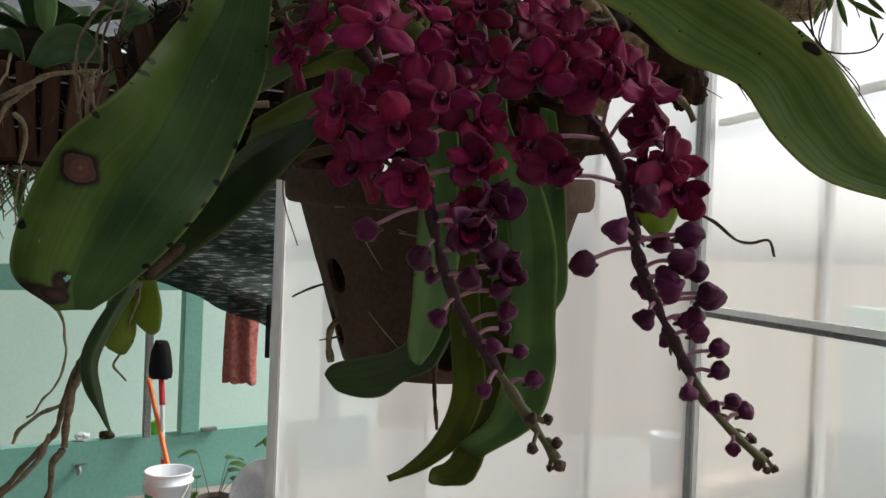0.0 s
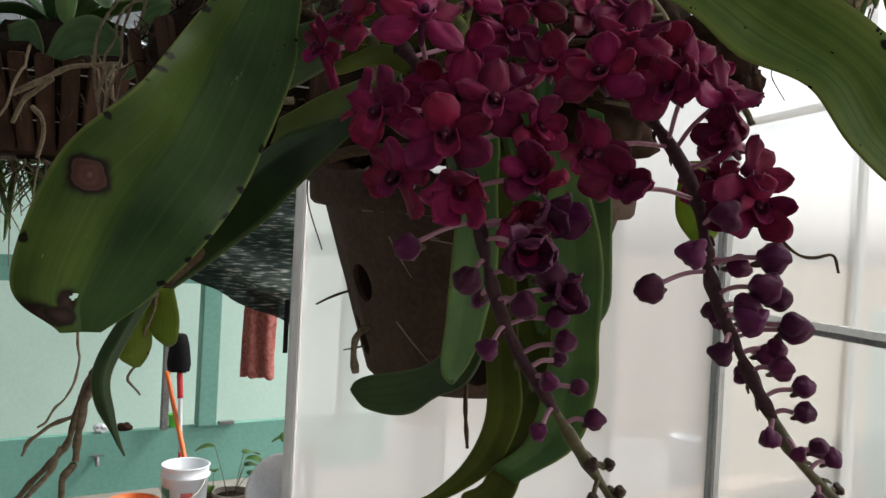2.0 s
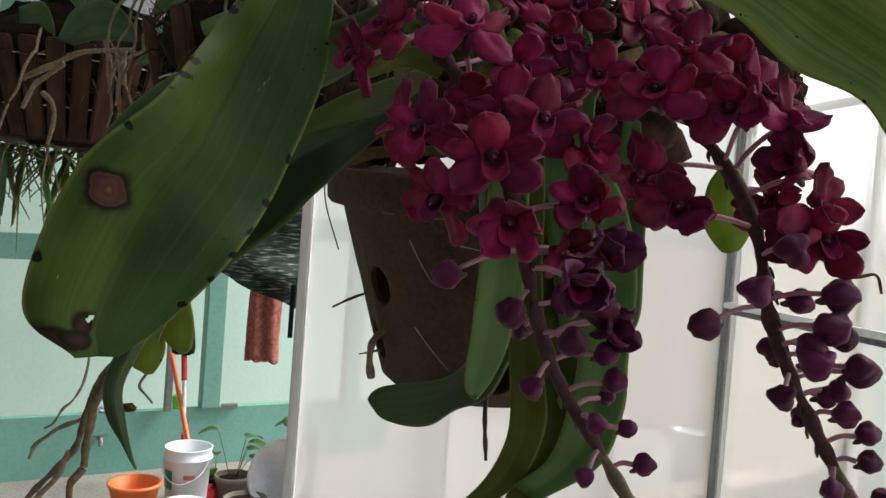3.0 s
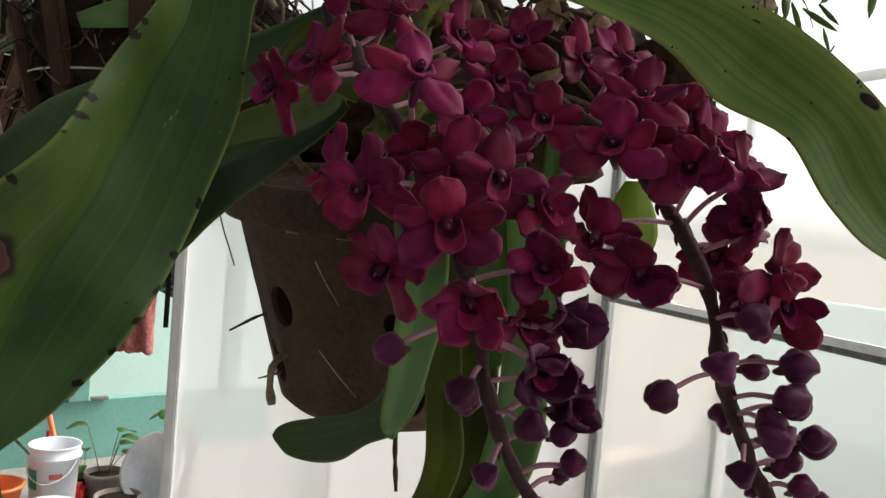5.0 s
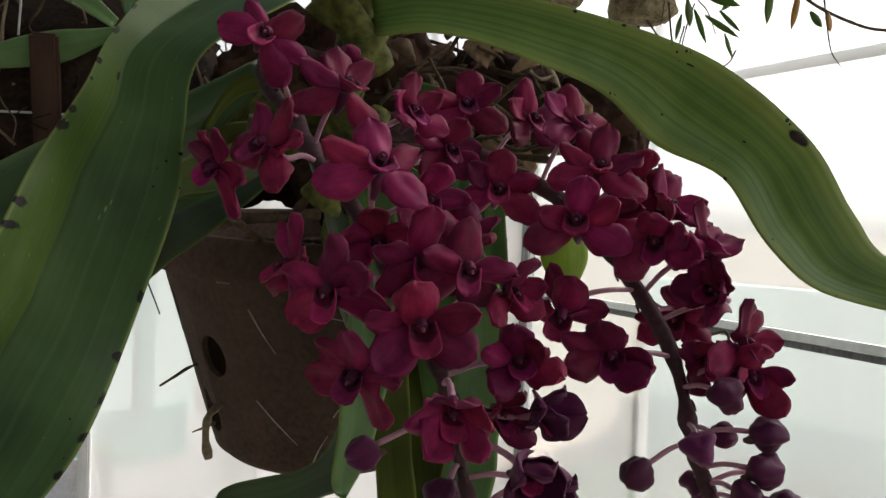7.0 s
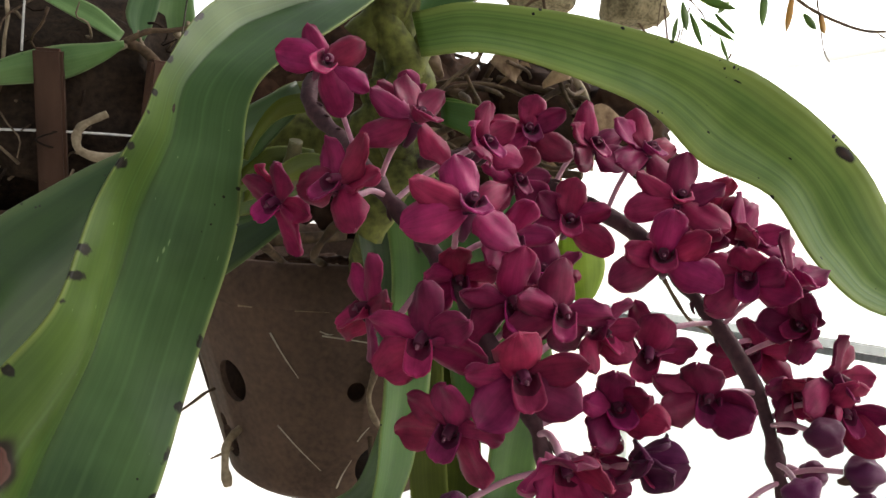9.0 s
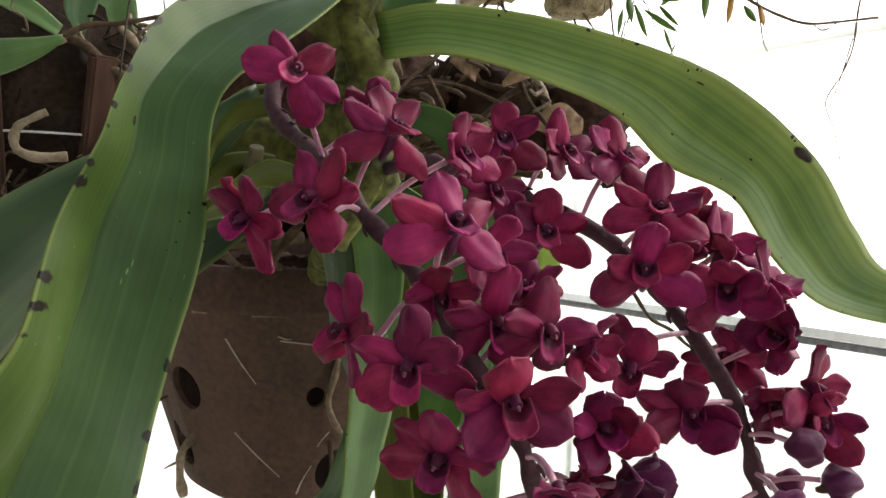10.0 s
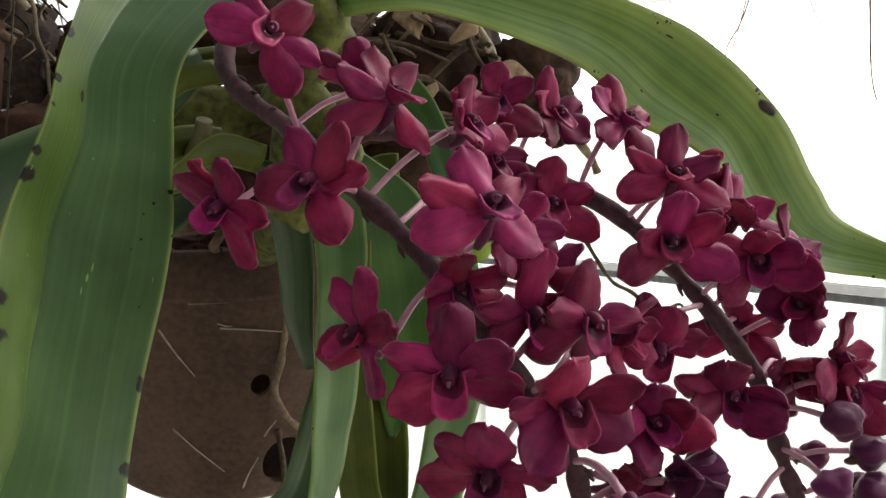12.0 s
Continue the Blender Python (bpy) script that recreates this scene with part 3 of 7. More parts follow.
for i in range(4):
    structure(part("roof_beam", tube([(-4.4, -1.8 + 1.25 * i, 2.66), (1.7, -1.8 + 1.25 * i, 2.66)], 0.025, 4, 10), ALU), "grey pipe roof beam", "beam")

# film walls on aluminium posts
FILM_Y = 3.2
corner = (1.01, FILM_Y)
film_wall = structure(empty("wall_film"), "milky plastic film wall on aluminium posts", "wall")
bm = bmesh.new()
nx, nz = 40, 30
grid = []
for j in range(nz + 1):
    row = []
    for i in range(nx + 1):
        x, z = -0.585 + (corner[0] + 0.585) * i / nx, 0.02 + 2.65 * j / nz
        row.append(bm.verts.new((x, FILM_Y + 0.012 * noise.noise(Vector((x * 2.0, z * 1.3, 3))), z)))
    grid.append(row)
for j in range(nz):
    for i in range(nx):
        bm.faces.new((grid[j][i], grid[j][i + 1], grid[j + 1][i + 1], grid[j + 1][i]))
part("film", smooth(bm), FILM, film_wall)
part("post", box((-0.625, FILM_Y - 0.03, 0), (-0.585, FILM_Y + 0.03, 2.66), 0.006), ALU, film_wall, "bright aluminium corner post")
part("post", box((1.000, FILM_Y - 0.05, 0), (1.012, FILM_Y + 0.02, 2.66), 0.003), STEEL, film_wall, "dark steel post")
part("post", box((1.014, FILM_Y - 0.04, 0), (1.060, FILM_Y + 0.03, 2.66), 0.006), ALU, film_wall)
part("mullion", box((0.615, FILM_Y + 0.02, 0), (0.635, FILM_Y + 0.045, 2.66), 0.004), ALU, film_wall)
part("mullion", box((-0.02, FILM_Y + 0.02, 0), (-0.004, FILM_Y + 0.045, 2.66), 0.004), ALU, film_wall)

side_wall = structure(empty("wall_film_side"), "milky plastic film side wall with a steel rail", "wall")
SIDE = pose(1.036, FILM_Y - 0.05, 0, 0, 0, -76.5)
side_wall.matrix_world = SIDE
bm = bmesh.new()
grid = []
for j in range(nz + 1):
    row = []
    for i in range(nx + 1):
        x, z = 5.8 * i / nx, 0.02 + 2.65 * j / nz
        row.append(bm.verts.new((x, 0.02 * noise.noise(Vector((x * 1.5, z, 8))), z)))
    grid.append(row)
for j in range(nz):
    for i in range(nx):
        bm.faces.new((grid[j][i], grid[j][i + 1], grid[j + 1][i + 1], grid[j + 1][i]))
part("film", smooth(bm), SIDE_FILM, side_wall)
part("rail", box((0.0, -0.06, 1.344), (5.8, -0.035, 1.366), 0.004), ALU, side_wall)
part("rail_channel", box((0.0, -0.055, 1.324), (5.8, -0.03, 1.341), 0.003), DARK_STEEL, side_wall, "dark rubber channel under the rail")
for x in (0.62, 1.9, 3.2, 4.5):
    part("mullion", box((x, 0.022, 0), (x + 0.022, 0.05, 2.66), 0.004), ALU, side_wall)
part("eave_rail", box((0.0, 0.03, 2.05), (5.8, 0.06, 2.075), 0.004), ALU, side_wall)

# outside, dim through the film: a low block wall, a pier, teal wall, shrubs
blocks = structure(empty("block_wall"), "low wall of pale pink blocks outside the film", "wall")
blocks.matrix_world = pose(0.98, 4.13, 0, 0, 0, 36)
part("core", box((0.0, 0.10, 0.0), (1.80, 0.22, 0.245), 0.004), BLOCKS, blocks)
OUTER = pose(2.72, 5.45, 0, 0, 0, -58)
structure(part("wall_outside", box((0, 0.03, 0), (4.0, 0.15, 1.25), 0.01), MINT), "mint garden wall outside the greenhouse", "wall").matrix_world = OUTER
structure(part("dado_outside", box((0, 0, 0), (4.0, 0.026, 0.42), 0.006), TEAL), "teal lower band of the garden wall", "wall").matrix_world = OUTER


# ---- pot ----
POT = Vector((0.0, 0.7256, 1.4433))
SWAY = Matrix.Rotation(radians(5), 3, "X")  # it hangs tipped a little forward
pot = tagged(empty("clay_pot", POT), "brown clay orchid pot with round side holes, hung on wires", "pot")
pot.rotation_euler = (radians(5), 0, 0)
prof = [(0.0005, 0.0), (0.060, 0.0), (0.074, 0.002), (0.081, 0.008), (0.084, 0.018), (0.1195, 0.140), (0.1215, 0.1425), (0.1300, 0.1430), (0.1325, 0.146),
        (0.1335, 0.155), (0.1330, 0.167), (0.1305, 0.170), (0.124, 0.170), (0.1215, 0.166), (0.116, 0.142), (0.080, 0.020), (0.072, 0.012), (0.0005, 0.012)]
bm = lathe(prof, 96)
for v in bm.verts:
    v.co += Vector((v.co.x, v.co.y, 0)).normalized() * 0.0008 * noise.noise(v.co * 18)
body = part("body", bm, CLAY)
cut = bmesh.new()
for ang, z, r in ((218.7, 0.080, 0.0125), (205, 0.032, 0.0105), (190, 0.078, 0.012), (193, 0.114, 0.010), (266.7, 0.078, 0.0060), (277, 0.022, 0.014), (203, 0.046, 0.005),
                  (320, 0.080, 0.0125), (345, 0.030, 0.012), (20, 0.080, 0.012), (80, 0.080, 0.012), (140, 0.080, 0.012)):
    m = Matrix.Rotation(radians(ang), 4, "Z") @ Matrix.Translation((0.095, 0, z - 0.0085 * math.sin(radians(ang)))) @ Matrix.Rotation(radians(90), 4, "Y") @ Matrix.Diagonal((1.12, 0.92, 1, 1))
    bmesh.ops.create_cone(cut, cap_ends=True, segments=20, radius1=r, radius2=r * 1.1, depth=0.09, matrix=m)
cutter = part("cutter", cut, CLAY)
mod = body.modifiers.new("holes", "BOOLEAN")
mod.operation, mod.object, mod.solver, mod.use_self = "DIFFERENCE", cutter, "EXACT", True
bpy.context.view_layer.update()
holed = bpy.data.meshes.new_from_object(body.evaluated_get(bpy.context.evaluated_depsgraph_get()))
body.modifiers.clear()
body.data = holed
bpy.data.objects.remove(cutter)
body.parent = pot
bv = body.modifiers.new("worn_edges", "BEVEL")
bv.width, bv.segments, bv.limit_method, bv.angle_limit = 0.0012, 2, "ANGLE", radians(40)

HOOK = Vector((0.0, 0.70, 2.66))
hook_local = SWAY.inverted() @ (HOOK - POT)
for ang in (186, 306, 66):
    low, a, b = [Vector((r * math.cos(radians(ang + s)), r * math.sin(radians(ang + s)), z)) for r, s, z in ((0.1215, 3, 0.104), (0.1342, 0.6, 0.142), (0.1348, 0, 0.172))]
    part("hanger_wire", tube([b + Vector((0, 0, -0.002)), hook_local], 0.0006, 8, 6), DARK_WIRE, pot)
    part("wire_hook", tube([low, a, b], 0.0006, 20, 6), DARK_WIRE, pot)
# scratches of dried root on the outside
for pts in (((-0.058, 0.618, 1.559), (-0.05, 0.619, 1.544), (-0.041, 0.62, 1.53)),
            ((-0.028, 0.612, 1.562), (-0.024, 0.611, 1.56), (-0.021, 0.61, 1.56)),
            ((-0.027, 0.612, 1.559), (-0.007, 0.612, 1.556), (0.015, 0.616, 1.551)),
            ((-0.059, 0.629, 1.495), (-0.044, 0.629, 1.48), (-0.028, 0.628, 1.464)),
            ((-0.016, 0.629, 1.451), (-0.012, 0.628, 1.461), (-0.006, 0.627, 1.472)),
            ((-0.003, 0.625, 1.486), (0, 0.625, 1.491), (0.004, 0.624, 1.496)),
            ((-0.066, 0.615, 1.579), (-0.064, 0.615, 1.577), (-0.061, 0.615, 1.576))):
    c = []
    for p in pts:
        p = SWAY.inverted() @ (Vector(p) - POT)
        rad = 0.0845 + (p.z - 0.018) * 0.0355 / 0.122
        d = Vector((p.x, p.y, 0)).normalized() * (rad + 0.0006)
        c.append(Vector((d.x, d.y, p.z)))
    part("dried_root", tube(c, 0.0006, 14, 6, 0.0003, 0.3), PALE_ROOT, pot, "thin pale dried root stuck to the clay")

for a0, a1, r in ((233, 237, 0.0009), (249, 252, 0.0008), (252, 258, 0.0003)):
    pts = [(0.1302 * math.cos(radians(a0 + (a1 - a0) * k / 3)), 0.1302 * math.sin(radians(a0 + (a1 - a0) * k / 3)), 0.1426) for k in range(4)]
    part("lime_mark", tube(pts, r, 12, 6, r * 0.4, 0.8), ROOT, pot, "pale lime crust on the rim")

# old roots and bark heaped in the pot
heap = tagged(empty("root_clump"), "heap of dark bark and dead roots filling the pot", "roots")
rnd = random.Random(4)


def lump(at, size, seed, squash=(1, 1, 1)):
    bm = bmesh.new()
    bmesh.ops.create_icosphere(bm, subdivisions=4, radius=1)
    for v in bm.verts:
        k = 1 + 0.38 * noise.noise(v.co * 1.6 + Vector((seed, 0, 0))) + 0.22 * noise.noise(v.co * 5 + Vector((0, seed, 0))) + 0.14 * noise.noise(v.co * 14 + Vector((0, 0, seed)))
        v.co = Vector(at) + Vector([v.co[i] * k * size * squash[i] for i in range(3)])
    return smooth(bm)


# near-black coir raised over the inner wall, standing in for the shaded hollow
part("hollow_fill", lump((0.0, 0.718, 1.566), 0.086, 2, (1.0, 1.0, 0.24)), COIR, heap)
for k in range(26):
    a, r = rnd.uniform(0, math.tau), 0.060 * math.sqrt(rnd.random())
    part("bark", lump((r * math.cos(a), 0.718 + r * math.sin(a), 1.582 + rnd.uniform(0, 0.010)), rnd.uniform(0.012, 0.020), k, (1.5, 0.8, 0.6)), BARK, heap)
# the rear lumps near y 0.8 are added, hiding bright gaps behind the crown
for at, s, sq in (((0.035, 0.60, 1.690), 0.050, (1.0, 0.6, 0.75)), ((0.100, 0.59, 1.695), 0.045, (1.0, 0.6, 0.8)), ((0.150, 0.57, 1.690), 0.026, (1.1, 0.7, 0.9)),
                  ((0.060, 0.62, 1.650), 0.050, (1.1, 0.6, 0.9)), ((0.020, 0.72, 1.650), 0.050, (0.9, 0.6, 0.8)), ((-0.030, 0.76, 1.665), 0.045, (1.0, 0.7, 0.8)), ((-0.039, 0.8, 1.725), 0.050, (1.0, 0.6, 0.9)), ((-0.01, 0.8, 1.754), 0.050, (1.0, 0.6, 0.9)), ((0.024, 0.78, 1.769), 0.050, (1.0, 0.6, 0.9)), ((0.055, 0.685, 1.640), 0.05, (1, 0.7, 0.7)), ((0.02, 0.60, 1.715), 0.030, (1.3, 0.7, 0.7)), ((-0.085, 0.76, 1.655), 0.045, (1.0, 0.8, 0.8)), ((0.168, 0.565, 1.668), 0.014, (0.9, 0.7, 1.2))):
    part("bark", lump(at, s, at[0] * 90, sq), BARK, heap)
for k in range(50):
    x = rnd.uniform(0.005, 0.115)
    p = Vector((x, 0.565 + rnd.uniform(-0.03, 0.06), rnd.uniform(1.65, 1.725)))
    pts = [p]
    d = Vector((rnd.uniform(-1, 1), rnd.uniform(-0.5, 0.3), rnd.uniform(-0.3, 0.6))).normalized()
    for _ in range(4):
        d = (d + Vector((rnd.uniform(-1, 1), rnd.uniform(-0.6, 0.6), rnd.uniform(-0.7, 0.5))) * 0.6).normalized()
        if pts[-1].z < 1.665:
            d.z = abs(d.z) * 0.5
        d.x = -abs(d.x) if pts[-1].x > 0.10 else abs(d.x) if pts[-1].x < 0.015 else d.x
        pts.append(pts[-1] + d * rnd.uniform(0.012, 0.026))
    part("root", tube(pts, rnd.uniform(0.0010, 0.0026), 20, 6, 0.0010, 0.35), DARK_ROOT, heap)


for k in range(46):
    p = Vector((rnd.uniform(0.0, 0.11), rnd.uniform(0.54, 0.64), rnd.uniform(1.655, 1.735)))
    a = rnd.uniform(-0.5, 0.7)
    d = Vector((math.cos(a), rnd.uniform(-0.4, 0.4), math.sin(a))) * rnd.uniform(0.014, 0.032)
    s = Vector((-math.sin(a), rnd.uniform(-0.5, 0.1), math.cos(a))) * rnd.uniform(0.004, 0.010)
    bow = Vector((0, -rnd.uniform(0.002, 0.010), rnd.uniform(-0.004, 0.008)))
    part("dead_leaf", blade([p - s * 0.3, p + d * 0.5 - s + bow, p + d - s * 0.7], [p + s * 0.3, p + d * 0.5 + s + bow, p + d + s * 0.2], rnd.uniform(-0.7, 0.7), 0.0008, 10, 6), DEAD_LEAF, heap, "curled brown dead leaf")


# ---- the orchid ----
orchid = tagged(empty("orchid", (-0.018, 0.46, 1.60)), "large strap-leaved orchid with two hanging crimson flower spikes", "orchid")
orchid.location = (0, 0, 0)

part("stem", tube([(0.0, 0.66, 1.585), (-0.012, 0.55, 1.610), (-0.019, 0.475, 1.660), (-0.014, 0.462, 1.720), (-0.008, 0.46, 1.790)], 0.009, 30, 12, 0.008, 0.3), CROWN, orchid,
     "thick greenish stem wrapped in old leaf bases")
for z, s in ((1.655, 1), (1.675, -1), (1.695, 1), (1.715, -1), (1.735, 1)):
    part("leaf_base", tube([(-0.018 - 0.012 * s, 0.458, z - 0.03), (-0.018 + 0.002 * s, 0.450, z - 0.008), (-0.016 + 0.012 * s, 0.455, z + 0.012)], 0.010, 12, 10, 0.005, 0.3), CROWN, orchid)

part("leaf", blade([(-0.007, 0.46, 1.651), (0.001, 0.47, 1.635), (0.012, 0.49, 1.613), (0.021, 0.51, 1.584), (0.031, 0.53, 1.547), (0.039, 0.54, 1.514), (0.042, 0.54, 1.503)],
           [(0.003, 0.46, 1.649), (0.034, 0.475, 1.63), (0.048, 0.49, 1.605), (0.066, 0.51, 1.577), (0.074, 0.53, 1.538), (0.052, 0.54, 1.51), (0.045, 0.54, 1.502)], -0.2, 0.0018, 40, 10), GREEN_LEAF, orchid, "green leaf hanging behind the spike")
part("leaf", blade([(-0.019, 0.462, 1.699), (-0.021, 0.458, 1.713), (-0.021, 0.456, 1.724), (-0.016, 0.455, 1.741), (-0.011, 0.45, 1.759)],
           [(-0.007, 0.462, 1.698), (-0.004, 0.46, 1.715), (0.018, 0.46, 1.726), (0.025, 0.458, 1.744), (0.021, 0.455, 1.764)], 0.3, 0.0018, 24, 8), GREEN_LEAF, orchid, "upright green leaf base at the crown")
part("leaf", blade([(-0.006, 0.475, 1.713), (0.02, 0.485, 1.732), (0.045, 0.5, 1.745), (0.073, 0.51, 1.766)],
           [(0.001, 0.475, 1.716), (0.027, 0.49, 1.742), (0.051, 0.505, 1.762), (0.074, 0.51, 1.78)], 0.3, 0.0018, 24, 8), GREEN_LEAF, orchid, "upright green leaf at the crown")
part("leaf", blade([(-0.053, 0.462, 1.683), (-0.066, 0.458, 1.68), (-0.075, 0.454, 1.669), (-0.081, 0.45, 1.653)],
           [(-0.048, 0.462, 1.675), (-0.064, 0.458, 1.671), (-0.073, 0.454, 1.662), (-0.078, 0.45, 1.652)], 0.3, 0.0018, 16, 8), OLIVE_LEAF, orchid, "olive leaf base by the crown")
part("leaf", blade([(-0.05, 0.466, 1.659), (-0.06, 0.464, 1.66), (-0.071, 0.46, 1.658), (-0.081, 0.455, 1.649)],
           [(-0.048, 0.466, 1.65), (-0.059, 0.464, 1.65), (-0.069, 0.46, 1.647), (-0.081, 0.455, 1.642)], 0.3, 0.0018, 16, 8), OLIVE_LEAF, orchid, "olive leaf base by the crown")
part("leaf", blade([(0.007, 0.475, 1.686), (0.016, 0.472, 1.685), (0.025, 0.468, 1.68), (0.033, 0.463, 1.668)],
           [(0.01, 0.475, 1.679), (0.017, 0.472, 1.675), (0.025, 0.468, 1.67), (0.031, 0.463, 1.666)], 0.3, 0.0016, 16, 8), GREEN_LEAF, orchid, "small fresh leaf behind the flowers")
part("leaf", blade([(-0.05, 0.468, 1.689), (-0.062, 0.464, 1.686), (-0.071, 0.46, 1.679), (-0.077, 0.455, 1.672)],
           [(-0.047, 0.468, 1.685), (-0.06, 0.464, 1.681), (-0.069, 0.46, 1.674), (-0.076, 0.455, 1.67)], 0.3, 0.0016, 16, 8), OLIVE_LEAF, orchid, "olive leaf base by the crown")
part("leaf", blade([(-0.019, 0.475, 1.679), (-0.041, 0.476, 1.675), (-0.065, 0.474, 1.677), (-0.080, 0.472, 1.676)],
           [(-0.018, 0.475, 1.664), (-0.042, 0.476, 1.655), (-0.067, 0.474, 1.658), (-0.082, 0.472, 1.660)], 0.3, 0.0020, 20, 8), CROWN, orchid, "stained olive leaf base by the crown")
part("leaf", blade([(-0.037, 0.452, 1.652), (-0.055, 0.446, 1.656), (-0.071, 0.436, 1.646), (-0.08, 0.43, 1.639)],
           [(-0.042, 0.452, 1.642), (-0.057, 0.446, 1.645), (-0.072, 0.436, 1.638), (-0.08, 0.43, 1.635)], 0.35, 0.0018, 20, 8), OLIVE_LEAF, orchid, "olive leaf base by the crown")
# dark green given to an olive leaf to stand for shade at the pot
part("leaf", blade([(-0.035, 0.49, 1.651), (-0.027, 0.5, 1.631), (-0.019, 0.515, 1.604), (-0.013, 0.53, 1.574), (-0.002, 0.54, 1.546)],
           [(-0.023, 0.485, 1.645), (-0.012, 0.49, 1.628), (-0.005, 0.505, 1.604), (-0.002, 0.52, 1.572), (0.002, 0.535, 1.546)], 0.3, 0.0018, 30, 8), DARK_LEAF, orchid, "olive leaf before the pot, coloured dark for shade")
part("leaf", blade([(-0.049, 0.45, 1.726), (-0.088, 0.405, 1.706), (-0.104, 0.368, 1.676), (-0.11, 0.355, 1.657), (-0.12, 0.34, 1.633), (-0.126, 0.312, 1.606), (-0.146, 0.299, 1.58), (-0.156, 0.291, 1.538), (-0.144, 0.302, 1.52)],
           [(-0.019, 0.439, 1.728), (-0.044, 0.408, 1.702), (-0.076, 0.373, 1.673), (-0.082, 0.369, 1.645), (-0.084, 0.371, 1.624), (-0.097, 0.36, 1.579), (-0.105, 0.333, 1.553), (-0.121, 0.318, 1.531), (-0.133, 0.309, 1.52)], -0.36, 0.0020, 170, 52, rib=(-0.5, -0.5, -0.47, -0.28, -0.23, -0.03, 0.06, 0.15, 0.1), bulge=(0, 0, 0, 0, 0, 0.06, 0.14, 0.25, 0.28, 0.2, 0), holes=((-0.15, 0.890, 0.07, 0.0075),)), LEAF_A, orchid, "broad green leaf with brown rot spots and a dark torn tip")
part("leaf", blade([(-0.011, 0.453, 1.718), (0.014, 0.444, 1.722), (0.06, 0.435, 1.718), (0.112, 0.432, 1.708), (0.158, 0.435, 1.694), (0.205, 0.438, 1.664), (0.231, 0.438, 1.63), (0.249, 0.438, 1.61), (0.277, 0.425, 1.594), (0.295, 0.41, 1.587), (0.306, 0.4, 1.581)],
           [(-0.009, 0.441, 1.697), (0.02, 0.432, 1.699), (0.057, 0.43, 1.69), (0.095, 0.437, 1.679), (0.125, 0.443, 1.658), (0.159, 0.44, 1.644), (0.179, 0.433, 1.614), (0.209, 0.43, 1.591), (0.272, 0.429, 1.578), (0.294, 0.415, 1.575), (0.304, 0.4, 1.577)], 0.22, 0.0020, 60, 16, rib=(0.0, 0.0, 0.1, 0.25, 0.3, 0.2, 0.0)), LEAF_B, orchid, "arching green leaf with fine ribs and dark blemishes")
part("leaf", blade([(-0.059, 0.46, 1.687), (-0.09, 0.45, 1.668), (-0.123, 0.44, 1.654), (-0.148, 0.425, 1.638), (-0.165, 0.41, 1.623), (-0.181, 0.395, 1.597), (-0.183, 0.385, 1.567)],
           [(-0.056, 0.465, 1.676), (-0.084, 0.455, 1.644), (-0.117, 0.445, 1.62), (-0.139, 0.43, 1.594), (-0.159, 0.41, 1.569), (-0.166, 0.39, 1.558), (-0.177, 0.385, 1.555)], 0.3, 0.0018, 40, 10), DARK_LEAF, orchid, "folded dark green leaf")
# one leaf in two pieces: the dark shaded part, then its lit flap
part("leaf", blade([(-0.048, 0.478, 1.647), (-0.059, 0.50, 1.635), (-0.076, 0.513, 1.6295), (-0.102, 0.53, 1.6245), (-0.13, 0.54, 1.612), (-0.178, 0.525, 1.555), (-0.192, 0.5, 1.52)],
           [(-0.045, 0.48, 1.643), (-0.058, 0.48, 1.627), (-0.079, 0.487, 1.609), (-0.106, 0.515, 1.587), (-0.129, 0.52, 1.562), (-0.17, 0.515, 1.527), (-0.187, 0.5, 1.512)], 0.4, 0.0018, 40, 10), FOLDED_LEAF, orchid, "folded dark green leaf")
part("leaf", blade([(-0.048, 0.49, 1.656), (-0.061, 0.506, 1.654), (-0.083, 0.530, 1.650), (-0.103, 0.541, 1.643), (-0.128, 0.55, 1.630)],
           [(-0.050, 0.492, 1.638), (-0.072, 0.516, 1.631), (-0.092, 0.532, 1.627), (-0.112, 0.548, 1.622), (-0.134, 0.555, 1.614)], -0.25, 0.0018, 30, 10), LIT_FLAP, orchid, "lit upper flap of the folded leaf, painted olive, with a pale crease")
part("leaf", blade([(0.007, 0.467, 1.673), (0.02, 0.457, 1.664), (0.023, 0.442, 1.644), (0.024, 0.435, 1.621), (0.033, 0.455, 1.588), (0.041, 0.48, 1.553), (0.047, 0.51, 1.507), (0.045, 0.525, 1.469), (0.037, 0.53, 1.438), (0.017, 0.525, 1.422)],
           [(0.006, 0.467, 1.684), (0.026, 0.457, 1.678), (0.034, 0.442, 1.651), (0.035, 0.435, 1.618), (0.057, 0.46, 1.586), (0.071, 0.485, 1.548), (0.076, 0.515, 1.504), (0.079, 0.53, 1.47), (0.069, 0.535, 1.435), (0.032, 0.525, 1.413)], -0.2, 0.0018, 44, 10), GREEN_LEAF, orchid, "long green leaf hanging before the pot")
part("leaf", blade([(0.059, 0.5, 1.638), (0.061, 0.52, 1.59), (0.066, 0.53, 1.554), (0.07, 0.54, 1.524), (0.075, 0.54, 1.506)],
           [(0.069, 0.5, 1.635), (0.08, 0.52, 1.588), (0.086, 0.54, 1.548), (0.087, 0.545, 1.523), (0.078, 0.54, 1.507)], -0.2, 0.0018, 40, 10), GREEN_LEAF, orchid, "pointed green leaf hanging before the pot")
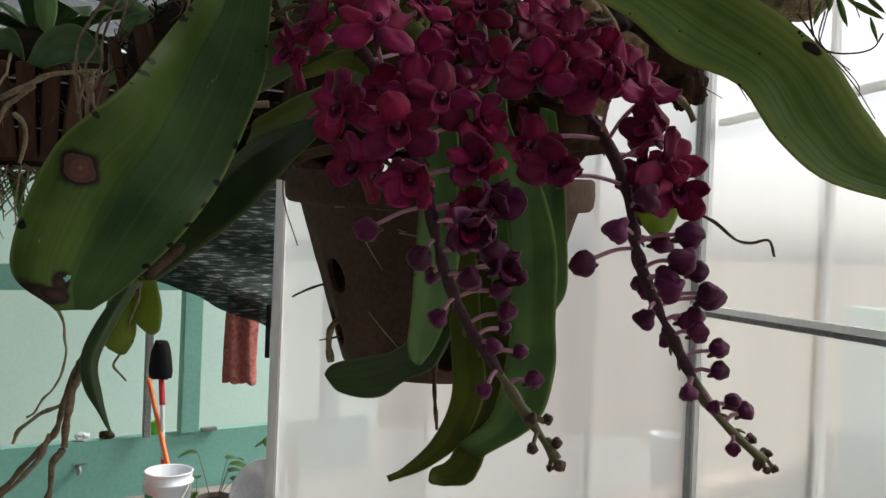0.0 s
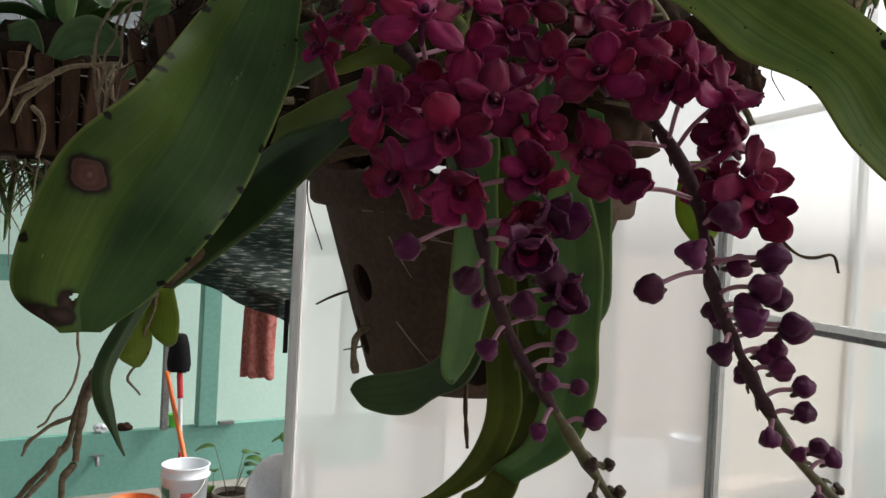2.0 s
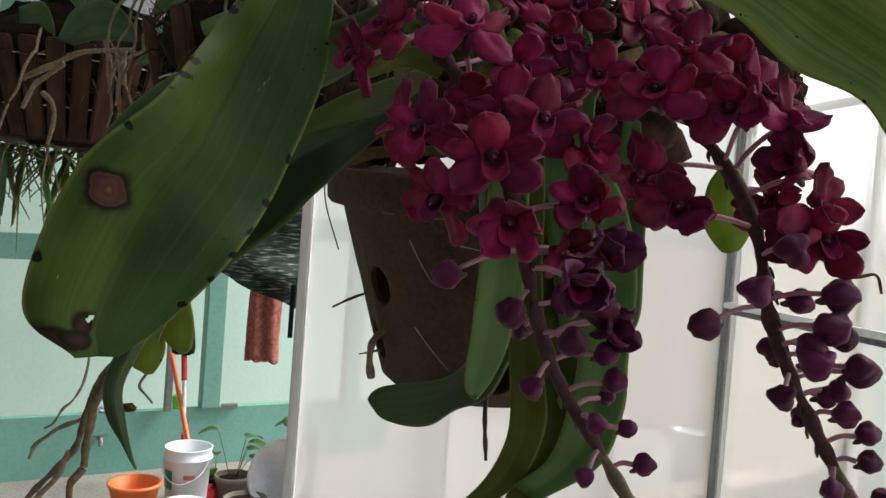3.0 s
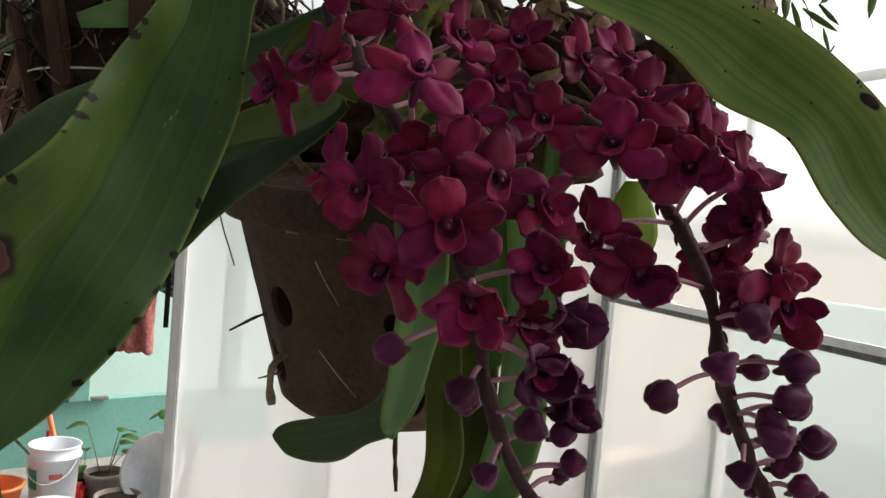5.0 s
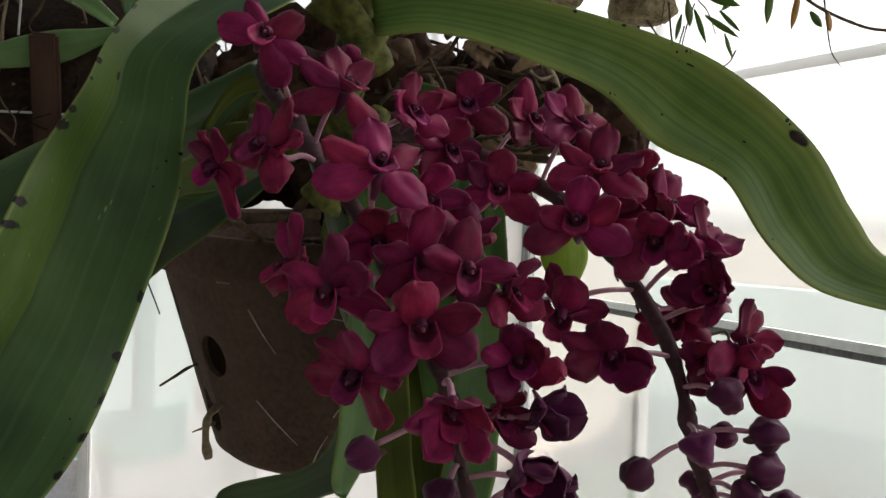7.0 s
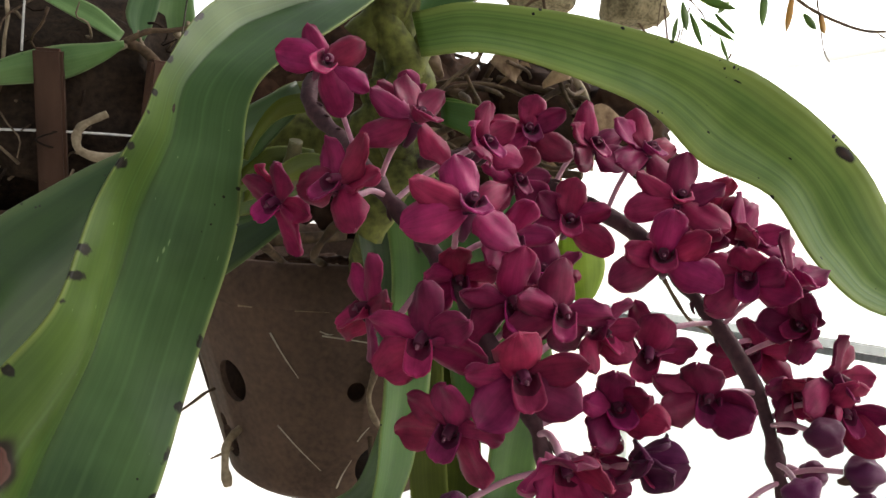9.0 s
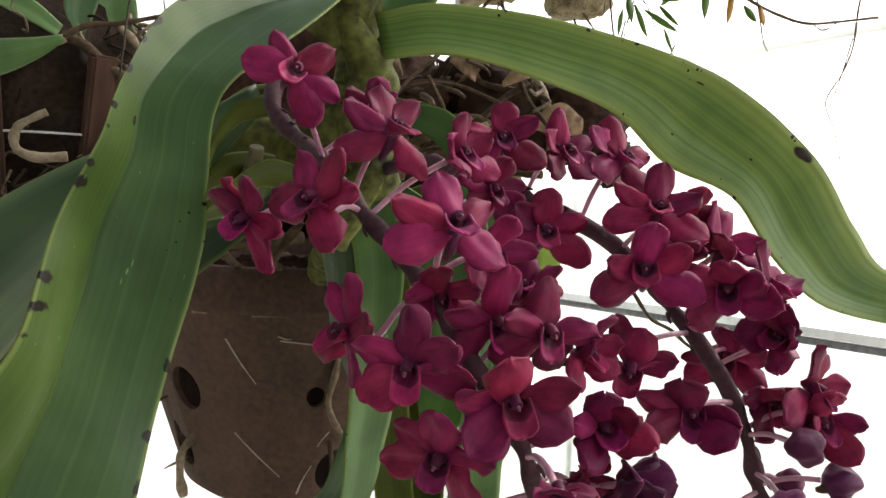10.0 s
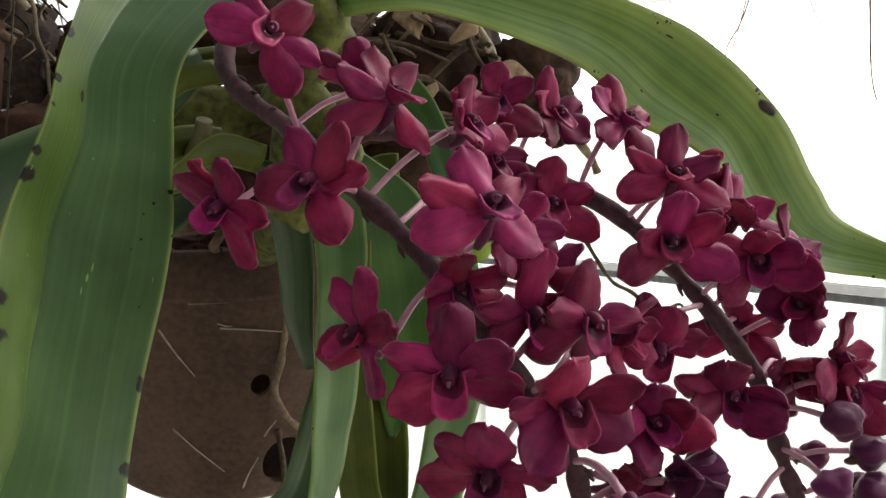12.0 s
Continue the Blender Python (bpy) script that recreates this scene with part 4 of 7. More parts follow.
part("leaf", blade([(-0.028, 0.475, 1.663), (-0.021, 0.47, 1.644), (-0.014, 0.475, 1.614), (-0.012, 0.48, 1.585), (-0.014, 0.487, 1.544), (-0.015, 0.49, 1.513), (-0.017, 0.495, 1.492), (-0.015, 0.5, 1.48), (-0.01, 0.5, 1.476)],
           [(-0.016, 0.47, 1.662), (0, 0.465, 1.645), (0.009, 0.475, 1.614), (0.01, 0.485, 1.586), (0.013, 0.505, 1.545), (0.007, 0.51, 1.508), (0.0, 0.51, 1.487), (-0.006, 0.505, 1.478), (-0.009, 0.5, 1.476)], -0.2, 0.0018, 44, 10), GREEN_LEAF, orchid, "fresh green leaf with a round end before the pot")
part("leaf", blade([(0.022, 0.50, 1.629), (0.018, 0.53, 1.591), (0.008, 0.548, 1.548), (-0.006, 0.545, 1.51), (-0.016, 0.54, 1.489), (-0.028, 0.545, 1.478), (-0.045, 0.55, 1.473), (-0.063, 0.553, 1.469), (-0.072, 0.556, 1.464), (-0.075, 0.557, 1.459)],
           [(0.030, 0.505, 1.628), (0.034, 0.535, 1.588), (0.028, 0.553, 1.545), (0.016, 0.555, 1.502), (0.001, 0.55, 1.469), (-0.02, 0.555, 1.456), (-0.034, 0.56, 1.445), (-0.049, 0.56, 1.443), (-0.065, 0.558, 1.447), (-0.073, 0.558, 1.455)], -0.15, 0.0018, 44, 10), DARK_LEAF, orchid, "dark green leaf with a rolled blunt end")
part("leaf", blade([(0.001, 0.485, 1.627), (0.003, 0.5, 1.593), (0.004, 0.515, 1.553), (0.007, 0.525, 1.515), (0.01, 0.53, 1.488), (0.012, 0.53, 1.452), (0.001, 0.53, 1.424), (-0.017, 0.525, 1.406), (-0.028, 0.52, 1.401)],
           [(0.014, 0.482, 1.63), (0.02, 0.5, 1.593), (0.023, 0.515, 1.554), (0.028, 0.525, 1.516), (0.031, 0.53, 1.486), (0.034, 0.53, 1.457), (0.023, 0.53, 1.425), (-0.001, 0.525, 1.406), (-0.026, 0.52, 1.397)], -0.2, 0.0018, 44, 10), OLIVE_LEAF, orchid, "narrow green leaf hanging below the pot")
part("leaf", blade([(0.011, 0.48, 1.645), (0.019, 0.51, 1.604), (0.025, 0.54, 1.552), (0.028, 0.54, 1.514), (0.029, 0.54, 1.481), (0.026, 0.535, 1.456), (0.014, 0.53, 1.414), (0.001, 0.53, 1.404), (-0.001, 0.525, 1.398)],
           [(0.026, 0.478, 1.648), (0.039, 0.51, 1.604), (0.047, 0.54, 1.554), (0.052, 0.54, 1.515), (0.052, 0.54, 1.482), (0.047, 0.535, 1.458), (0.031, 0.53, 1.401), (0.013, 0.53, 1.393), (0.002, 0.525, 1.395)], -0.2, 0.0016, 30, 8), OLIVE_LEAF, orchid, "olive leaf with a yellowish tip")
part("leaf", blade([(0.181, 0.720, 1.635), (0.172, 0.720, 1.616), (0.172, 0.720, 1.588), (0.186, 0.720, 1.568), (0.194, 0.720, 1.565)],
           [(0.195, 0.720, 1.636), (0.206, 0.720, 1.618), (0.213, 0.720, 1.593), (0.205, 0.720, 1.571), (0.195, 0.720, 1.565)], 0.2, 0.0014, 30, 8), YELLOW_LEAF, orchid, "yellow-green leaf behind the spike")
part("leaf", blade([(-0.181, 0.47, 1.522), (-0.190, 0.455, 1.501), (-0.1945, 0.445, 1.482), (-0.192, 0.445, 1.464), (-0.184, 0.45, 1.448), (-0.178, 0.45, 1.438)],
           [(-0.173, 0.47, 1.52), (-0.181, 0.46, 1.499), (-0.1865, 0.45, 1.479), (-0.184, 0.45, 1.461), (-0.180, 0.45, 1.446), (-0.177, 0.45, 1.438)], 0.55, 0.0016, 30, 8), DARK_LEAF, orchid, "curved drooping leaf of the side shoot")
part("leaf", blade([(-0.189, 0.5, 1.522), (-0.189, 0.5, 1.508), (-0.183, 0.495, 1.496), (-0.177, 0.5, 1.489)],
           [(-0.173, 0.5, 1.522), (-0.169, 0.5, 1.505), (-0.168, 0.495, 1.493), (-0.172, 0.5, 1.489)], 0.2, 0.0014, 20, 8), YELLOW_LEAF, orchid, "short yellowish leaf of the side shoot")
part("leaf", blade([(-0.202, 0.5, 1.513), (-0.203, 0.495, 1.49), (-0.199, 0.49, 1.482), (-0.196, 0.5, 1.476)],
           [(-0.187, 0.5, 1.51), (-0.184, 0.5, 1.492), (-0.186, 0.5, 1.483), (-0.19, 0.5, 1.476)], 0.2, 0.0014, 20, 8), YELLOW_LEAF, orchid, "short yellowish leaf of the side shoot")
for pts, r, e, m in (
        ([(0.142, 0.508, 1.604), (0.150, 0.506, 1.590), (0.159, 0.505, 1.578), (0.172, 0.505, 1.571), (0.185, 0.505, 1.561), (0.195, 0.505, 1.559), (0.206, 0.505, 1.561), (0.210, 0.505, 1.551)], 0.0012, 0.0009, DARK_ROOT),
        ([(0.085, 0.56, 1.735), (0.098, 0.55, 1.721), (0.112, 0.55, 1.706), (0.118, 0.55, 1.685), (0.119, 0.552, 1.660)], 0.0034, 0.0028, ROOT),
        ([(0.130, 0.535, 1.668), (0.146, 0.52, 1.654), (0.156, 0.52, 1.645), (0.161, 0.52, 1.636)], 0.0030, 0.0024, ROOT),
        ([(0.010, 0.66, 1.500), (0.003, 0.61, 1.478), (0.001, 0.60, 1.448), (0.004, 0.60, 1.414)], 0.0018, 0.0015, DARK_ROOT),
        ([(-0.092, 0.668, 1.515), (-0.098, 0.664, 1.513), (-0.105, 0.652, 1.51), (-0.114, 0.645, 1.505)], 0.0011, 0.0008, DARK_ROOT),
        ([(-0.08, 0.68, 1.471), (-0.085, 0.675, 1.47), (-0.094, 0.665, 1.469)], 0.0009, 0.0007, MID_ROOT),
        ([(-0.072, 0.67, 1.490), (-0.083, 0.658, 1.482), (-0.085, 0.655, 1.468), (-0.083, 0.657, 1.453)], 0.0026, 0.0030, ROOT),
        ([(-0.023, 0.6, 1.601), (-0.014, 0.595, 1.591), (0.003, 0.598, 1.572), (0.006, 0.602, 1.555), (0.004, 0.606, 1.535), (0.001, 0.61, 1.518), (0.007, 0.614, 1.501), (0.02, 0.62, 1.487)], 0.0024, 0.0018, MID_ROOT),
        ([(-0.060, 0.56, 1.640), (-0.075, 0.52, 1.625), (-0.062, 0.56, 1.610), (-0.050, 0.62, 1.600)], 0.0024, 0.0020, DARK_ROOT),
        ([(-0.030, 0.52, 1.630), (-0.042, 0.53, 1.612), (-0.036, 0.57, 1.605), (-0.020, 0.62, 1.598)], 0.0022, 0.0018, DARK_ROOT)):
    part("root", tube(pts, r, 60, 8, e, 0.45), m, orchid)

part("young_shoot", tube([(-0.061, 0.47, 1.644), (-0.06, 0.455, 1.652), (-0.059, 0.45, 1.661)], 0.0044, 16, 10, 0.0030, 0.2), STEM_GREEN, orchid, "pale green stub of a shoot")
def knotty(pts, by, n=5):
    """The same way with small kinks, as air roots have."""
    c = spline(pts, n * (len(pts) - 1))
    return [p + Vector((noise.noise(p * 60 + Vector((7, 0, 0))), noise.noise(p * 60), noise.noise(p * 60 + Vector((0, 5, 0))))) * by * (0.3 + 0.7 * min(1, k / 4)) for k, p in enumerate(c)]


# side shoot with hanging roots, low on the plant's own creeping stem
part("side_stem", tube([(-0.02, 0.58, 1.62), (-0.09, 0.56, 1.610), (-0.140, 0.54, 1.570), (-0.180, 0.50, 1.523)], 0.004, 24, 8, 0.003, 0.3), DARK_ROOT, orchid)
for pts, r, e in (
        ([(-0.180, 0.49, 1.520), (-0.222, 0.53, 1.480), (-0.246, 0.56, 1.453), (-0.258, 0.56, 1.421), (-0.265, 0.56, 1.402), (-0.288, 0.56, 1.377), (-0.312, 0.56, 1.350)], 0.0034, 0.0028),
        ([(-0.185, 0.49, 1.515), (-0.225, 0.54, 1.475), (-0.243, 0.55, 1.443), (-0.249, 0.55, 1.405), (-0.256, 0.55, 1.381), (-0.262, 0.55, 1.350)], 0.0034, 0.0030),
        ([(-0.225, 0.54, 1.470), (-0.255, 0.57, 1.435), (-0.278, 0.57, 1.417), (-0.293, 0.57, 1.402)], 0.0030, 0.0016),
        ([(-0.180, 0.50, 1.523), (-0.250, 0.58, 1.515), (-0.279, 0.60, 1.496), (-0.273, 0.60, 1.475), (-0.278, 0.60, 1.437), (-0.299, 0.60, 1.412)], 0.0018, 0.0013),
        ([(-0.262, 0.56, 1.410), (-0.272, 0.56, 1.388), (-0.300, 0.565, 1.362), (-0.325, 0.565, 1.350)], 0.0030, 0.0022),
        ([(-0.180, 0.49, 1.520), (-0.190, 0.50, 1.480), (-0.196, 0.50, 1.468), (-0.189, 0.50, 1.460)], 0.0012, 0.0009)):
    part("root", tube(knotty(pts, 0.004), r * 0.74, 70, 8, e * 0.66, 0.5), ROOT if r < 0.0031 else MID_ROOT, orchid)

# flower spikes
STEM_L = spline([(-0.030, 0.462, 1.690), (-0.050, 0.440, 1.687), (-0.0568, 0.421, 1.675), (-0.0527, 0.410, 1.665), (-0.0454, 0.389, 1.654), (-0.040, 0.352, 1.637), (-0.028, 0.338, 1.620), (-0.019, 0.315, 1.598),
                 (-0.009, 0.306, 1.579), (-0.004, 0.305, 1.561), (0.002, 0.307, 1.540), (0.011, 0.307, 1.521), (0.021, 0.305, 1.507), (0.032, 0.302, 1.491), (0.038, 0.299, 1.483), (0.046, 0.297, 1.472)], 140)
STEM_R = spline([(-0.015, 0.470, 1.650), (0.000, 0.430, 1.655), (0.015, 0.400, 1.650), (0.030, 0.385, 1.641), (0.050, 0.362, 1.626), (0.066, 0.345, 1.602), (0.073, 0.333, 1.585),
                 (0.076, 0.325, 1.570), (0.078, 0.320, 1.552), (0.083, 0.316, 1.536), (0.091, 0.313, 1.519), (0.097, 0.310, 1.507), (0.106, 0.308, 1.492), (0.118, 0.309, 1.480), (0.129, 0.311, 1.471)], 140)


def spike(path):
    bm = tube(path, 0.0032, 140, 10, 0.0018, 0.6)
    for f in bm.faces:
        f.material_index = 1 if f.calc_center_median().z < 1.503 else 0
    return part("flower_spike", bm, (STEM_MAT, STEM_GREEN), orchid, "purple-brown flower stem turning green at its tip")


spike(STEM_L)
spike(STEM_R)
for path in (STEM_L, STEM_R):
    for k in range(24, 134, 5):
        p, d = path[k], (path[k + 1] - path[k - 1]).normalized()
        out = d.cross(Vector((math.cos(k * 2.4), math.sin(k * 2.4), 0.2))).normalized()
        r = 0.0032 - 0.0014 * k / 140
        a = p + out * r * 0.7 - d * 0.0012
        part("bract", tube([a, a + out * 0.0012 + d * 0.0014, a + out * 0.0018 + d * 0.0034], 0.0011, 6, 6, 0.0003), STEM_GREEN if p.z < 1.52 else STEM_MAT, orchid)


def tepal_mesh(name, length, width, cup, bend, material, blunt=0.5, nv=12, nu=8, thick=0.0011):
    """A petal lying along +y, its face toward +z."""
    bm = bmesh.new()
    uvl = bm.loops.layers.uv.new("leaf")
    rows, uv = [[], []], {}
    for j in range(nv + 1):
        v = math.sin(j / nv * math.pi / 2) ** 1.15
        w = width / 2 * (0.34 + 0.66 * math.sin(min(1, v / 0.52) * math.pi / 2) if v < 0.52 else max(0.012, 1 - ((v - 0.52) / 0.48) ** 2) ** blunt)
        for s in (0, 1):
            row = []
            for i in range(nu + 1):
                u = -1 + 2 * i / nu
                z = cup * w * (u * u - 0.4) + bend * length * v * v + 0.0013 * noise.noise(Vector((u * 1.3, v * 1.8, length * 900 + cup * 40))) + 0.0010 * noise.noise(Vector((u * 3, v * 4, cup * 70))) * u * u
                y = length * v
                edge = 1 + 0.16 * noise.noise(Vector((v * 3.5, 3 * (u > 0), cup * 50 + bend * 30))) + 0.05 * noise.noise(Vector((v * 11, 5 * (u > 0), cup * 90)))
                y += 0.0003 * max(0, v - 0.9) / 0.1 * (1 - abs(u))
                z += (0.0010 * math.sin(v * 7 + 2.5 * u + cup * 30) + 0.0008 * noise.noise(Vector((v * 7, u * 2, bend * 60)))) * u * u
                vert = bm.verts.new((w * u * edge, y, z + (thick / 2) * (1 if s == 0 else -1) * (1 - 0.6 * abs(u) ** 4)))
                uv[vert] = (u, v)
                row.append(vert)
            rows[s].append(row)
    quads = []
    for j in range(nv):
        for i in range(nu):
            a, b = rows
            quads += [(a[j][i], a[j][i + 1], a[j + 1][i + 1], a[j + 1][i]), (b[j][i], b[j + 1][i], b[j + 1][i + 1], b[j][i + 1])]
        for i in (0, nu):
            quads.append((rows[0][j][i], rows[0][j + 1][i], rows[1][j + 1][i], rows[1][j][i]))
    for j in (0, nv):
        for i in range(nu):
            quads.append((rows[0][j][i], rows[1][j][i], rows[1][j][i + 1], rows[0][j][i + 1]))
    for q in quads:
        f = bm.faces.new(q)
        f.smooth = True
        for lp in f.loops:
            lp[uvl].uv = uv[lp.vert]
    bmesh.ops.recalc_face_normals(bm, faces=bm.faces)
    me = bpy.data.meshes.new(name)
    bm.to_mesh(me)
    bm.free()
    me.materials.append(material)
    return me


SEPAL = [tepal_mesh("sepal", 0.0128, 0.0108, c, b, PETAL, 0.5) for c, b in ((-0.36, -0.08), (-0.28, 0.04), (-0.20, 0.10), (-0.42, 0.02))]
PETALS = [tepal_mesh("petal", 0.0126, 0.0078, c, b, PETAL, 0.5) for c, b in ((-0.45, -0.16), (-0.30, 0.04), (0.26, 0.10), (-0.2, 0.14))]
LATERAL = [tepal_mesh("lateral_sepal", 0.0140, 0.0105, c, b, PETAL, 0.5) for c, b in ((-0.45, -0.14), (-0.30, 0.04), (-0.20, -0.05), (0.18, 0.08))]


def lip_mesh():
    """Fleshy lip: a thick scoop that juts forward and down, its sides turned up, its blunt end flared, dark inside at the foot."""
    bm = bmesh.new()
    uvl = bm.loops.layers.uv.new("leaf")
    nv, nu, rows, uv = 14, 12, [[], []], {}
    for j in range(nv + 1):
        s = j / nv
        w = 0.0021 + 0.0019 * math.sin(min(1, s / 0.8) * math.pi / 2)
        if s > 0.86:
            w *= math.sqrt(max(0.30, 1 - ((s - 0.86) / 0.17) ** 2))
        y, z = -0.0010 - 0.0042 * s + 0.0016 * s * s, 0.0008 + 0.0090 * s
        for side in (0, 1):
            row = []
            for i in range(nu + 1):
                u = -1 + 2 * i / nu
                a = u * (1.85 - 1.35 * s)
                wall = 0.0010 * (1 - 0.35 * abs(u)) * (1 if side else 0)
                r = w / math.sin(min(1.5, 1.85 - 1.35 * s))
                p = Vector(((r + wall) * math.sin(a), y + r - (r + wall) * math.cos(a), z + 0.0012 * noise.noise(Vector((u * 1.5, s * 2, 4)))))
                p.y -= 0.0022 * max(0, s - 0.6) / 0.4
                p.y += 0.0022 * abs(u) ** 4 * math.exp(-((s - 0.34) / 0.16) ** 2)
                v = bm.verts.new(p)
                uv[v] = (u, 0.12 + 0.88 * s)
                row.append(v)
            rows[side].append(row)
    a, b = rows
    quads = []
    for j in range(nv):
        for i in range(nu):
            quads += [((a[j][i], a[j][i + 1], a[j + 1][i + 1], a[j + 1][i]), 1 if j < nv * 0.55 else 0), ((b[j][i], b[j + 1][i], b[j + 1][i + 1], b[j][i + 1]), 0)]
        for i in (0, nu):
            quads.append(((a[j][i], a[j + 1][i], b[j + 1][i], b[j][i]), 0))
    for j in (0, nv):
        for i in range(nu):
            quads.append(((a[j][i], b[j][i], b[j][i + 1], a[j][i + 1]), 0))
    for q, k in quads:
        f = bm.faces.new(q)
        f.smooth, f.material_index = True, k
        for lp in f.loops:
            lp[uvl].uv = uv[lp.vert]
    bmesh.ops.recalc_face_normals(bm, faces=bm.faces)
    me = bpy.data.meshes.new("lip")
    bm.to_mesh(me)
    bm.free()
    me.materials.append(LIP)
    me.materials.append(THROAT)
    return me


def column_mesh():
    """The column with its pale cap, and the blunt spur behind."""
    bm = bmesh.new()
    tube([(0, 0.0012, -0.001), (0, 0.0016, 0.002), (0, 0.0008, 0.0042)], 0.0015, 8, 10, 0.0012, bm=bm, mat_index=0)
    tube([(0, -0.001, 0.0), (0, -0.0035, -0.0025), (0, -0.0050, -0.0065)], 0.0021, 8, 8, 0.0009, bm=bm, mat_index=0)
    tube([(0, 0.0008, 0.0042), (0, 0.0005, 0.0048), (0, 0.0001, 0.0050)], 0.0005, 4, 8, 0.0003, bm=bm, mat_index=1)
    bmesh.ops.recalc_face_normals(bm, faces=bm.faces)
    me = bpy.data.meshes.new("column")
    bm.to_mesh(me)
    bm.free()
    me.materials.append(THROAT)
    me.materials.append(CAP)
    return me


LIP_ME, COLUMN_ME = lip_mesh(), column_mesh()
rf = random.Random(11)


PLUM = [tepal_mesh("sepal", 0.0132, 0.0108, k, 0.12, BUD, 0.5) for k in (-0.45, 0.3, 0.5, -0.3)]


def under(name, mesh, parent, m):
    ob = new(name, mesh)
    ob.parent = parent
    ob.matrix_basis = m
    return ob


def root_on(path, p, back=1):
    """Where on the spike a pedicel to p starts: a little above the nearest place."""
    k = min(range(len(path)), key=lambda i: (path[i] - p).length)
    return path[max(0, k - back)]


def bloom(path, at, turn, size, closed, bent=None):
    """A flower that faces its own +z, its dorsal sepal along +y. closed: 0 flat open, 1 nearly shut.
    bent: how far each tepal (left lateral, left petal, dorsal, right petal, right lateral) strays: angle, lift, length."""
    p = Vector(at)
    m = pose(*at, *turn) @ Matrix.Scale(size, 4)
    fl = under("flower", COLUMN_ME, orchid, m)
    lift = 14 + 60 * closed
    young = closed > 0.6
    bent = bent or [(rf.uniform(-9, 9), rf.uniform(-20, 20), rf.uniform(0.92, 1.08)) for _ in range(5)]
    for (name, meshes, ang), (da, dt, ln) in zip((("sepal", LATERAL, -128), ("petal", PETALS, -68), ("sepal", SEPAL, 0), ("petal", PETALS, 68), ("sepal", LATERAL, 128)), bent):
        r = pose(0, 0, 0, 0, 0, -ang - da) @ pose(0, 0.0010, 0, lift + dt, rf.uniform(-18, 18), 0)
        under(name, (PLUM if young else meshes)[rf.randrange(4)], fl, r @ Matrix.Diagonal((rf.uniform(0.90, 1.10), ln, 1, 1)))
    under("lip", LIP_ME, fl, pose(0, 0, 0.0004, rf.uniform(-10, 10), rf.uniform(-6, 6), 0) @ Matrix.Diagonal((rf.uniform(0.9, 1.1), 1.0, rf.uniform(0.8, 1.0), 1)) @ Matrix.Scale(0.78, 4))
    # pedicel, bowed, from the spike to the back of the flower
    inv = m.inverted()
    start = root_on(path, p)
    back = m @ Vector((0, -0.0005, -0.0015))
    behind = m @ Vector((0, -0.001, -0.008))
    mid = (start + behind) / 2 + Vector((0, 0, 0.0015))
    part("pedicel", tube([inv @ q for q in (start, mid, behind, back)], 0.00085 / size, 18, 7, 0.00105 / size), PEDICEL, fl)
    return fl


def bud_mesh(name, material, seed):
    """A closed bud along +y: rounded, three-ridged, its spur bent under the base."""
    bm = bmesh.new()
    bmesh.ops.create_uvsphere(bm, u_segments=20, v_segments=14, radius=1)
    uvl = bm.loops.layers.uv.new("leaf")
    for v in bm.verts:
        c = v.co.copy()
        ang = math.atan2(c.x, c.z)
        ridge = 1 + 0.15 * math.cos(3 * ang + seed) + 0.04 * math.cos(5 * ang + 2 * seed) - 0.10 * max(0, math.cos(1.5 * ang + seed)) ** 12
        taper = (1 - 0.10 * c.y) * (1 - 0.34 * max(0, c.y) ** 2)
        v.co = Vector((c.x * ridge * taper * 0.98, c.y * 1.06 + 0.08 * (1 - c.y * c.y), c.z * ridge * taper)) * (1 + 0.20 * noise.noise(c * 1.7 + Vector((seed, 0, 0))))
    for f in bm.faces:
        f.smooth = True
        for lp in f.loops:
            lp[uvl].uv = (math.atan2(lp.vert.co.x, lp.vert.co.z) / math.pi, 0.5 + 0.45 * lp.vert.co.y)
    tube([(0, -0.55, -0.25), (0, -1.00, -0.55), (0.05, -1.35, -0.62)], 0.40, 6, 8, 0.12, bm=bm)
    bmesh.ops.recalc_face_normals(bm, faces=bm.faces)
    me = bpy.data.meshes.new(name)
    bm.to_mesh(me)
    bm.free()
    me.materials.append(material)
    return me


BUDS = [bud_mesh("bud", BUD, s) for s in (0.3, 1.7, 3.1)]
GREEN_BUDS = [bud_mesh("bud", BUD_GREEN, s) for s in (0.9, 2.2)]


def bud(path, at, radius):
    p, radius = Vector(at), min(radius, 0.0066)
    start = root_on(path, p, 2)
    out = (p - start).normalized()
    down = (out + Vector((0, 0, -0.15))).normalized()
    q = down.to_track_quat("Y", "Z").to_matrix().to_4x4()
    m = Matrix.Translation(p) @ q @ Matrix.Scale(radius * 0.80, 4) @ pose(0, 0, 0, 0, rf.uniform(-40, 40), 0)
    young = radius < 0.0031
    b = under("bud", rf.choice(GREEN_BUDS if young else BUDS), orchid, m)
    inv = m.inverted()
    base = p - down * radius * 0.85
    mid = (start + base) / 2 + Vector((0, 0, 0.0012))
    part("pedicel", tube([inv @ c for c in (start, mid, base)], 0.0010 / radius, 12, 7, 0.0011 / radius), STEM_GREEN if young else PEDICEL, b)
    return b
bloom(STEM_L, (-0.057, 0.366, 1.678), (89, 46, -9), 1.05, -0.42, ((4, 6, 1), (0, -9, 1), (12, -6, 1), (4, 6, 1.12), (-10, 3, 1.12)))
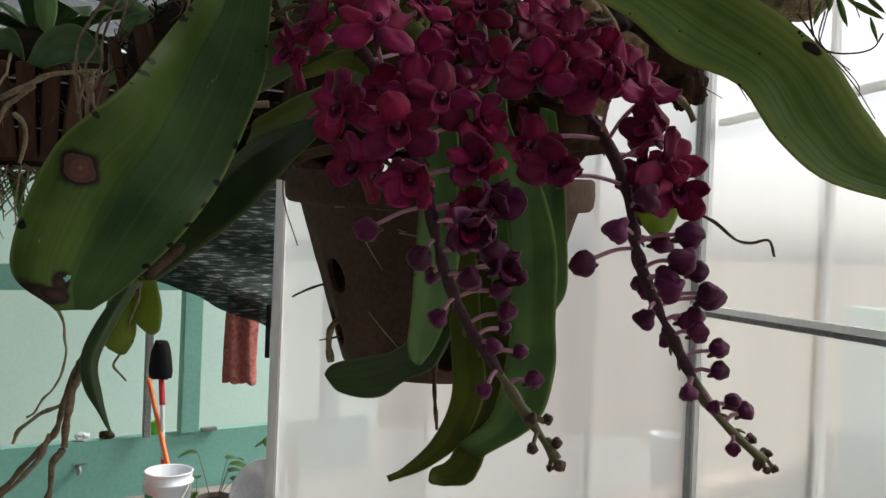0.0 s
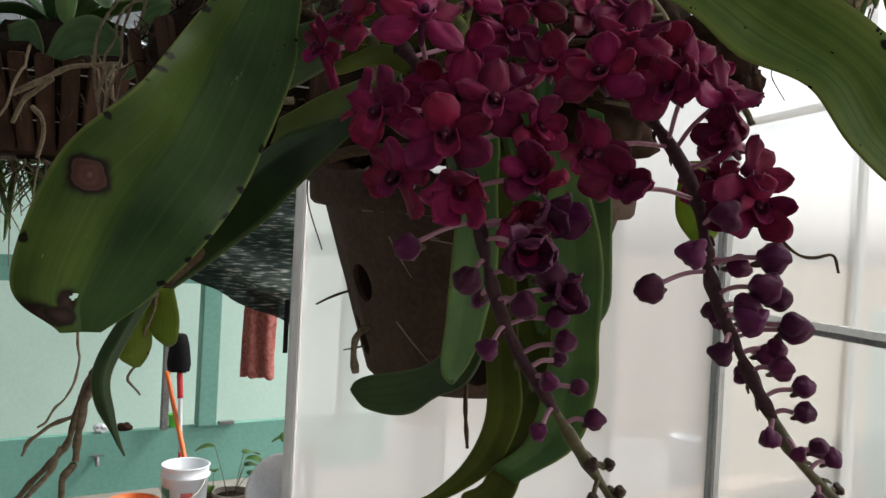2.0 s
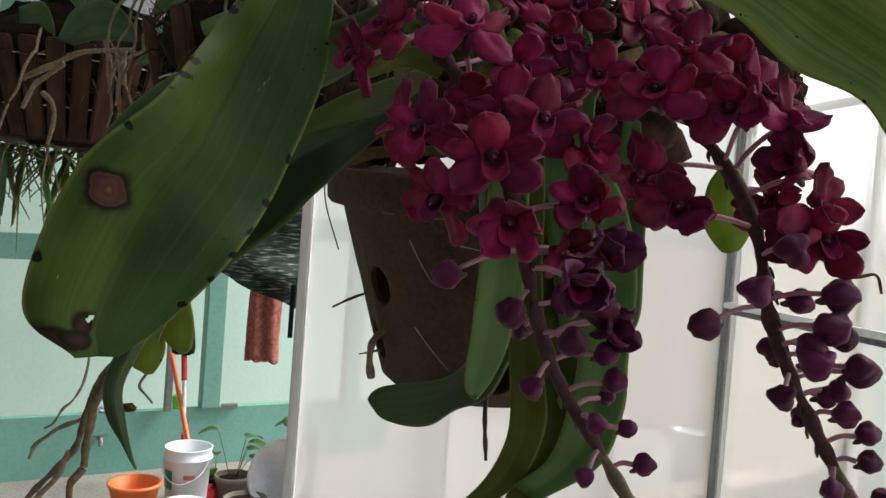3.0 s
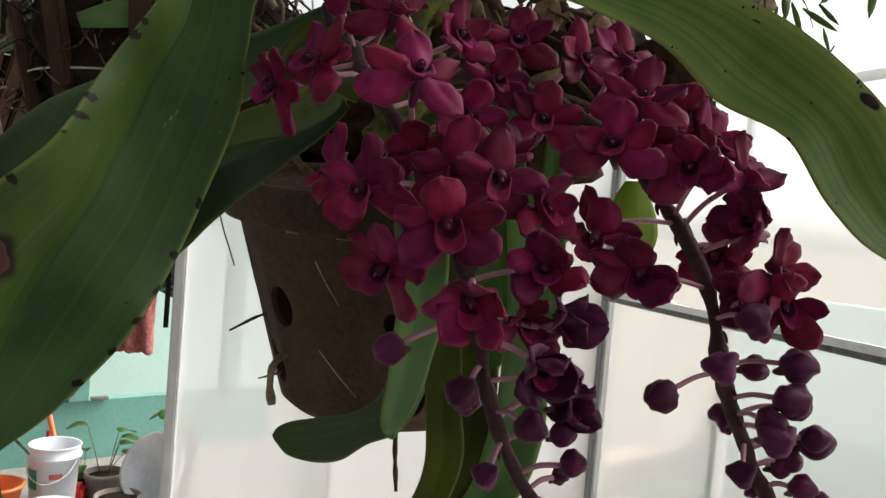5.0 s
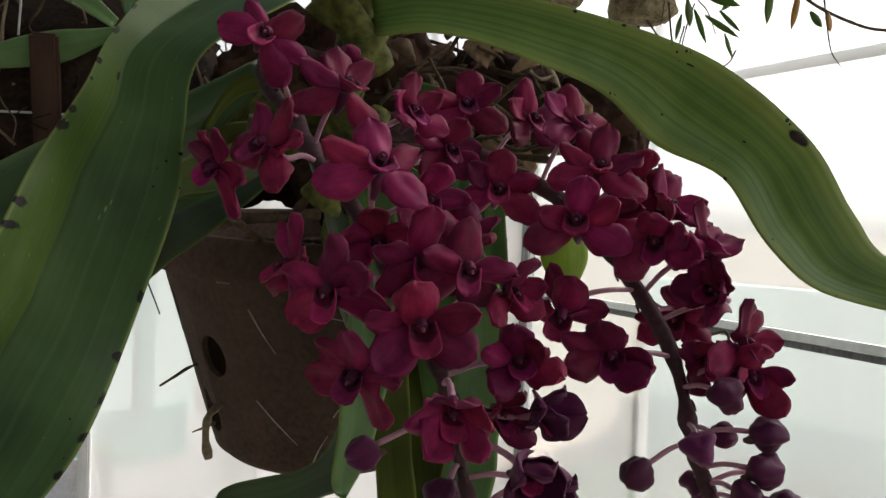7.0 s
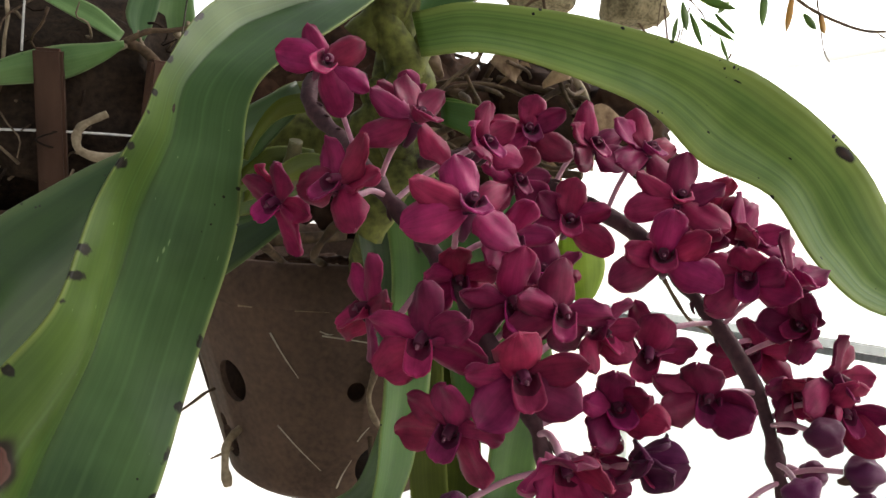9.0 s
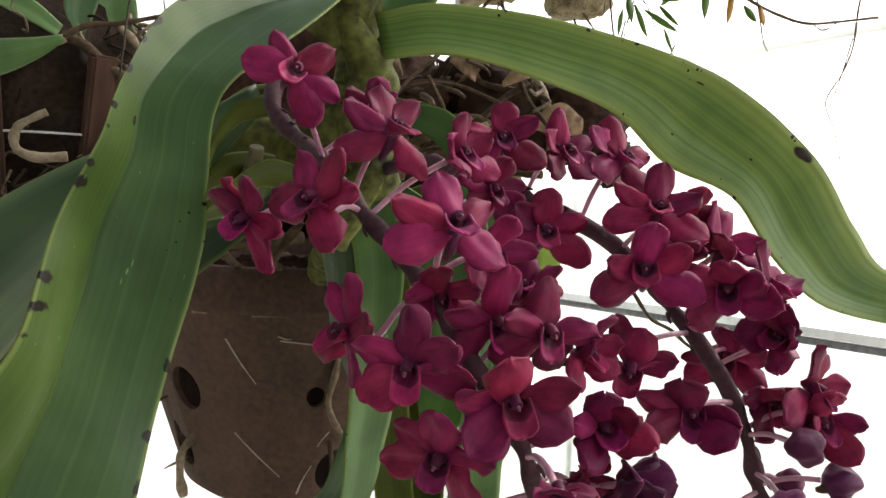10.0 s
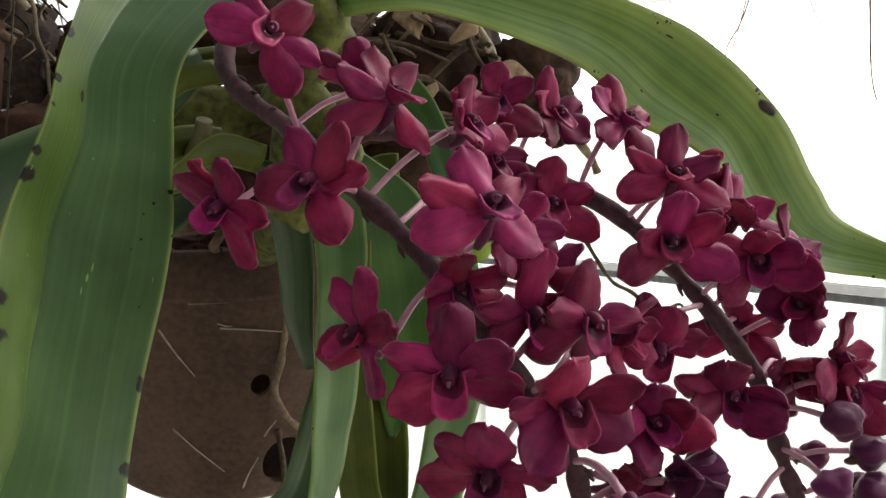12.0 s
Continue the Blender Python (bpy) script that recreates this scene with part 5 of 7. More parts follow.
bloom(STEM_L, (-0.033, 0.344, 1.659), (67, 6, 21), 1.05, -0.35, ((24, -24, 1.12), (8, -3, 1.12), (-8, 3, 1), (-26, 15, 1), (0, 0, 1.12)))
bloom(STEM_L, (-0.027, 0.384, 1.669), (70, 11, -20), 0.9, 0.4)
bloom(STEM_L, (-0.056, 0.337, 1.639), (79, 27, -57), 1.05, -0.28, ((10, 3, 1), (12, -3, 1.12), (0, 3, 1.12), (-18, -6, 1), (-8, 3, 1)))
bloom(STEM_L, (-0.071, 0.366, 1.634), (114, 41, -42), 1.05, -0.28, ((20, 3, 1.12), (-8, -9, 1), (-14, 6, 1), (-6, -6, 1), (-8, 0, 1.12)))
bloom(STEM_L, (-0.027, 0.307, 1.633), (61, 4, 4), 1.1, -0.27, ((20, -15, 1.12), (0, 0, 1.12), (-10, 3, 1), (-14, 3, 1), (-8, -9, 1)))
bloom(STEM_L, (0.005, 0.362, 1.643), (84, 5, 10), 0.95, 0.2)
bloom(STEM_L, (-0.048, 0.33, 1.604), (84, 13, -75), 1.05, -0.08, ((0, 0, 1), (16, 6, 1.12), (-12, 0, 1.12), (-8, -6, 1), (0, 0, 1)))
bloom(STEM_L, (-0.039, 0.302, 1.6), (107, -3, -36), 1.1, -0.40, ((6, 9, 1), (4, 6, 1), (2, 3, 1), (-6, 15, 1), (-4, -12, 1)))
bloom(STEM_L, (-0.013, 0.313, 1.608), (107, -4, 4), 1.05, -0.10, ((0, 0, 1), (-10, -6, 1), (8, -9, 1.12), (2, 6, 1), (0, 0, 1)))
bloom(STEM_L, (-0.017, 0.293, 1.592), (100, -8, -5), 1.1, 0.08, ((0, 0, 1), (-4, -15, 1), (-6, 6, 1), (10, 0, 1.12), (0, 0, 1)))
bloom(STEM_L, (-0.032, 0.3, 1.578), (112, 18, -37), 1.05, -0.20, ((16, 3, 1), (4, 0, 1), (-12, 3, 1), (-2, -6, 1), (-4, 12, 1)))
bloom(STEM_L, (-0.002, 0.306, 1.606), (101, 12, 6), 1.05, -0.35, ((0, 0, 1), (-12, 12, 1), (-6, -9, 1), (8, 27, 1), (4, -15, 1)))
bloom(STEM_L, (-0.01, 0.325, 1.625), (92, 9, 14), 0.95, 0.3)
bloom(STEM_L, (0.013, 0.303, 1.581), (87, -10, -8), 1.05, 0.60, ((-6, 0, 1), (0, 0, 1), (10, -6, 1), (-8, 6, 1), (4, 9, 1)))
bloom(STEM_L, (-0.011, 0.28, 1.574), (116, -4, -11), 1.05, 0.60, ((6, 6, 1), (-14, -3, 1), (2, -3, 1), (8, 0, 1), (-6, 9, 1)))
bloom(STEM_L, (0.0185, 0.301, 1.5665), (80, -4, 34), 1.0, 0.62)
bloom(STEM_L, (0.009, 0.285, 1.557), (100, -1, 6), 1.05, 0.8)
bloom(STEM_L, (0.009, 0.31, 1.565), (100, 9, 28), 0.95, 0.5)
bloom(STEM_L, (-0.012, 0.345, 1.653), (82, -6, 26), 0.95, 0.35)
bloom(STEM_L, (-0.023, 0.33, 1.613), (108, -5, -5), 0.95, 0.3)
bloom(STEM_L, (0.013, 0.315, 1.599), (96, -3, 36), 0.95, 0.35)
bloom(STEM_L, (0.022, 0.305, 1.543), (96, 4, 24), 0.95, 0.85)
bloom(STEM_L, (0.005, 0.335, 1.614), (53, 2, -23), 0.95, 0.3)
bud(STEM_L, (-0.029, 0.309, 1.555), 0.0058)
bud(STEM_L, (-0.008, 0.3, 1.545), 0.006)
bud(STEM_L, (-0.003, 0.318, 1.538), 0.0045)
bud(STEM_L, (0.0, 0.296, 1.523), 0.0046)
bud(STEM_L, (0.011, 0.293, 1.538), 0.0058)
bud(STEM_L, (0.023, 0.303, 1.534), 0.0047)
bud(STEM_L, (0.026, 0.3, 1.526), 0.0047)
bud(STEM_L, (0.02, 0.299, 1.548), 0.0068)
bud(STEM_L, (0.021, 0.298, 1.513), 0.0042)
bud(STEM_L, (0.032, 0.305, 1.511), 0.0037)
bud(STEM_L, (0.037, 0.3, 1.501), 0.0043)
bud(STEM_L, (0.018, 0.295, 1.497), 0.0038)
bud(STEM_L, (0.026, 0.312, 1.519), 0.0035)
bud(STEM_L, (0.036, 0.296, 1.487), 0.003)
bud(STEM_L, (0.043, 0.302, 1.486), 0.0026)
bud(STEM_L, (0.046, 0.298, 1.478), 0.0026)
bud(STEM_L, (0.036, 0.292, 1.477), 0.0026)
bud(STEM_L, (0.047, 0.296, 1.47), 0.0028)
bud(STEM_L, (0.044, 0.3, 1.468), 0.0018)
bloom(STEM_R, (0.015, 0.377, 1.661), (85, -3, -12), 1.05, -0.02, ((0, 0, 1), (-8, 9, 1), (10, 3, 0.88), (-4, 0, 1), (0, 0, 1.12)))
bloom(STEM_R, (0.042, 0.384, 1.658), (80, -3, 21), 1.05, -0.02, ((4, 6, 1), (0, 0, 1), (-8, -3, 1.12), (6, 6, 1), (0, 0, 1)))
bloom(STEM_R, (0.05, 0.358, 1.654), (68, 11, 8), 1.05, -0.20, ((6, 0, 1), (6, 0, 1.12), (-14, 0, 1.12), (-2, 3, 1), (0, 0, 1)))
bloom(STEM_R, (0.05, 0.336, 1.637), (62, 9, -21), 1.05, -0.05, ((16, -12, 1.12), (0, -3, 1.12), (-4, 6, 1.12), (0, 0, 1), (-8, 0, 1.12)))
bloom(STEM_R, (0.022, 0.357, 1.63), (89, 5, -10), 1.05, -0.02, ((6, -9, 1), (10, -6, 1), (2, -6, 1), (-2, 0, 1), (-10, 3, 1.12)))
bloom(STEM_R, (0.037, 0.322, 1.62), (86, 0, -28), 1.1, 0.07, ((12, 3, 1.12), (-8, 21, 1), (4, 6, 1), (0, 0, 1), (-10, 3, 1.12)))
bloom(STEM_R, (0.034, 0.324, 1.592), (121, 19, -20), 1.05, -0.65, ((-4, 0, 1), (26, -9, 1.12), (-6, 9, 0.88), (0, 0, 1), (-8, -27, 1)))
bloom(STEM_R, (0.044, 0.308, 1.581), (88, 6, -29), 1.1, 0.38, ((14, 12, 1), (-2, -9, 1.12), (-12, 6, 1), (10, -3, 1), (0, 12, 1)))
bloom(STEM_R, (0.075, 0.338, 1.625), (51, 25, 12), 1.05, 0.33, ((0, 0, 1), (24, -6, 1.12), (2, -6, 1), (-10, 12, 1), (0, 0, 1)))
bloom(STEM_R, (0.06, 0.314, 1.615), (97, -3, -40), 1.1, 0.37, ((6, 9, 1), (-2, -21, 1), (0, 12, 1), (14, 6, 1), (-14, 0, 1.12)))
bloom(STEM_R, (0.081, 0.322, 1.613), (66, 37, 13), 1.05, -0.03, ((0, 0, 1), (18, -3, 1.12), (14, -12, 0.88), (-16, 9, 1), (0, 0, 1)))
bloom(STEM_R, (0.085, 0.321, 1.599), (76, 28, -67), 1.05, 0.60, ((0, 0, 1), (0, 0, 1), (8, -3, 1), (-14, 3, 1), (2, 0, 1)))
bloom(STEM_R, (0.087, 0.347, 1.588), (105, 2, -53), 1.05, 0.15, ((6, -12, 1.12), (-26, -6, 1.12), (0, 0, 1), (4, -6, 1.12), (6, 0, 1.12)))
bloom(STEM_R, (0.088, 0.311, 1.584), (90, 28, 20), 1.05, -0.02, ((-14, -9, 1.12), (26, 0, 1.12), (6, -6, 0.88), (-12, 3, 1), (2, 3, 1.12)))
bloom(STEM_R, (0.09, 0.311, 1.575), (102, 1, 1), 1.05, 0.4)
bloom(STEM_R, (0.066, 0.345, 1.634), (95, 4, 3), 1.05, 0.2)
bloom(STEM_R, (0.086, 0.325, 1.578), (109, -4, -8), 1.0, 0.3)
bloom(STEM_R, (0.054, 0.335, 1.622), (108, -5, 3), 0.95, 0.3)
bud(STEM_R, (0.077, 0.3, 1.571), 0.0066)
bud(STEM_R, (0.064, 0.292, 1.558), 0.006)
bud(STEM_R, (0.088, 0.318, 1.554), 0.0053)
bud(STEM_R, (0.095, 0.305, 1.558), 0.0078)
bud(STEM_R, (0.055, 0.312, 1.545), 0.0064)
bud(STEM_R, (0.091, 0.3, 1.548), 0.0076)
bud(STEM_R, (0.086, 0.298, 1.537), 0.0065)
bud(STEM_R, (0.105, 0.308, 1.534), 0.0068)
bud(STEM_R, (0.082, 0.325, 1.537), 0.0051)
bud(STEM_R, (0.098, 0.315, 1.524), 0.0047)
bud(STEM_R, (0.078, 0.301, 1.525), 0.0051)
bud(STEM_R, (0.085, 0.3, 1.541), 0.0057)
bud(STEM_R, (0.101, 0.313, 1.544), 0.0051)
bud(STEM_R, (0.103, 0.305, 1.536), 0.0052)
bud(STEM_R, (0.101, 0.314, 1.526), 0.0047)
bud(STEM_R, (0.099, 0.303, 1.521), 0.005)
bud(STEM_R, (0.109, 0.308, 1.514), 0.0046)
bud(STEM_R, (0.108, 0.304, 1.506), 0.0044)
bud(STEM_R, (0.095, 0.3, 1.498), 0.0043)
bud(STEM_R, (0.115, 0.308, 1.494), 0.0042)
bud(STEM_R, (0.121, 0.311, 1.49), 0.0043)
bud(STEM_R, (0.105, 0.3, 1.493), 0.0032)
bud(STEM_R, (0.124, 0.312, 1.479), 0.0027)
bud(STEM_R, (0.115, 0.306, 1.476), 0.0033)
bud(STEM_R, (0.131, 0.314, 1.473), 0.0029)
bud(STEM_R, (0.126, 0.31, 1.469), 0.0022)
bud(STEM_R, (0.135, 0.315, 1.467), 0.0022)
bud(STEM_R, (0.129, 0.308, 1.468), 0.0019)
bud(STEM_R, (0.091, 0.318, 1.516), 0.0042)
bud(STEM_R, (0.085, 0.325, 1.534), 0.004)

# ---- neighbouring hanging baskets ----
def hanging_basket(at, r_top, r_low, height, slats, label, twist=0.0, hook=2.66, wires=(0.30, 0.77), wide=0.019):
    at = Vector(at)
    ob = tagged(empty("hanging_basket", at), label, "basket", "slatted hanging baskets")
    for k in range(slats):
        a = (k + 0.5 * twist) * math.tau / slats
        bm = box((-wide / 2, -0.005, 0), (wide / 2, 0.005, height), 0.002)
        lean = math.atan2(r_top - r_low, height)
        m = Matrix.Rotation(a, 4, "Z") @ Matrix.Translation((r_low, 0, 0)) @ Matrix.Rotation(lean, 4, "Y") @ Matrix.Rotation(radians(90), 4, "Z")
        bmesh.ops.transform(bm, matrix=m, verts=bm.verts)
        part("slat", bm, SLAT, ob)
    for f in wires:
        rr = r_low + (r_top - r_low) * f
        ring = [(rr * math.cos(t * math.tau / 24), rr * math.sin(t * math.tau / 24), height * f) for t in range(25)]
        part("wire", tube(ring, 0.0009, 72, 6), WIRE, ob, "pale wire threaded through the slats")
    part("base_board", lathe([(0.001, 0.0), (r_low * 0.98, 0.0), (r_low * 0.98, 0.010), (0.001, 0.010)], 24), SLAT, ob)
    bm = bmesh.new()
    bmesh.ops.create_icosphere(bm, subdivisions=4, radius=1)
    for v in bm.verts:
        k = 1 + 0.16 * noise.noise(v.co * 3 + at) + 0.10 * noise.noise(v.co * 9)
        rad = r_low + (r_top - r_low) * 0.75
        v.co = Vector((v.co.x * rad * 0.92 * k, v.co.y * rad * 0.92 * k, height * 0.75 + v.co.z * height * 0.80 * k))
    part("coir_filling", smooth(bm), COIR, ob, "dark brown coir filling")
    for k in range(3):
        a = k * math.tau / 3 + 0.4
        top = Vector((r_top * math.cos(a), r_top * math.sin(a), height * 0.95))
        part("hanger_wire", tube([top, Vector((top.x * 0.5, top.y * 0.5, (hook - at.z + height) / 2)), Vector((0, 0, hook - at.z))], 0.0009, 16, 6), WIRE, ob)
    return ob


def strap_leaf(base, tip, rise, width, side=None, droop=0.5):
    """Edges of an arching strap leaf from base to tip."""
    base, tip = Vector(base), Vector(tip)
    run = tip - base
    side = Vector(side) if side else run.cross(Vector((0, 0, 1))).normalized()
    left, right = [], []
    for k in range(6):
        t = k / 5
        c = base + run * t + Vector((0, 0, rise * math.sin(math.pi * min(1, t * 0.92)) * (1 - 0.2 * t)))
        w = width / 2 * (0.55 + 0.45 * math.sin(math.pi * min(t * 1.15, 1) * 0.9)) * (1 if t < 0.9 else 0.35)
        left.append(c - side * w)
        right.append(c + side * w)
    return left, right


def basket_plant(at, leaves, label, roots=14, seed=1, spread=0.13, drop=0.16, material=DARK_LEAF):
    ob = tagged(empty("basket_orchid"), label, "orchid", "orchids in the slatted baskets")
    at = Vector(at)
    r = random.Random(seed)
    part("stem", tube([at - Vector((0, 0, 0.05)), at + Vector((0.005, 0, 0.02)), at + Vector((0, 0.004, 0.10))], 0.011, 12, 10, 0.008, 0.3), STEM_GREEN, ob)
    for tip, rise, width, m in leaves:
        l, rr = strap_leaf(at + Vector((0, 0, r.uniform(0.0, 0.06))), at + Vector(tip), rise, width)
        part("leaf", blade(l, rr, 0.30, 0.0016, 24, 8), m, ob)
    for k in range(roots):
        a = r.uniform(0, math.tau)
        d = Vector((math.cos(a), math.sin(a), 0))
        p0 = at + Vector((0, 0, -0.02)) + d * 0.02
        p1 = at + d * spread * r.uniform(0.55, 0.9) + Vector((0, 0, r.uniform(-0.02, 0.03)))
        p2 = at + d * spread * r.uniform(1.0, 1.15) + Vector((r.uniform(-0.03, 0.03), r.uniform(-0.03, 0.03), -drop * r.uniform(0.15, 0.5)))
        p3 = p2 + Vector((r.uniform(-0.04, 0.04), r.uniform(-0.04, 0.04), -drop * r.uniform(0.3, 1.0)))
        part("root", tube(knotty([p0, p1, p2, p3], 0.008), r.uniform(0.0015, 0.0027), 44, 7, 0.0012, 0.35), r.choice((ROOT, ROOT, DARK_ROOT)), ob)
    return ob


far_basket = hanging_basket((-0.575, 1.20, 1.645), 0.175, 0.125, 0.125, 34, "round hanging basket of brown wooden slats with orchid roots", wide=0.021)
far_orchid = basket_plant((-0.575, 1.18, 1.765), [((0.16, -0.06, 0.02), 0.04, 0.055, MID_LEAF), ((0.10, -0.10, 0.06), 0.05, 0.055, MID_LEAF), ((-0.12, -0.10, 0.00), 0.06, 0.060, MID_LEAF),
                                    ((0.24, -0.02, 0.05), 0.05, 0.050, GREEN_LEAF), ((0.02, -0.12, 0.10), 0.05, 0.05, MID_LEAF), ((-0.18, 0.02, 0.10), 0.05, 0.05, MID_LEAF),
                                    ((0.15, 0.05, 0.16), 0.04, 0.05, MID_LEAF)], "dark green orchid in a slatted hanging basket", 10, 5, 0.17, 0.12)
near_basket = hanging_basket((-0.205, 0.86, 1.620), 0.135, 0.105, 0.125, 11, "brown wooden slat basket packed with coir, hung behind the orchid", 0.5, wires=(0.53,))
near_orchid = basket_plant((-0.22, 0.84, 1.80), [((-0.14, -0.10, 0.03), 0.03, 0.030, GREEN_LEAF), ((-0.22, -0.08, 0.00), 0.02, 0.034, DARK_LEAF), ((-0.10, -0.12, 0.12), 0.03, 0.03, GREEN_LEAF),
                                   ((0.12, -0.06, 0.10), 0.03, 0.03, GREEN_LEAF), ((0.02, -0.10, 0.16), 0.02, 0.03, DARK_LEAF), ((-0.18, 0.04, 0.12), 0.02, 0.03, GREEN_LEAF)],
             "small green orchid growing in the coir of a slat basket", 12, 9, 0.115, 0.12)

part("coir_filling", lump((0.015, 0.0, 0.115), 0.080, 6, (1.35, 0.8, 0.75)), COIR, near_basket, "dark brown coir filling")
for ob, n, rad, low, high, seed in ((near_basket, 120, 0.125, 0.03, 0.16, 3), (far_basket, 90, 0.165, 0.05, 0.12, 4)):
    bm = bmesh.new()
    r = random.Random(seed)
    for k in range(n):
        a = r.uniform(math.pi, math.tau)
        p = Vector((math.cos(a) * rad * r.uniform(0.75, 1.0), math.sin(a) * rad * r.uniform(0.75, 1.0), r.uniform(low, high)))
        pts = [p]
        for _ in range(4):
            pts.append(pts[-1] + Vector((r.uniform(-1, 1), r.uniform(-1, 0.6), r.uniform(-1, 0.8))) * 0.016)
        tube(pts, r.uniform(0.0006, 0.0016), 10, 5, 0.0005, bm=bm, mat_index=k % 3)
    tagged(part("fibre_mat", bm, (COIR, DARK_ROOT, MID_ROOT), ob, "loose brown fibres"), kind="stuff")
part("leaf", blade([(-0.162, 0.74, 1.752), (-0.183, 0.74, 1.763), (-0.208, 0.74, 1.776), (-0.235, 0.74, 1.791)],
           [(-0.158, 0.744, 1.76), (-0.175, 0.744, 1.775), (-0.192, 0.744, 1.784), (-0.215, 0.744, 1.801)], 0.28, 0.0016, 20, 8), PALE_LEAF, near_orchid)
part("leaf", blade([(-0.157, 0.73, 1.751), (-0.175, 0.73, 1.748), (-0.199, 0.73, 1.745), (-0.226, 0.73, 1.737), (-0.253, 0.73, 1.724)],
           [(-0.157, 0.734, 1.747), (-0.172, 0.734, 1.735), (-0.196, 0.734, 1.722), (-0.224, 0.734, 1.717), (-0.25, 0.734, 1.714)], 0.28, 0.0016, 20, 8), PALE_LEAF, near_orchid)
part("leaf", blade([(-0.152, 0.76, 1.757), (-0.159, 0.76, 1.776), (-0.156, 0.76, 1.792), (-0.151, 0.76, 1.821)],
           [(-0.147, 0.764, 1.758), (-0.139, 0.764, 1.774), (-0.134, 0.764, 1.795), (-0.132, 0.764, 1.828)], 0.28, 0.0016, 20, 8), MID_LEAF, near_orchid)
part("leaf", blade([(-0.119, 0.8, 1.76), (-0.144, 0.8, 1.777), (-0.142, 0.8, 1.795), (-0.136, 0.8, 1.817)],
           [(-0.113, 0.804, 1.763), (-0.111, 0.804, 1.781), (-0.113, 0.804, 1.803), (-0.113, 0.804, 1.825)], 0.28, 0.0016, 20, 8), PALE_LEAF, near_orchid)
part("leaf", blade([(-0.215, 0.78, 1.763), (-0.226, 0.78, 1.782), (-0.237, 0.78, 1.801)],
           [(-0.212, 0.784, 1.758), (-0.216, 0.784, 1.78), (-0.223, 0.784, 1.808)], 0.28, 0.0016, 20, 8), MID_LEAF, near_orchid)
part("leaf", blade([(-0.518, 1.02, 1.757), (-0.5, 1.02, 1.794), (-0.462, 1.02, 1.808), (-0.432, 1.02, 1.786), (-0.424, 1.02, 1.763)],
           [(-0.5, 1.024, 1.751), (-0.476, 1.024, 1.759), (-0.459, 1.024, 1.76), (-0.437, 1.024, 1.761), (-0.428, 1.024, 1.76)], 0.28, 0.0016, 20, 8), MID_LEAF, far_orchid)
part("leaf", blade([(-0.583, 1.05, 1.798), (-0.554, 1.05, 1.807), (-0.539, 1.05, 1.782), (-0.534, 1.05, 1.75)],
           [(-0.584, 1.054, 1.763), (-0.562, 1.054, 1.778), (-0.551, 1.054, 1.768), (-0.543, 1.054, 1.749)], 0.28, 0.0016, 20, 8), MID_LEAF, far_orchid)
part("leaf", blade([(-0.36, 1, 1.779), (-0.38, 1, 1.774), (-0.395, 1, 1.759), (-0.41, 1, 1.743), (-0.416, 1, 1.73)],
           [(-0.357, 1.004, 1.768), (-0.372, 1.004, 1.765), (-0.387, 1.004, 1.747), (-0.404, 1.004, 1.731), (-0.415, 1.004, 1.73)], 0.28, 0.0016, 20, 8), MID_LEAF, far_orchid)
part("leaf", blade([(-0.532, 1.06, 1.861), (-0.531, 1.06, 1.836), (-0.525, 1.06, 1.814), (-0.517, 1.06, 1.805)],
           [(-0.507, 1.064, 1.863), (-0.503, 1.064, 1.838), (-0.507, 1.064, 1.814), (-0.515, 1.064, 1.806)], 0.28, 0.0016, 20, 8), PALE_LEAF, far_orchid)
part("leaf", blade([(-0.431, 1.08, 1.812), (-0.421, 1.08, 1.835), (-0.397, 1.08, 1.843), (-0.371, 1.08, 1.848)],
           [(-0.427, 1.084, 1.802), (-0.401, 1.084, 1.82), (-0.383, 1.084, 1.826), (-0.368, 1.084, 1.838)], 0.28, 0.0016, 20, 8), MID_LEAF, far_orchid)
part("leaf", blade([(-0.484, 1.1, 1.868), (-0.454, 1.1, 1.854), (-0.415, 1.1, 1.837), (-0.385, 1.1, 1.827)],
           [(-0.475, 1.104, 1.881), (-0.452, 1.104, 1.872), (-0.41, 1.104, 1.861), (-0.382, 1.104, 1.835)], 0.28, 0.0016, 20, 8), MID_LEAF, far_orchid)
part("leaf", blade([(-0.392, 1.04, 1.811), (-0.378, 1.04, 1.833), (-0.351, 1.04, 1.848), (-0.323, 1.04, 1.863)],
           [(-0.378, 1.044, 1.798), (-0.358, 1.044, 1.817), (-0.334, 1.044, 1.843), (-0.317, 1.044, 1.858)], 0.28, 0.0016, 20, 8), MID_LEAF, far_orchid)
part("root", tube([(-0.158, 0.74, 1.752), (-0.141, 0.74, 1.761), (-0.124, 0.74, 1.763), (-0.092, 0.74, 1.771)], 0.0023, 30, 8, 0.0018, 0.3), DARK_ROOT, near_orchid)
part("root", tube([(-0.159, 0.75, 1.754), (-0.146, 0.75, 1.749), (-0.133, 0.75, 1.737), (-0.119, 0.75, 1.728)], 0.0042, 30, 8, 0.0032, 0.3), DARK_ROOT, near_orchid)
part("root", tube([(-0.154, 0.72, 1.669), (-0.173, 0.72, 1.668), (-0.185, 0.72, 1.674), (-0.184, 0.72, 1.687), (-0.172, 0.72, 1.695), (-0.166, 0.72, 1.698)], 0.0036, 30, 8, 0.0028, 0.3), ROOT, near_orchid)
part("root", tube([(-0.11, 0.76, 1.751), (-0.116, 0.76, 1.759), (-0.121, 0.76, 1.763), (-0.124, 0.76, 1.766)], 0.0033, 30, 8, 0.0026, 0.3), ROOT, near_orchid)
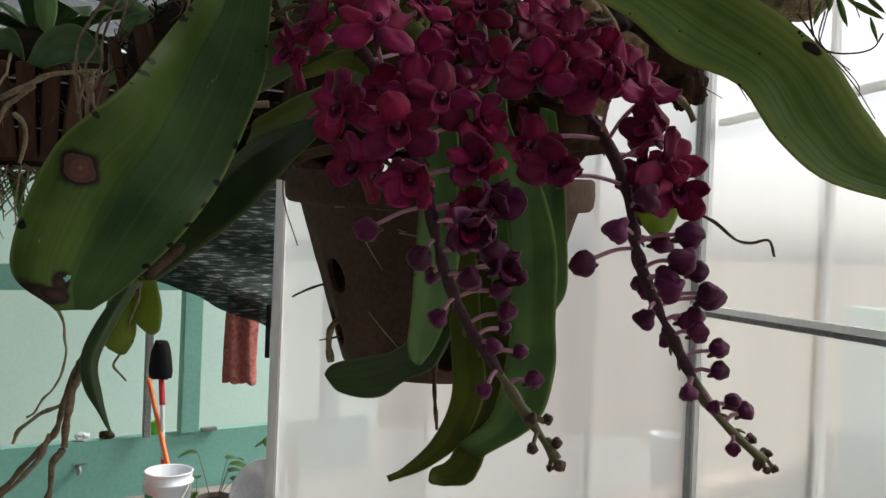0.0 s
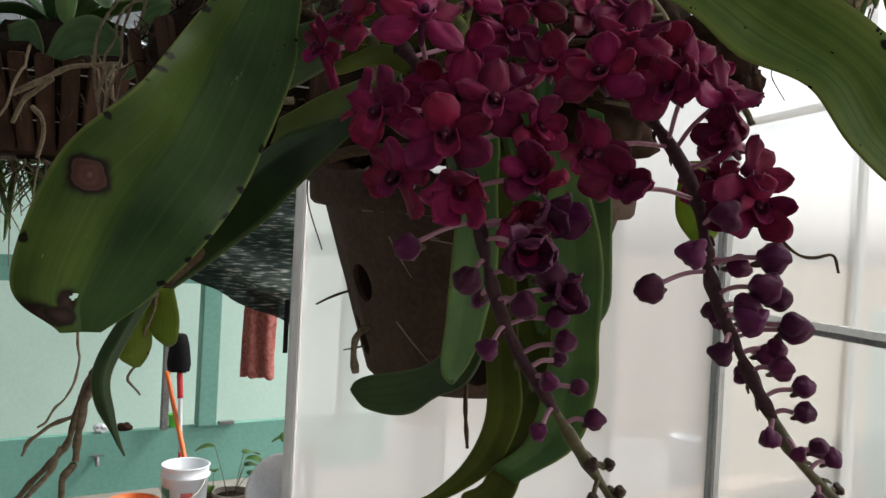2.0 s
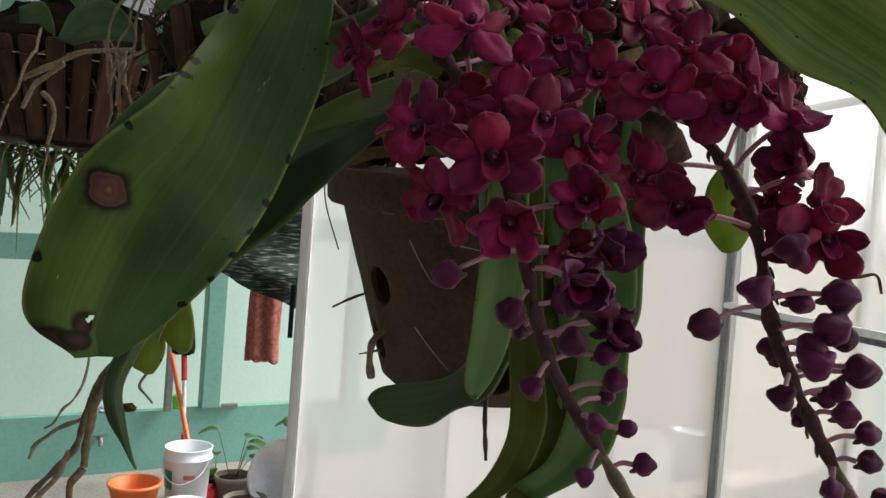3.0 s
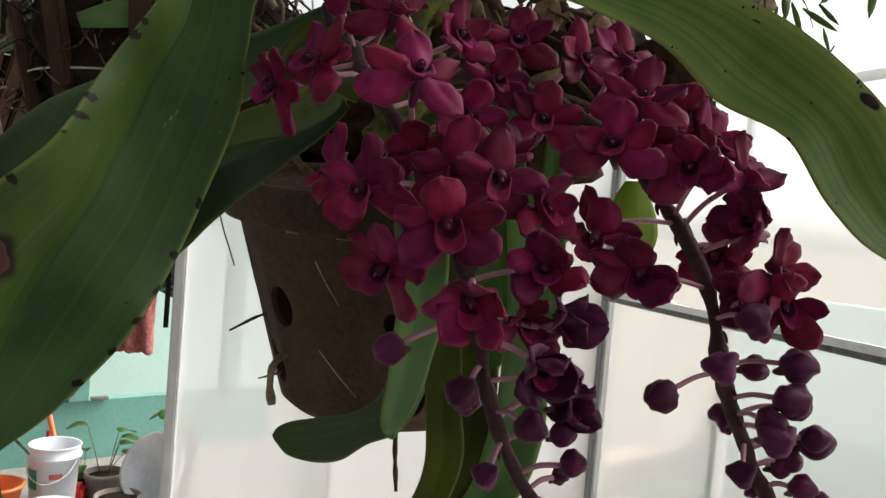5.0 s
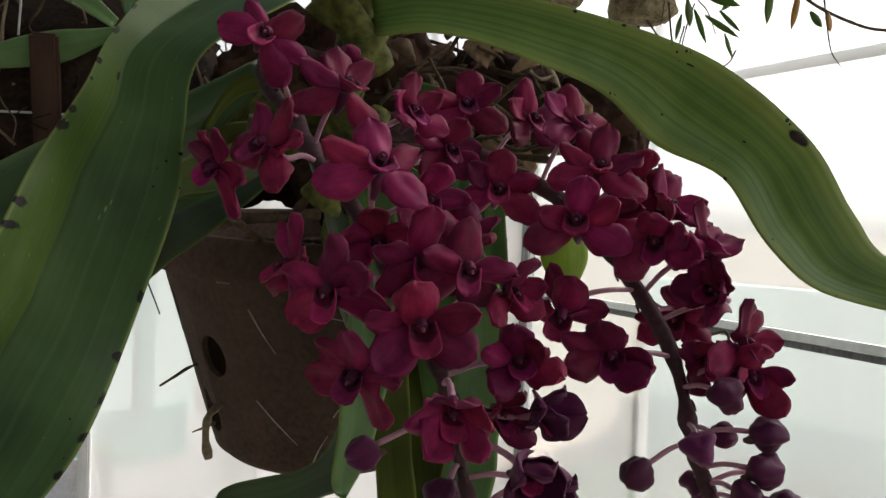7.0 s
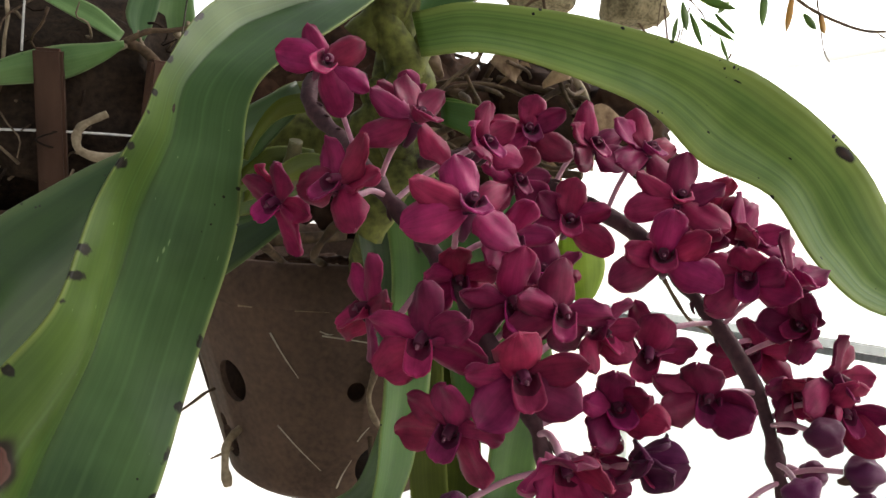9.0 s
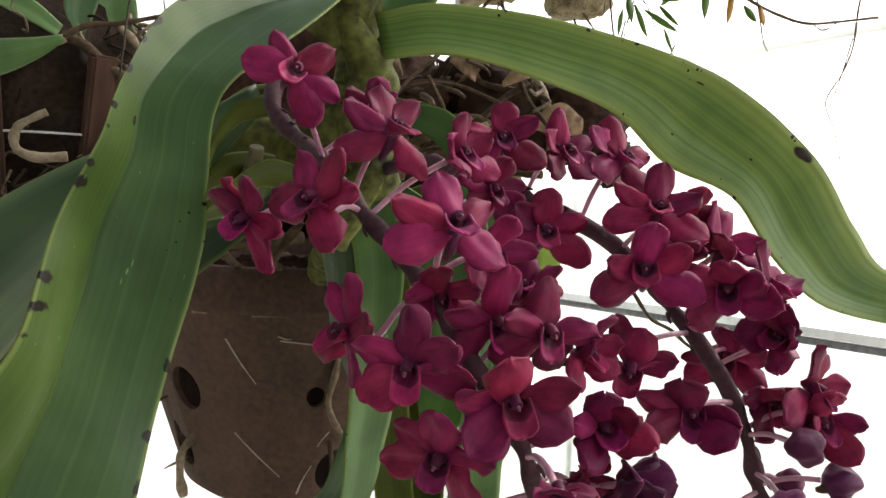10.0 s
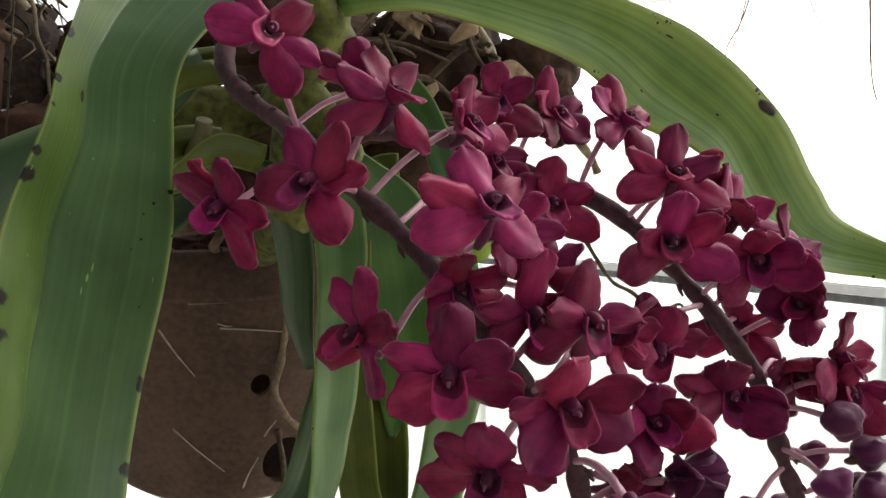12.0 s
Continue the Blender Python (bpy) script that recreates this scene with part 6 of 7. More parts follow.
part("root", tube([(-0.222, 0.74, 1.735), (-0.194, 0.74, 1.74), (-0.165, 0.74, 1.746), (-0.156, 0.74, 1.75)], 0.0023, 30, 8, 0.0018, 0.3), ROOT, near_orchid)
part("root", tube([(-0.54, 0.99, 1.704), (-0.513, 0.99, 1.718), (-0.494, 0.99, 1.728), (-0.474, 0.99, 1.738), (-0.446, 0.99, 1.742), (-0.413, 0.99, 1.745)], 0.0037, 30, 8, 0.0028, 0.3), ROOT, far_orchid)
part("root", tube([(-0.422, 0.98, 1.742), (-0.428, 0.98, 1.729), (-0.433, 0.98, 1.712), (-0.435, 0.98, 1.692)], 0.0024, 30, 8, 0.0019, 0.3), ROOT, far_orchid)
part("root", tube([(-0.419, 0.98, 1.742), (-0.42, 0.98, 1.726), (-0.418, 0.98, 1.703)], 0.0030, 30, 8, 0.0024, 0.3), ROOT, far_orchid)
part("root", tube([(-0.488, 0.98, 1.723), (-0.508, 0.98, 1.706), (-0.521, 0.98, 1.695), (-0.533, 0.98, 1.668)], 0.0030, 30, 8, 0.0024, 0.3), ROOT, far_orchid)
part("root", tube([(-0.506, 0.97, 1.687), (-0.494, 0.97, 1.675), (-0.491, 0.97, 1.655), (-0.497, 0.97, 1.628)], 0.0030, 30, 8, 0.0023, 0.3), ROOT, far_orchid)
part("root", tube([(-0.361, 1, 1.823), (-0.344, 1, 1.821), (-0.32, 1, 1.826)], 0.0031, 30, 8, 0.0024, 0.3), ROOT, far_orchid)
part("wire", tube([(-0.218, 0.72, 1.688), (-0.191, 0.72, 1.688), (-0.168, 0.72, 1.688)], 0.0016, 20, 6), WIRE, near_basket)
part("wire", tube([(-0.476, 1, 1.823), (-0.482, 1, 1.796), (-0.494, 1, 1.734)], 0.0011, 20, 6), WIRE, far_basket)
part("wire", tube([(-0.487, 1, 1.793), (-0.477, 1, 1.788), (-0.485, 1, 1.782), (-0.48, 1, 1.795), (-0.486, 1, 1.777)], 0.0016, 20, 6), WIRE, far_basket)
# seedlings and moss under the far basket
moss = tagged(empty("moss_clump"), "tangle of moss and seedlings hanging under the basket", "moss")
r = random.Random(21)
for k in range(190):
    p = Vector((-0.645 + r.uniform(-0.14, 0.11), 1.14 + r.uniform(-0.08, 0.08), 1.635))
    if k % 3:
        q = p + Vector((r.uniform(-0.05, 0.05), r.uniform(-0.05, 0.02), -r.uniform(0.01, 0.16) * r.random() ** 0.5))
        part("root", tube([p, (p + q) / 2 + Vector((r.uniform(-0.02, 0.02), 0, r.uniform(-0.01, 0.01))), q], 0.0013, 12, 5, 0.0008, 0.2), r.choice((ROOT, MID_ROOT)), moss)
    else:
        l, rr = strap_leaf(p, p + Vector((r.uniform(-0.06, 0.06), r.uniform(-0.05, 0.0), -r.uniform(0.03, 0.12))), 0.012, 0.010)
        part("leaf", blade(l, rr, 0.2, 0.001, 10, 4), r.choice((PALE_LEAF, THIN_LEAF, MID_LEAF)), moss)


# ---- hanging plants on the bright side ----
def airy_plant(at, seed, n_leaf, n_root, label, spread=0.16):
    """Thin-leaved plant on a hanging log, with wiry roots that dangle."""
    at = Vector(at)
    ob = tagged(empty("hanging_orchid"), label, "orchid", "thin-leaved hanging orchids")
    r = random.Random(seed)
    bm = lathe([(0.001, -0.055), (0.050, -0.052), (0.062, -0.03), (0.058, 0.02), (0.064, 0.07), (0.056, 0.16), (0.001, 0.17)], 40, at)
    bmesh.ops.subdivide_edges(bm, edges=bm.edges, cuts=2, use_grid_fill=True)
    for v in bm.verts:
        v.co += Vector((noise.noise(v.co * 40), noise.noise(v.co * 40 + Vector((9, 0, 0))), noise.noise(v.co * 60))) * 0.008
    part("log", bm, LOG, ob, "mossy tan log slice")
    part("hanger_wire", tube([at + Vector((0, 0, 0.09)), at + Vector((0.002, 0, 0.3)), Vector((at.x, at.y, 2.66))], 0.0009, 10, 6), DARK_WIRE, ob)
    for k in range(n_leaf):
        a = r.uniform(0, math.tau)
        q0 = at + Vector((0.03 * math.cos(a), 0.03 * math.sin(a), r.uniform(-0.03, 0.07)))
        q1 = q0 + Vector((math.cos(a) * spread * r.uniform(0.3, 0.8), math.sin(a) * spread * 0.5, r.uniform(-0.10, 0.03)))
        part("twig", tube([q0, (q0 + q1) / 2 + Vector((0, 0, 0.015)), q1], 0.0016, 10, 5, 0.0010, 0.2), DARK_ROOT, ob)
        for _ in range(2):
            l, rr = strap_leaf(q1, q1 + Vector((r.uniform(-0.03, 0.05), r.uniform(-0.03, 0.03), -r.uniform(0.03, 0.075))), 0.006, 0.013)
            part("leaf", blade(l, rr, 0.2, 0.001, 12, 4), r.choice((GREEN_LEAF, GREEN_LEAF, YELLOW_LEAF)), ob)
    for k in range(n_root):
        a = r.uniform(0, math.tau)
        p = at + Vector((0.03 * math.cos(a), 0.03 * math.sin(a), -0.03))
        pts = [p]
        for _ in range(5):
            pts.append(pts[-1] + Vector((r.uniform(-0.03, 0.05), r.uniform(-0.02, 0.02), -r.uniform(0.02, 0.055))))
        part("root", tube(pts, 0.0022, 30, 6, 0.0008, 0.2), DARK_ROOT, ob)
    return ob


airy_plant((0.63, 1.49, 2.045), 3, 0, 2, "bare mossy tan log hung by a wire")
airy_plant((0.45, 1.49, 2.057), 8, 0, 2, "bare mossy tan log hung by a wire")
twigs = tagged(empty("hanging_orchid"), "thin-leaved orchid of wiry twigs with a few yellowing leaves", "orchid")
part("hanger_wire", tube([(0.696, 1.200, 2.001), (0.696, 1.200, 2.66)], 0.0009, 6, 6), DARK_WIRE, twigs)
part("twig", tube([(0.737, 1.2, 1.987), (0.78, 1.2, 1.965), (0.834, 1.2, 1.948), (0.889, 1.2, 1.939), (0.956, 1.2, 1.947), (1.037, 1.2, 1.961)], 0.0026, 30, 6, 0.0022, 0.25), DARK_ROOT, twigs)
part("twig", tube([(0.9, 1.2, 1.94), (0.923, 1.2, 1.931), (0.951, 1.2, 1.944)], 0.0012, 30, 6, 0.001, 0.25), DARK_ROOT, twigs)
part("root", tube([(1.032, 1.2, 2.062), (0.998, 1.2, 1.985), (0.987, 1.2, 1.911), (0.966, 1.2, 1.864), (0.934, 1.2, 1.816), (0.953, 1.2, 1.771), (0.969, 1.2, 1.717)], 0.0019, 30, 6, 0.0009, 0.25), DARK_ROOT, twigs)
part("root", tube([(0.787, 1.2, 2.001), (0.8, 1.2, 1.932), (0.809, 1.2, 1.898), (0.828, 1.2, 1.876)], 0.0017, 30, 6, 0.0007, 0.25), DARK_ROOT, twigs)
part("twig", tube([(0.53, 1.2, 2.009), (0.574, 1.2, 1.959), (0.594, 1.2, 1.94), (0.609, 1.2, 1.908)], 0.0014, 30, 6, 0.0008, 0.25), DARK_ROOT, twigs)
part("twig", tube([(0.574, 1.2, 1.959), (0.531, 1.2, 1.968), (0.519, 1.2, 1.913)], 0.0011, 30, 6, 0.0007, 0.25), DARK_ROOT, twigs)
part("twig", tube([(0.645, 1.2, 2.029), (0.696, 1.2, 2.001), (0.737, 1.2, 1.987)], 0.0022, 30, 6, 0.0026, 0.25), DARK_ROOT, twigs)
part("root", tube([(0.985, 1.2, 1.922), (0.966, 1.2, 1.865), (0.943, 1.2, 1.809)], 0.0014, 30, 6, 0.0009, 0.25), DARK_ROOT, twigs)
part("root", tube([(1.119, 1.2, 1.931), (1.156, 1.2, 1.874), (1.186, 1.2, 1.846)], 0.0014, 30, 6, 0.0007, 0.25), DARK_ROOT, twigs)
part("root", tube([(1.288, 1.2, 1.942), (1.294, 1.2, 1.819), (1.302, 1.2, 1.768), (1.314, 1.2, 1.739)], 0.002, 30, 6, 0.0012, 0.25), DARK_ROOT, twigs)
part("root", tube([(0.53, 1.2, 1.948), (0.541, 1.2, 1.882), (0.563, 1.2, 1.858), (0.601, 1.2, 1.856), (0.63, 1.2, 1.865), (0.644, 1.2, 1.887)], 0.0017, 30, 6, 0.0012, 0.25), DARK_ROOT, twigs)
part("root", tube([(0.557, 1.2, 1.916), (0.55, 1.2, 1.874), (0.576, 1.2, 1.846), (0.598, 1.2, 1.831)], 0.0013, 30, 6, 0.0008, 0.25), DARK_ROOT, twigs)
part("root", tube([(0.572, 1.2, 1.95), (0.561, 1.2, 1.916), (0.55, 1.2, 1.866)], 0.0014, 30, 6, 0.0008, 0.25), DARK_ROOT, twigs)
part("leaf", blade([(0.745, 1.2, 1.989), (0.73, 1.19, 1.96), (0.72, 1.18, 1.936), (0.714, 1.17, 1.917)],
           [(0.75, 1.2, 1.988), (0.742, 1.19, 1.96), (0.73, 1.18, 1.935), (0.715, 1.17, 1.917)], 0.2, 0.001, 14, 4), RUST_LEAF, twigs)
part("leaf", blade([(0.696, 1.2, 1.988), (0.683, 1.19, 1.962), (0.676, 1.18, 1.939), (0.673, 1.17, 1.922)],
           [(0.701, 1.2, 1.988), (0.697, 1.19, 1.962), (0.687, 1.18, 1.939), (0.674, 1.17, 1.922)], 0.2, 0.001, 14, 4), THIN_LEAF, twigs)
part("leaf", blade([(0.766, 1.2, 1.954), (0.764, 1.19, 1.94), (0.765, 1.18, 1.93), (0.767, 1.17, 1.925)],
           [(0.77, 1.2, 1.957), (0.775, 1.19, 1.948), (0.774, 1.18, 1.937), (0.768, 1.17, 1.925)], 0.2, 0.001, 14, 4), THIN_LEAF, twigs)
part("leaf", blade([(0.797, 1.2, 1.958), (0.789, 1.19, 1.942), (0.784, 1.18, 1.929), (0.782, 1.17, 1.919)],
           [(0.801, 1.2, 1.959), (0.799, 1.19, 1.944), (0.793, 1.18, 1.931), (0.782, 1.17, 1.919)], 0.2, 0.001, 14, 4), RUST_LEAF, twigs)
part("leaf", blade([(0.558, 1.2, 1.955), (0.551, 1.19, 1.935), (0.549, 1.18, 1.919), (0.549, 1.17, 1.907)],
           [(0.562, 1.2, 1.956), (0.564, 1.19, 1.938), (0.559, 1.18, 1.921), (0.55, 1.17, 1.907)], 0.2, 0.001, 14, 4), THIN_LEAF, twigs)
part("leaf", blade([(0.586, 1.2, 1.961), (0.603, 1.19, 1.95), (0.619, 1.18, 1.945), (0.629, 1.17, 1.944)],
           [(0.587, 1.2, 1.965), (0.607, 1.19, 1.963), (0.622, 1.18, 1.955), (0.629, 1.17, 1.945)], 0.2, 0.001, 14, 4), THIN_LEAF, twigs)
part("leaf", blade([(0.636, 1.2, 1.964), (0.619, 1.19, 1.955), (0.607, 1.18, 1.945), (0.598, 1.17, 1.936)],
           [(0.638, 1.2, 1.962), (0.626, 1.19, 1.95), (0.613, 1.18, 1.941), (0.599, 1.17, 1.935)], 0.2, 0.001, 14, 4), THIN_LEAF, twigs)
part("leaf", blade([(0.571, 1.2, 1.941), (0.571, 1.19, 1.918), (0.573, 1.18, 1.899), (0.576, 1.17, 1.886)],
           [(0.574, 1.2, 1.942), (0.58, 1.19, 1.922), (0.58, 1.18, 1.902), (0.577, 1.17, 1.886)], 0.2, 0.001, 14, 4), THIN_LEAF, twigs)
part("leaf", blade([(0.589, 1.2, 1.933), (0.604, 1.19, 1.916), (0.619, 1.18, 1.905), (0.629, 1.17, 1.898)],
           [(0.59, 1.2, 1.936), (0.609, 1.19, 1.925), (0.622, 1.18, 1.912), (0.629, 1.17, 1.899)], 0.2, 0.001, 14, 4), THIN_LEAF, twigs)
part("leaf", blade([(0.551, 1.2, 1.933), (0.539, 1.19, 1.916), (0.532, 1.18, 1.899), (0.527, 1.17, 1.886)],
           [(0.553, 1.2, 1.932), (0.547, 1.19, 1.913), (0.538, 1.18, 1.898), (0.528, 1.17, 1.886)], 0.2, 0.001, 14, 4), THIN_LEAF, twigs)
part("leaf", blade([(0.613, 1.2, 1.942), (0.619, 1.19, 1.926), (0.626, 1.18, 1.914), (0.631, 1.17, 1.907)],
           [(0.615, 1.2, 1.945), (0.625, 1.19, 1.932), (0.63, 1.18, 1.919), (0.631, 1.17, 1.907)], 0.2, 0.001, 14, 4), THIN_LEAF, twigs)
part("leaf", blade([(0.623, 1.2, 1.91), (0.62, 1.19, 1.892), (0.62, 1.18, 1.877), (0.62, 1.17, 1.866)],
           [(0.625, 1.2, 1.911), (0.627, 1.19, 1.894), (0.625, 1.18, 1.878), (0.621, 1.17, 1.866)], 0.2, 0.001, 14, 4), THIN_LEAF, twigs)

# ---- by the green wall ----
net = tagged(empty("shade_net"), "folded black-green shade net draped from a line", "net")
bm = bmesh.new()
grid = []
for j in range(37):
    row = []
    for i in range(41):
        s, z = i / 40, j / 36
        x = -1.75 + 0.95 * s
        low = 1.31 - 0.27 * max(0, s - 0.28) / 0.72
        zz = low + (2.45 - low) * z
        y = 4.42 + 0.10 * math.sin(z * 30 + 2 * noise.noise(Vector((x * 3, z * 4, 1)))) * (1 - z) + 0.05 * noise.noise(Vector((x * 6, z * 12, 5)))
        row.append(bm.verts.new((x, y, zz + 0.012 * noise.noise(Vector((x * 9, 0, 2))))))
    grid.append(row)
for j in range(36):
    for i in range(40):
        bm.faces.new((grid[j][i], grid[j][i + 1], grid[j + 1][i + 1], grid[j + 1][i]))
part("drape", smooth(bm), NET, net)
part("strap", box((-0.885, 4.36, 0.92), (-0.86, 4.37, 1.20), 0.002), BLACK, net, "black strap end")
part("line", tube([(-2.4, 4.45, 2.46), (-1.3, 4.44, 2.44), (-0.60, 3.21, 2.47)], 0.004, 12, 6), BLACK, net)

towel = tagged(empty("hanging_cloth"), "worn red and pink cloth hanging by the sill", "cloth")
bm = bmesh.new()
grid = []
for j in range(25):
    row = []
    for i in range(17):
        s, z = i / 16, j / 24
        x = -1.190 + 0.190 * s + 0.016 * z - 0.01 * math.sin(z * 3)
        zz = 1.22 - 0.50 * (1 - z) + 0.015 * noise.noise(Vector((s * 6, 0, 4))) * (1 - z)
        row.append(bm.verts.new((x, 4.70 + 0.022 * math.sin(s * 13 + z * 2) + 0.012 * noise.noise(Vector((s * 5, z * 6, 0))), zz)))
    grid.append(row)
for j in range(24):
    for i in range(16):
        bm.faces.new((grid[j][i], grid[j][i + 1], grid[j + 1][i + 1], grid[j + 1][i]))
cl = part("fabric", smooth(bm), CLOTH, towel)
th = cl.modifiers.new("thickness", "SOLIDIFY")
th.thickness = 0.004
part("line", tube([(-1.45, 4.70, 1.30), (-1.1, 4.70, 1.215), (-0.80, 4.70, 1.30)], 0.003, 10, 6), WIRE, towel)

mop = tagged(empty("mop"), "upturned mop with a black head and a red and silver handle", "mop")
part("handle", tube([(-1.400, 4.42, 0.005), (-1.445, 4.50, 0.36), (-1.49, 4.58, 0.70)], 0.011, 10, 10), ALU, mop, "silver tube handle")
part("grip", tube([(-1.478, 4.56, 0.61), (-1.497, 4.585, 0.75)], 0.016, 6, 10), RED, mop, "red plastic sleeve")
part("grip", tube([(-1.415, 4.44, 0.10), (-1.44, 4.49, 0.33)], 0.013, 6, 10), RED, mop, "red plastic sleeve")
bm = lathe([(0.001, 0.0), (0.055, 0.01), (0.062, 0.05), (0.052, 0.15), (0.040, 0.20), (0.030, 0.215), (0.001, 0.218)], 24, (-1.505, 4.59, 0.745))
for v in bm.verts:
    v.co += Vector((noise.noise(v.co * 60), noise.noise(v.co * 60 + Vector((4, 0, 0))), noise.noise(v.co * 60 + Vector((0, 7, 0))))) * 0.010
part("head", bm, BLACK, mop, "black bristly head")

broom = tagged(empty("broom"), "orange broom handle leaning on the wall", "broom")
part("handle", tube([(-1.31, 4.35, 0.10), (-1.45, 4.50, 0.42), (-1.595, 4.66, 0.735)], 0.0135, 10, 10), ORANGE, broom)
part("head", box((-1.36, 4.28, 0.005), (-1.20, 4.38, 0.115), 0.02), RED, broom)

bucket = tagged(empty("paint_bucket", (-1.31, 4.18, 0)), "white plastic bucket with a printed green and red label", "bucket")
part("body", lathe([(0.001, 0.0), (0.095, 0.0), (0.098, 0.01), (0.113, 0.30), (0.122, 0.302), (0.122, 0.312), (0.114, 0.314), (0.116, 0.352), (0.121, 0.357), (0.116, 0.361), (0.110, 0.355), (0.094, 0.012), (0.001, 0.010)], 48),
     WHITE_PLASTIC, bucket)
bm = lathe([(0.1085, 0.16), (0.1135, 0.255)], 48, close=False)
bmesh.ops.delete(bm, geom=[f for f in bm.faces if not (f.calc_center_median().y < 0 and -0.10 < f.calc_center_median().x < -0.045)], context="FACES")
part("label_patch", bm, GREEN_LABEL, bucket, "green printed patch")
bm = lathe([(0.1115, 0.215), (0.1130, 0.240)], 48, close=False)
bmesh.ops.delete(bm, geom=[f for f in bm.faces if not (f.calc_center_median().y < 0 and 0.01 < f.calc_center_median().x < 0.07)], context="FACES")
part("label_bar", bm, RED_LABEL, bucket, "red printed bar")
part("handle", tube([(-0.121, 0, 0.33), (-0.09, -0.09, 0.24), (0, -0.135, 0.20), (0.09, -0.09, 0.24), (0.121, 0, 0.33)], 0.003, 24, 6), WIRE, bucket)

tub = tagged(empty("orange_tub", (-1.50, 3.98, 0)), "orange plastic tub on the floor", "tub")
part("body", lathe([(0.001, 0), (0.085, 0), (0.115, 0.205), (0.128, 0.210), (0.128, 0.222), (0.112, 0.222), (0.083, 0.008), (0.001, 0.008)], 40), ORANGE, tub)
tub2 = tagged(empty("grey_tub", (-1.22, 3.86, 0)), "pale grey plastic tub on the floor", "tub")
part("body", lathe([(0.001, 0), (0.075, 0), (0.105, 0.165), (0.116, 0.170), (0.114, 0.180), (0.102, 0.178), (0.073, 0.008), (0.001, 0.008)], 40), WHITE_PLASTIC, tub2)

basin = tagged(empty("metal_basin"), "round grey metal basin leaning on its rim", "basin")
bm = lathe([(0.001, 0.0), (0.11, 0.0), (0.135, 0.012), (0.165, 0.085), (0.178, 0.088), (0.178, 0.092), (0.163, 0.090), (0.131, 0.016), (0.001, 0.005)], 48)
bmesh.ops.transform(bm, matrix=pose(-0.83, 4.30, 0.205, 62, 0, -30), verts=bm.verts)
part("body", bm, BASIN, basin)


def potted(at, r, h, leaves, material, label, seed, size=0.07):
    ob = tagged(empty("potted_plant", at), label, "plant", "small potted plants by the green wall")
    part("pot", lathe([(0.001, 0), (r * 0.7, 0), (r * 0.95, h * 0.85), (r, h * 0.86), (r, h), (r * 0.9, h), (r * 0.66, 0.01), (0.001, 0.01)], 28), material, ob)
    part("soil", lathe([(0.001, h * 0.86), (r * 0.84, h * 0.85), (r * 0.5, h * 0.90), (0.001, h * 0.92)], 20), COIR, ob)
    rr = random.Random(seed)
    for k in range(leaves):
        a = rr.uniform(0, math.tau)
        b = Vector((math.cos(a) * r * 0.2, math.sin(a) * r * 0.2, h * 0.9))
        c = b + Vector((math.cos(a) * size * rr.uniform(0.4, 1.2), math.sin(a) * size * rr.uniform(0.4, 1.2), size * rr.uniform(0.6, 2.6)))
        part("stalk", tube([b, (b + c) / 2 + Vector((0, 0, 0.01)), c], 0.0025, 8, 6, 0.0018), STEM_GREEN, ob)
        l, r2 = strap_leaf(c, c + Vector((math.cos(a) * size, math.sin(a) * size, -0.03)), 0.02, size * 1.0)
        part("leaf", blade(l, r2, 0.2, 0.001, 10, 6), GREEN_LEAF, ob)
    return ob


potted((-1.13, 4.40, 0), 0.10, 0.16, 5, GREY_POT, "green seedling in a grey clay pot", 31, 0.10)
potted((-1.00, 4.15, 0), 0.11, 0.13, 0, GREY_POT, "grey clay pot full of dark potting mix", 33)
potted((-1.25, 4.48, 0), 0.07, 0.11, 4, BLACK, "small plant in a black nursery pot", 35, 0.06)
potted((-0.80, 4.55, 0.0), 0.10, 0.30, 7, GREY_POT, "leafy plant in a tall grey pot", 37, 0.09)

cup = tagged(empty("lime_cup"), "lime green plastic cup on the sill", "cup")
cup.matrix_world = WALL @ pose(0.158, 0.03, 0.351)
part("body", lathe([(0.001, 0), (0.026, 0), (0.034, 0.075), (0.036, 0.078), (0.032, 0.076), (0.024, 0.004), (0.001, 0.004)], 24), LIME, cup)
for x, name, m, lab in ((-0.12, "dark_stone", BARK, "dark stone lying on the sill"), (-0.25, "white_stone", WHITE_PLASTIC, "pale lump lying on the sill")):
    ob = part(name, lump((0, 0, 0.022), 0.03, x * 7, (1.3, 1, 0.85)), m)
    ob.matrix_world = WALL @ pose(x, 0.03, 0.350)
    tagged(ob, lab, "stone")
tap = tagged(empty("wall_tap"), "small blue-grey tap on the teal parapet", "tap")
tap.matrix_world = WALL @ pose(-0.28, -0.036, 0.215)
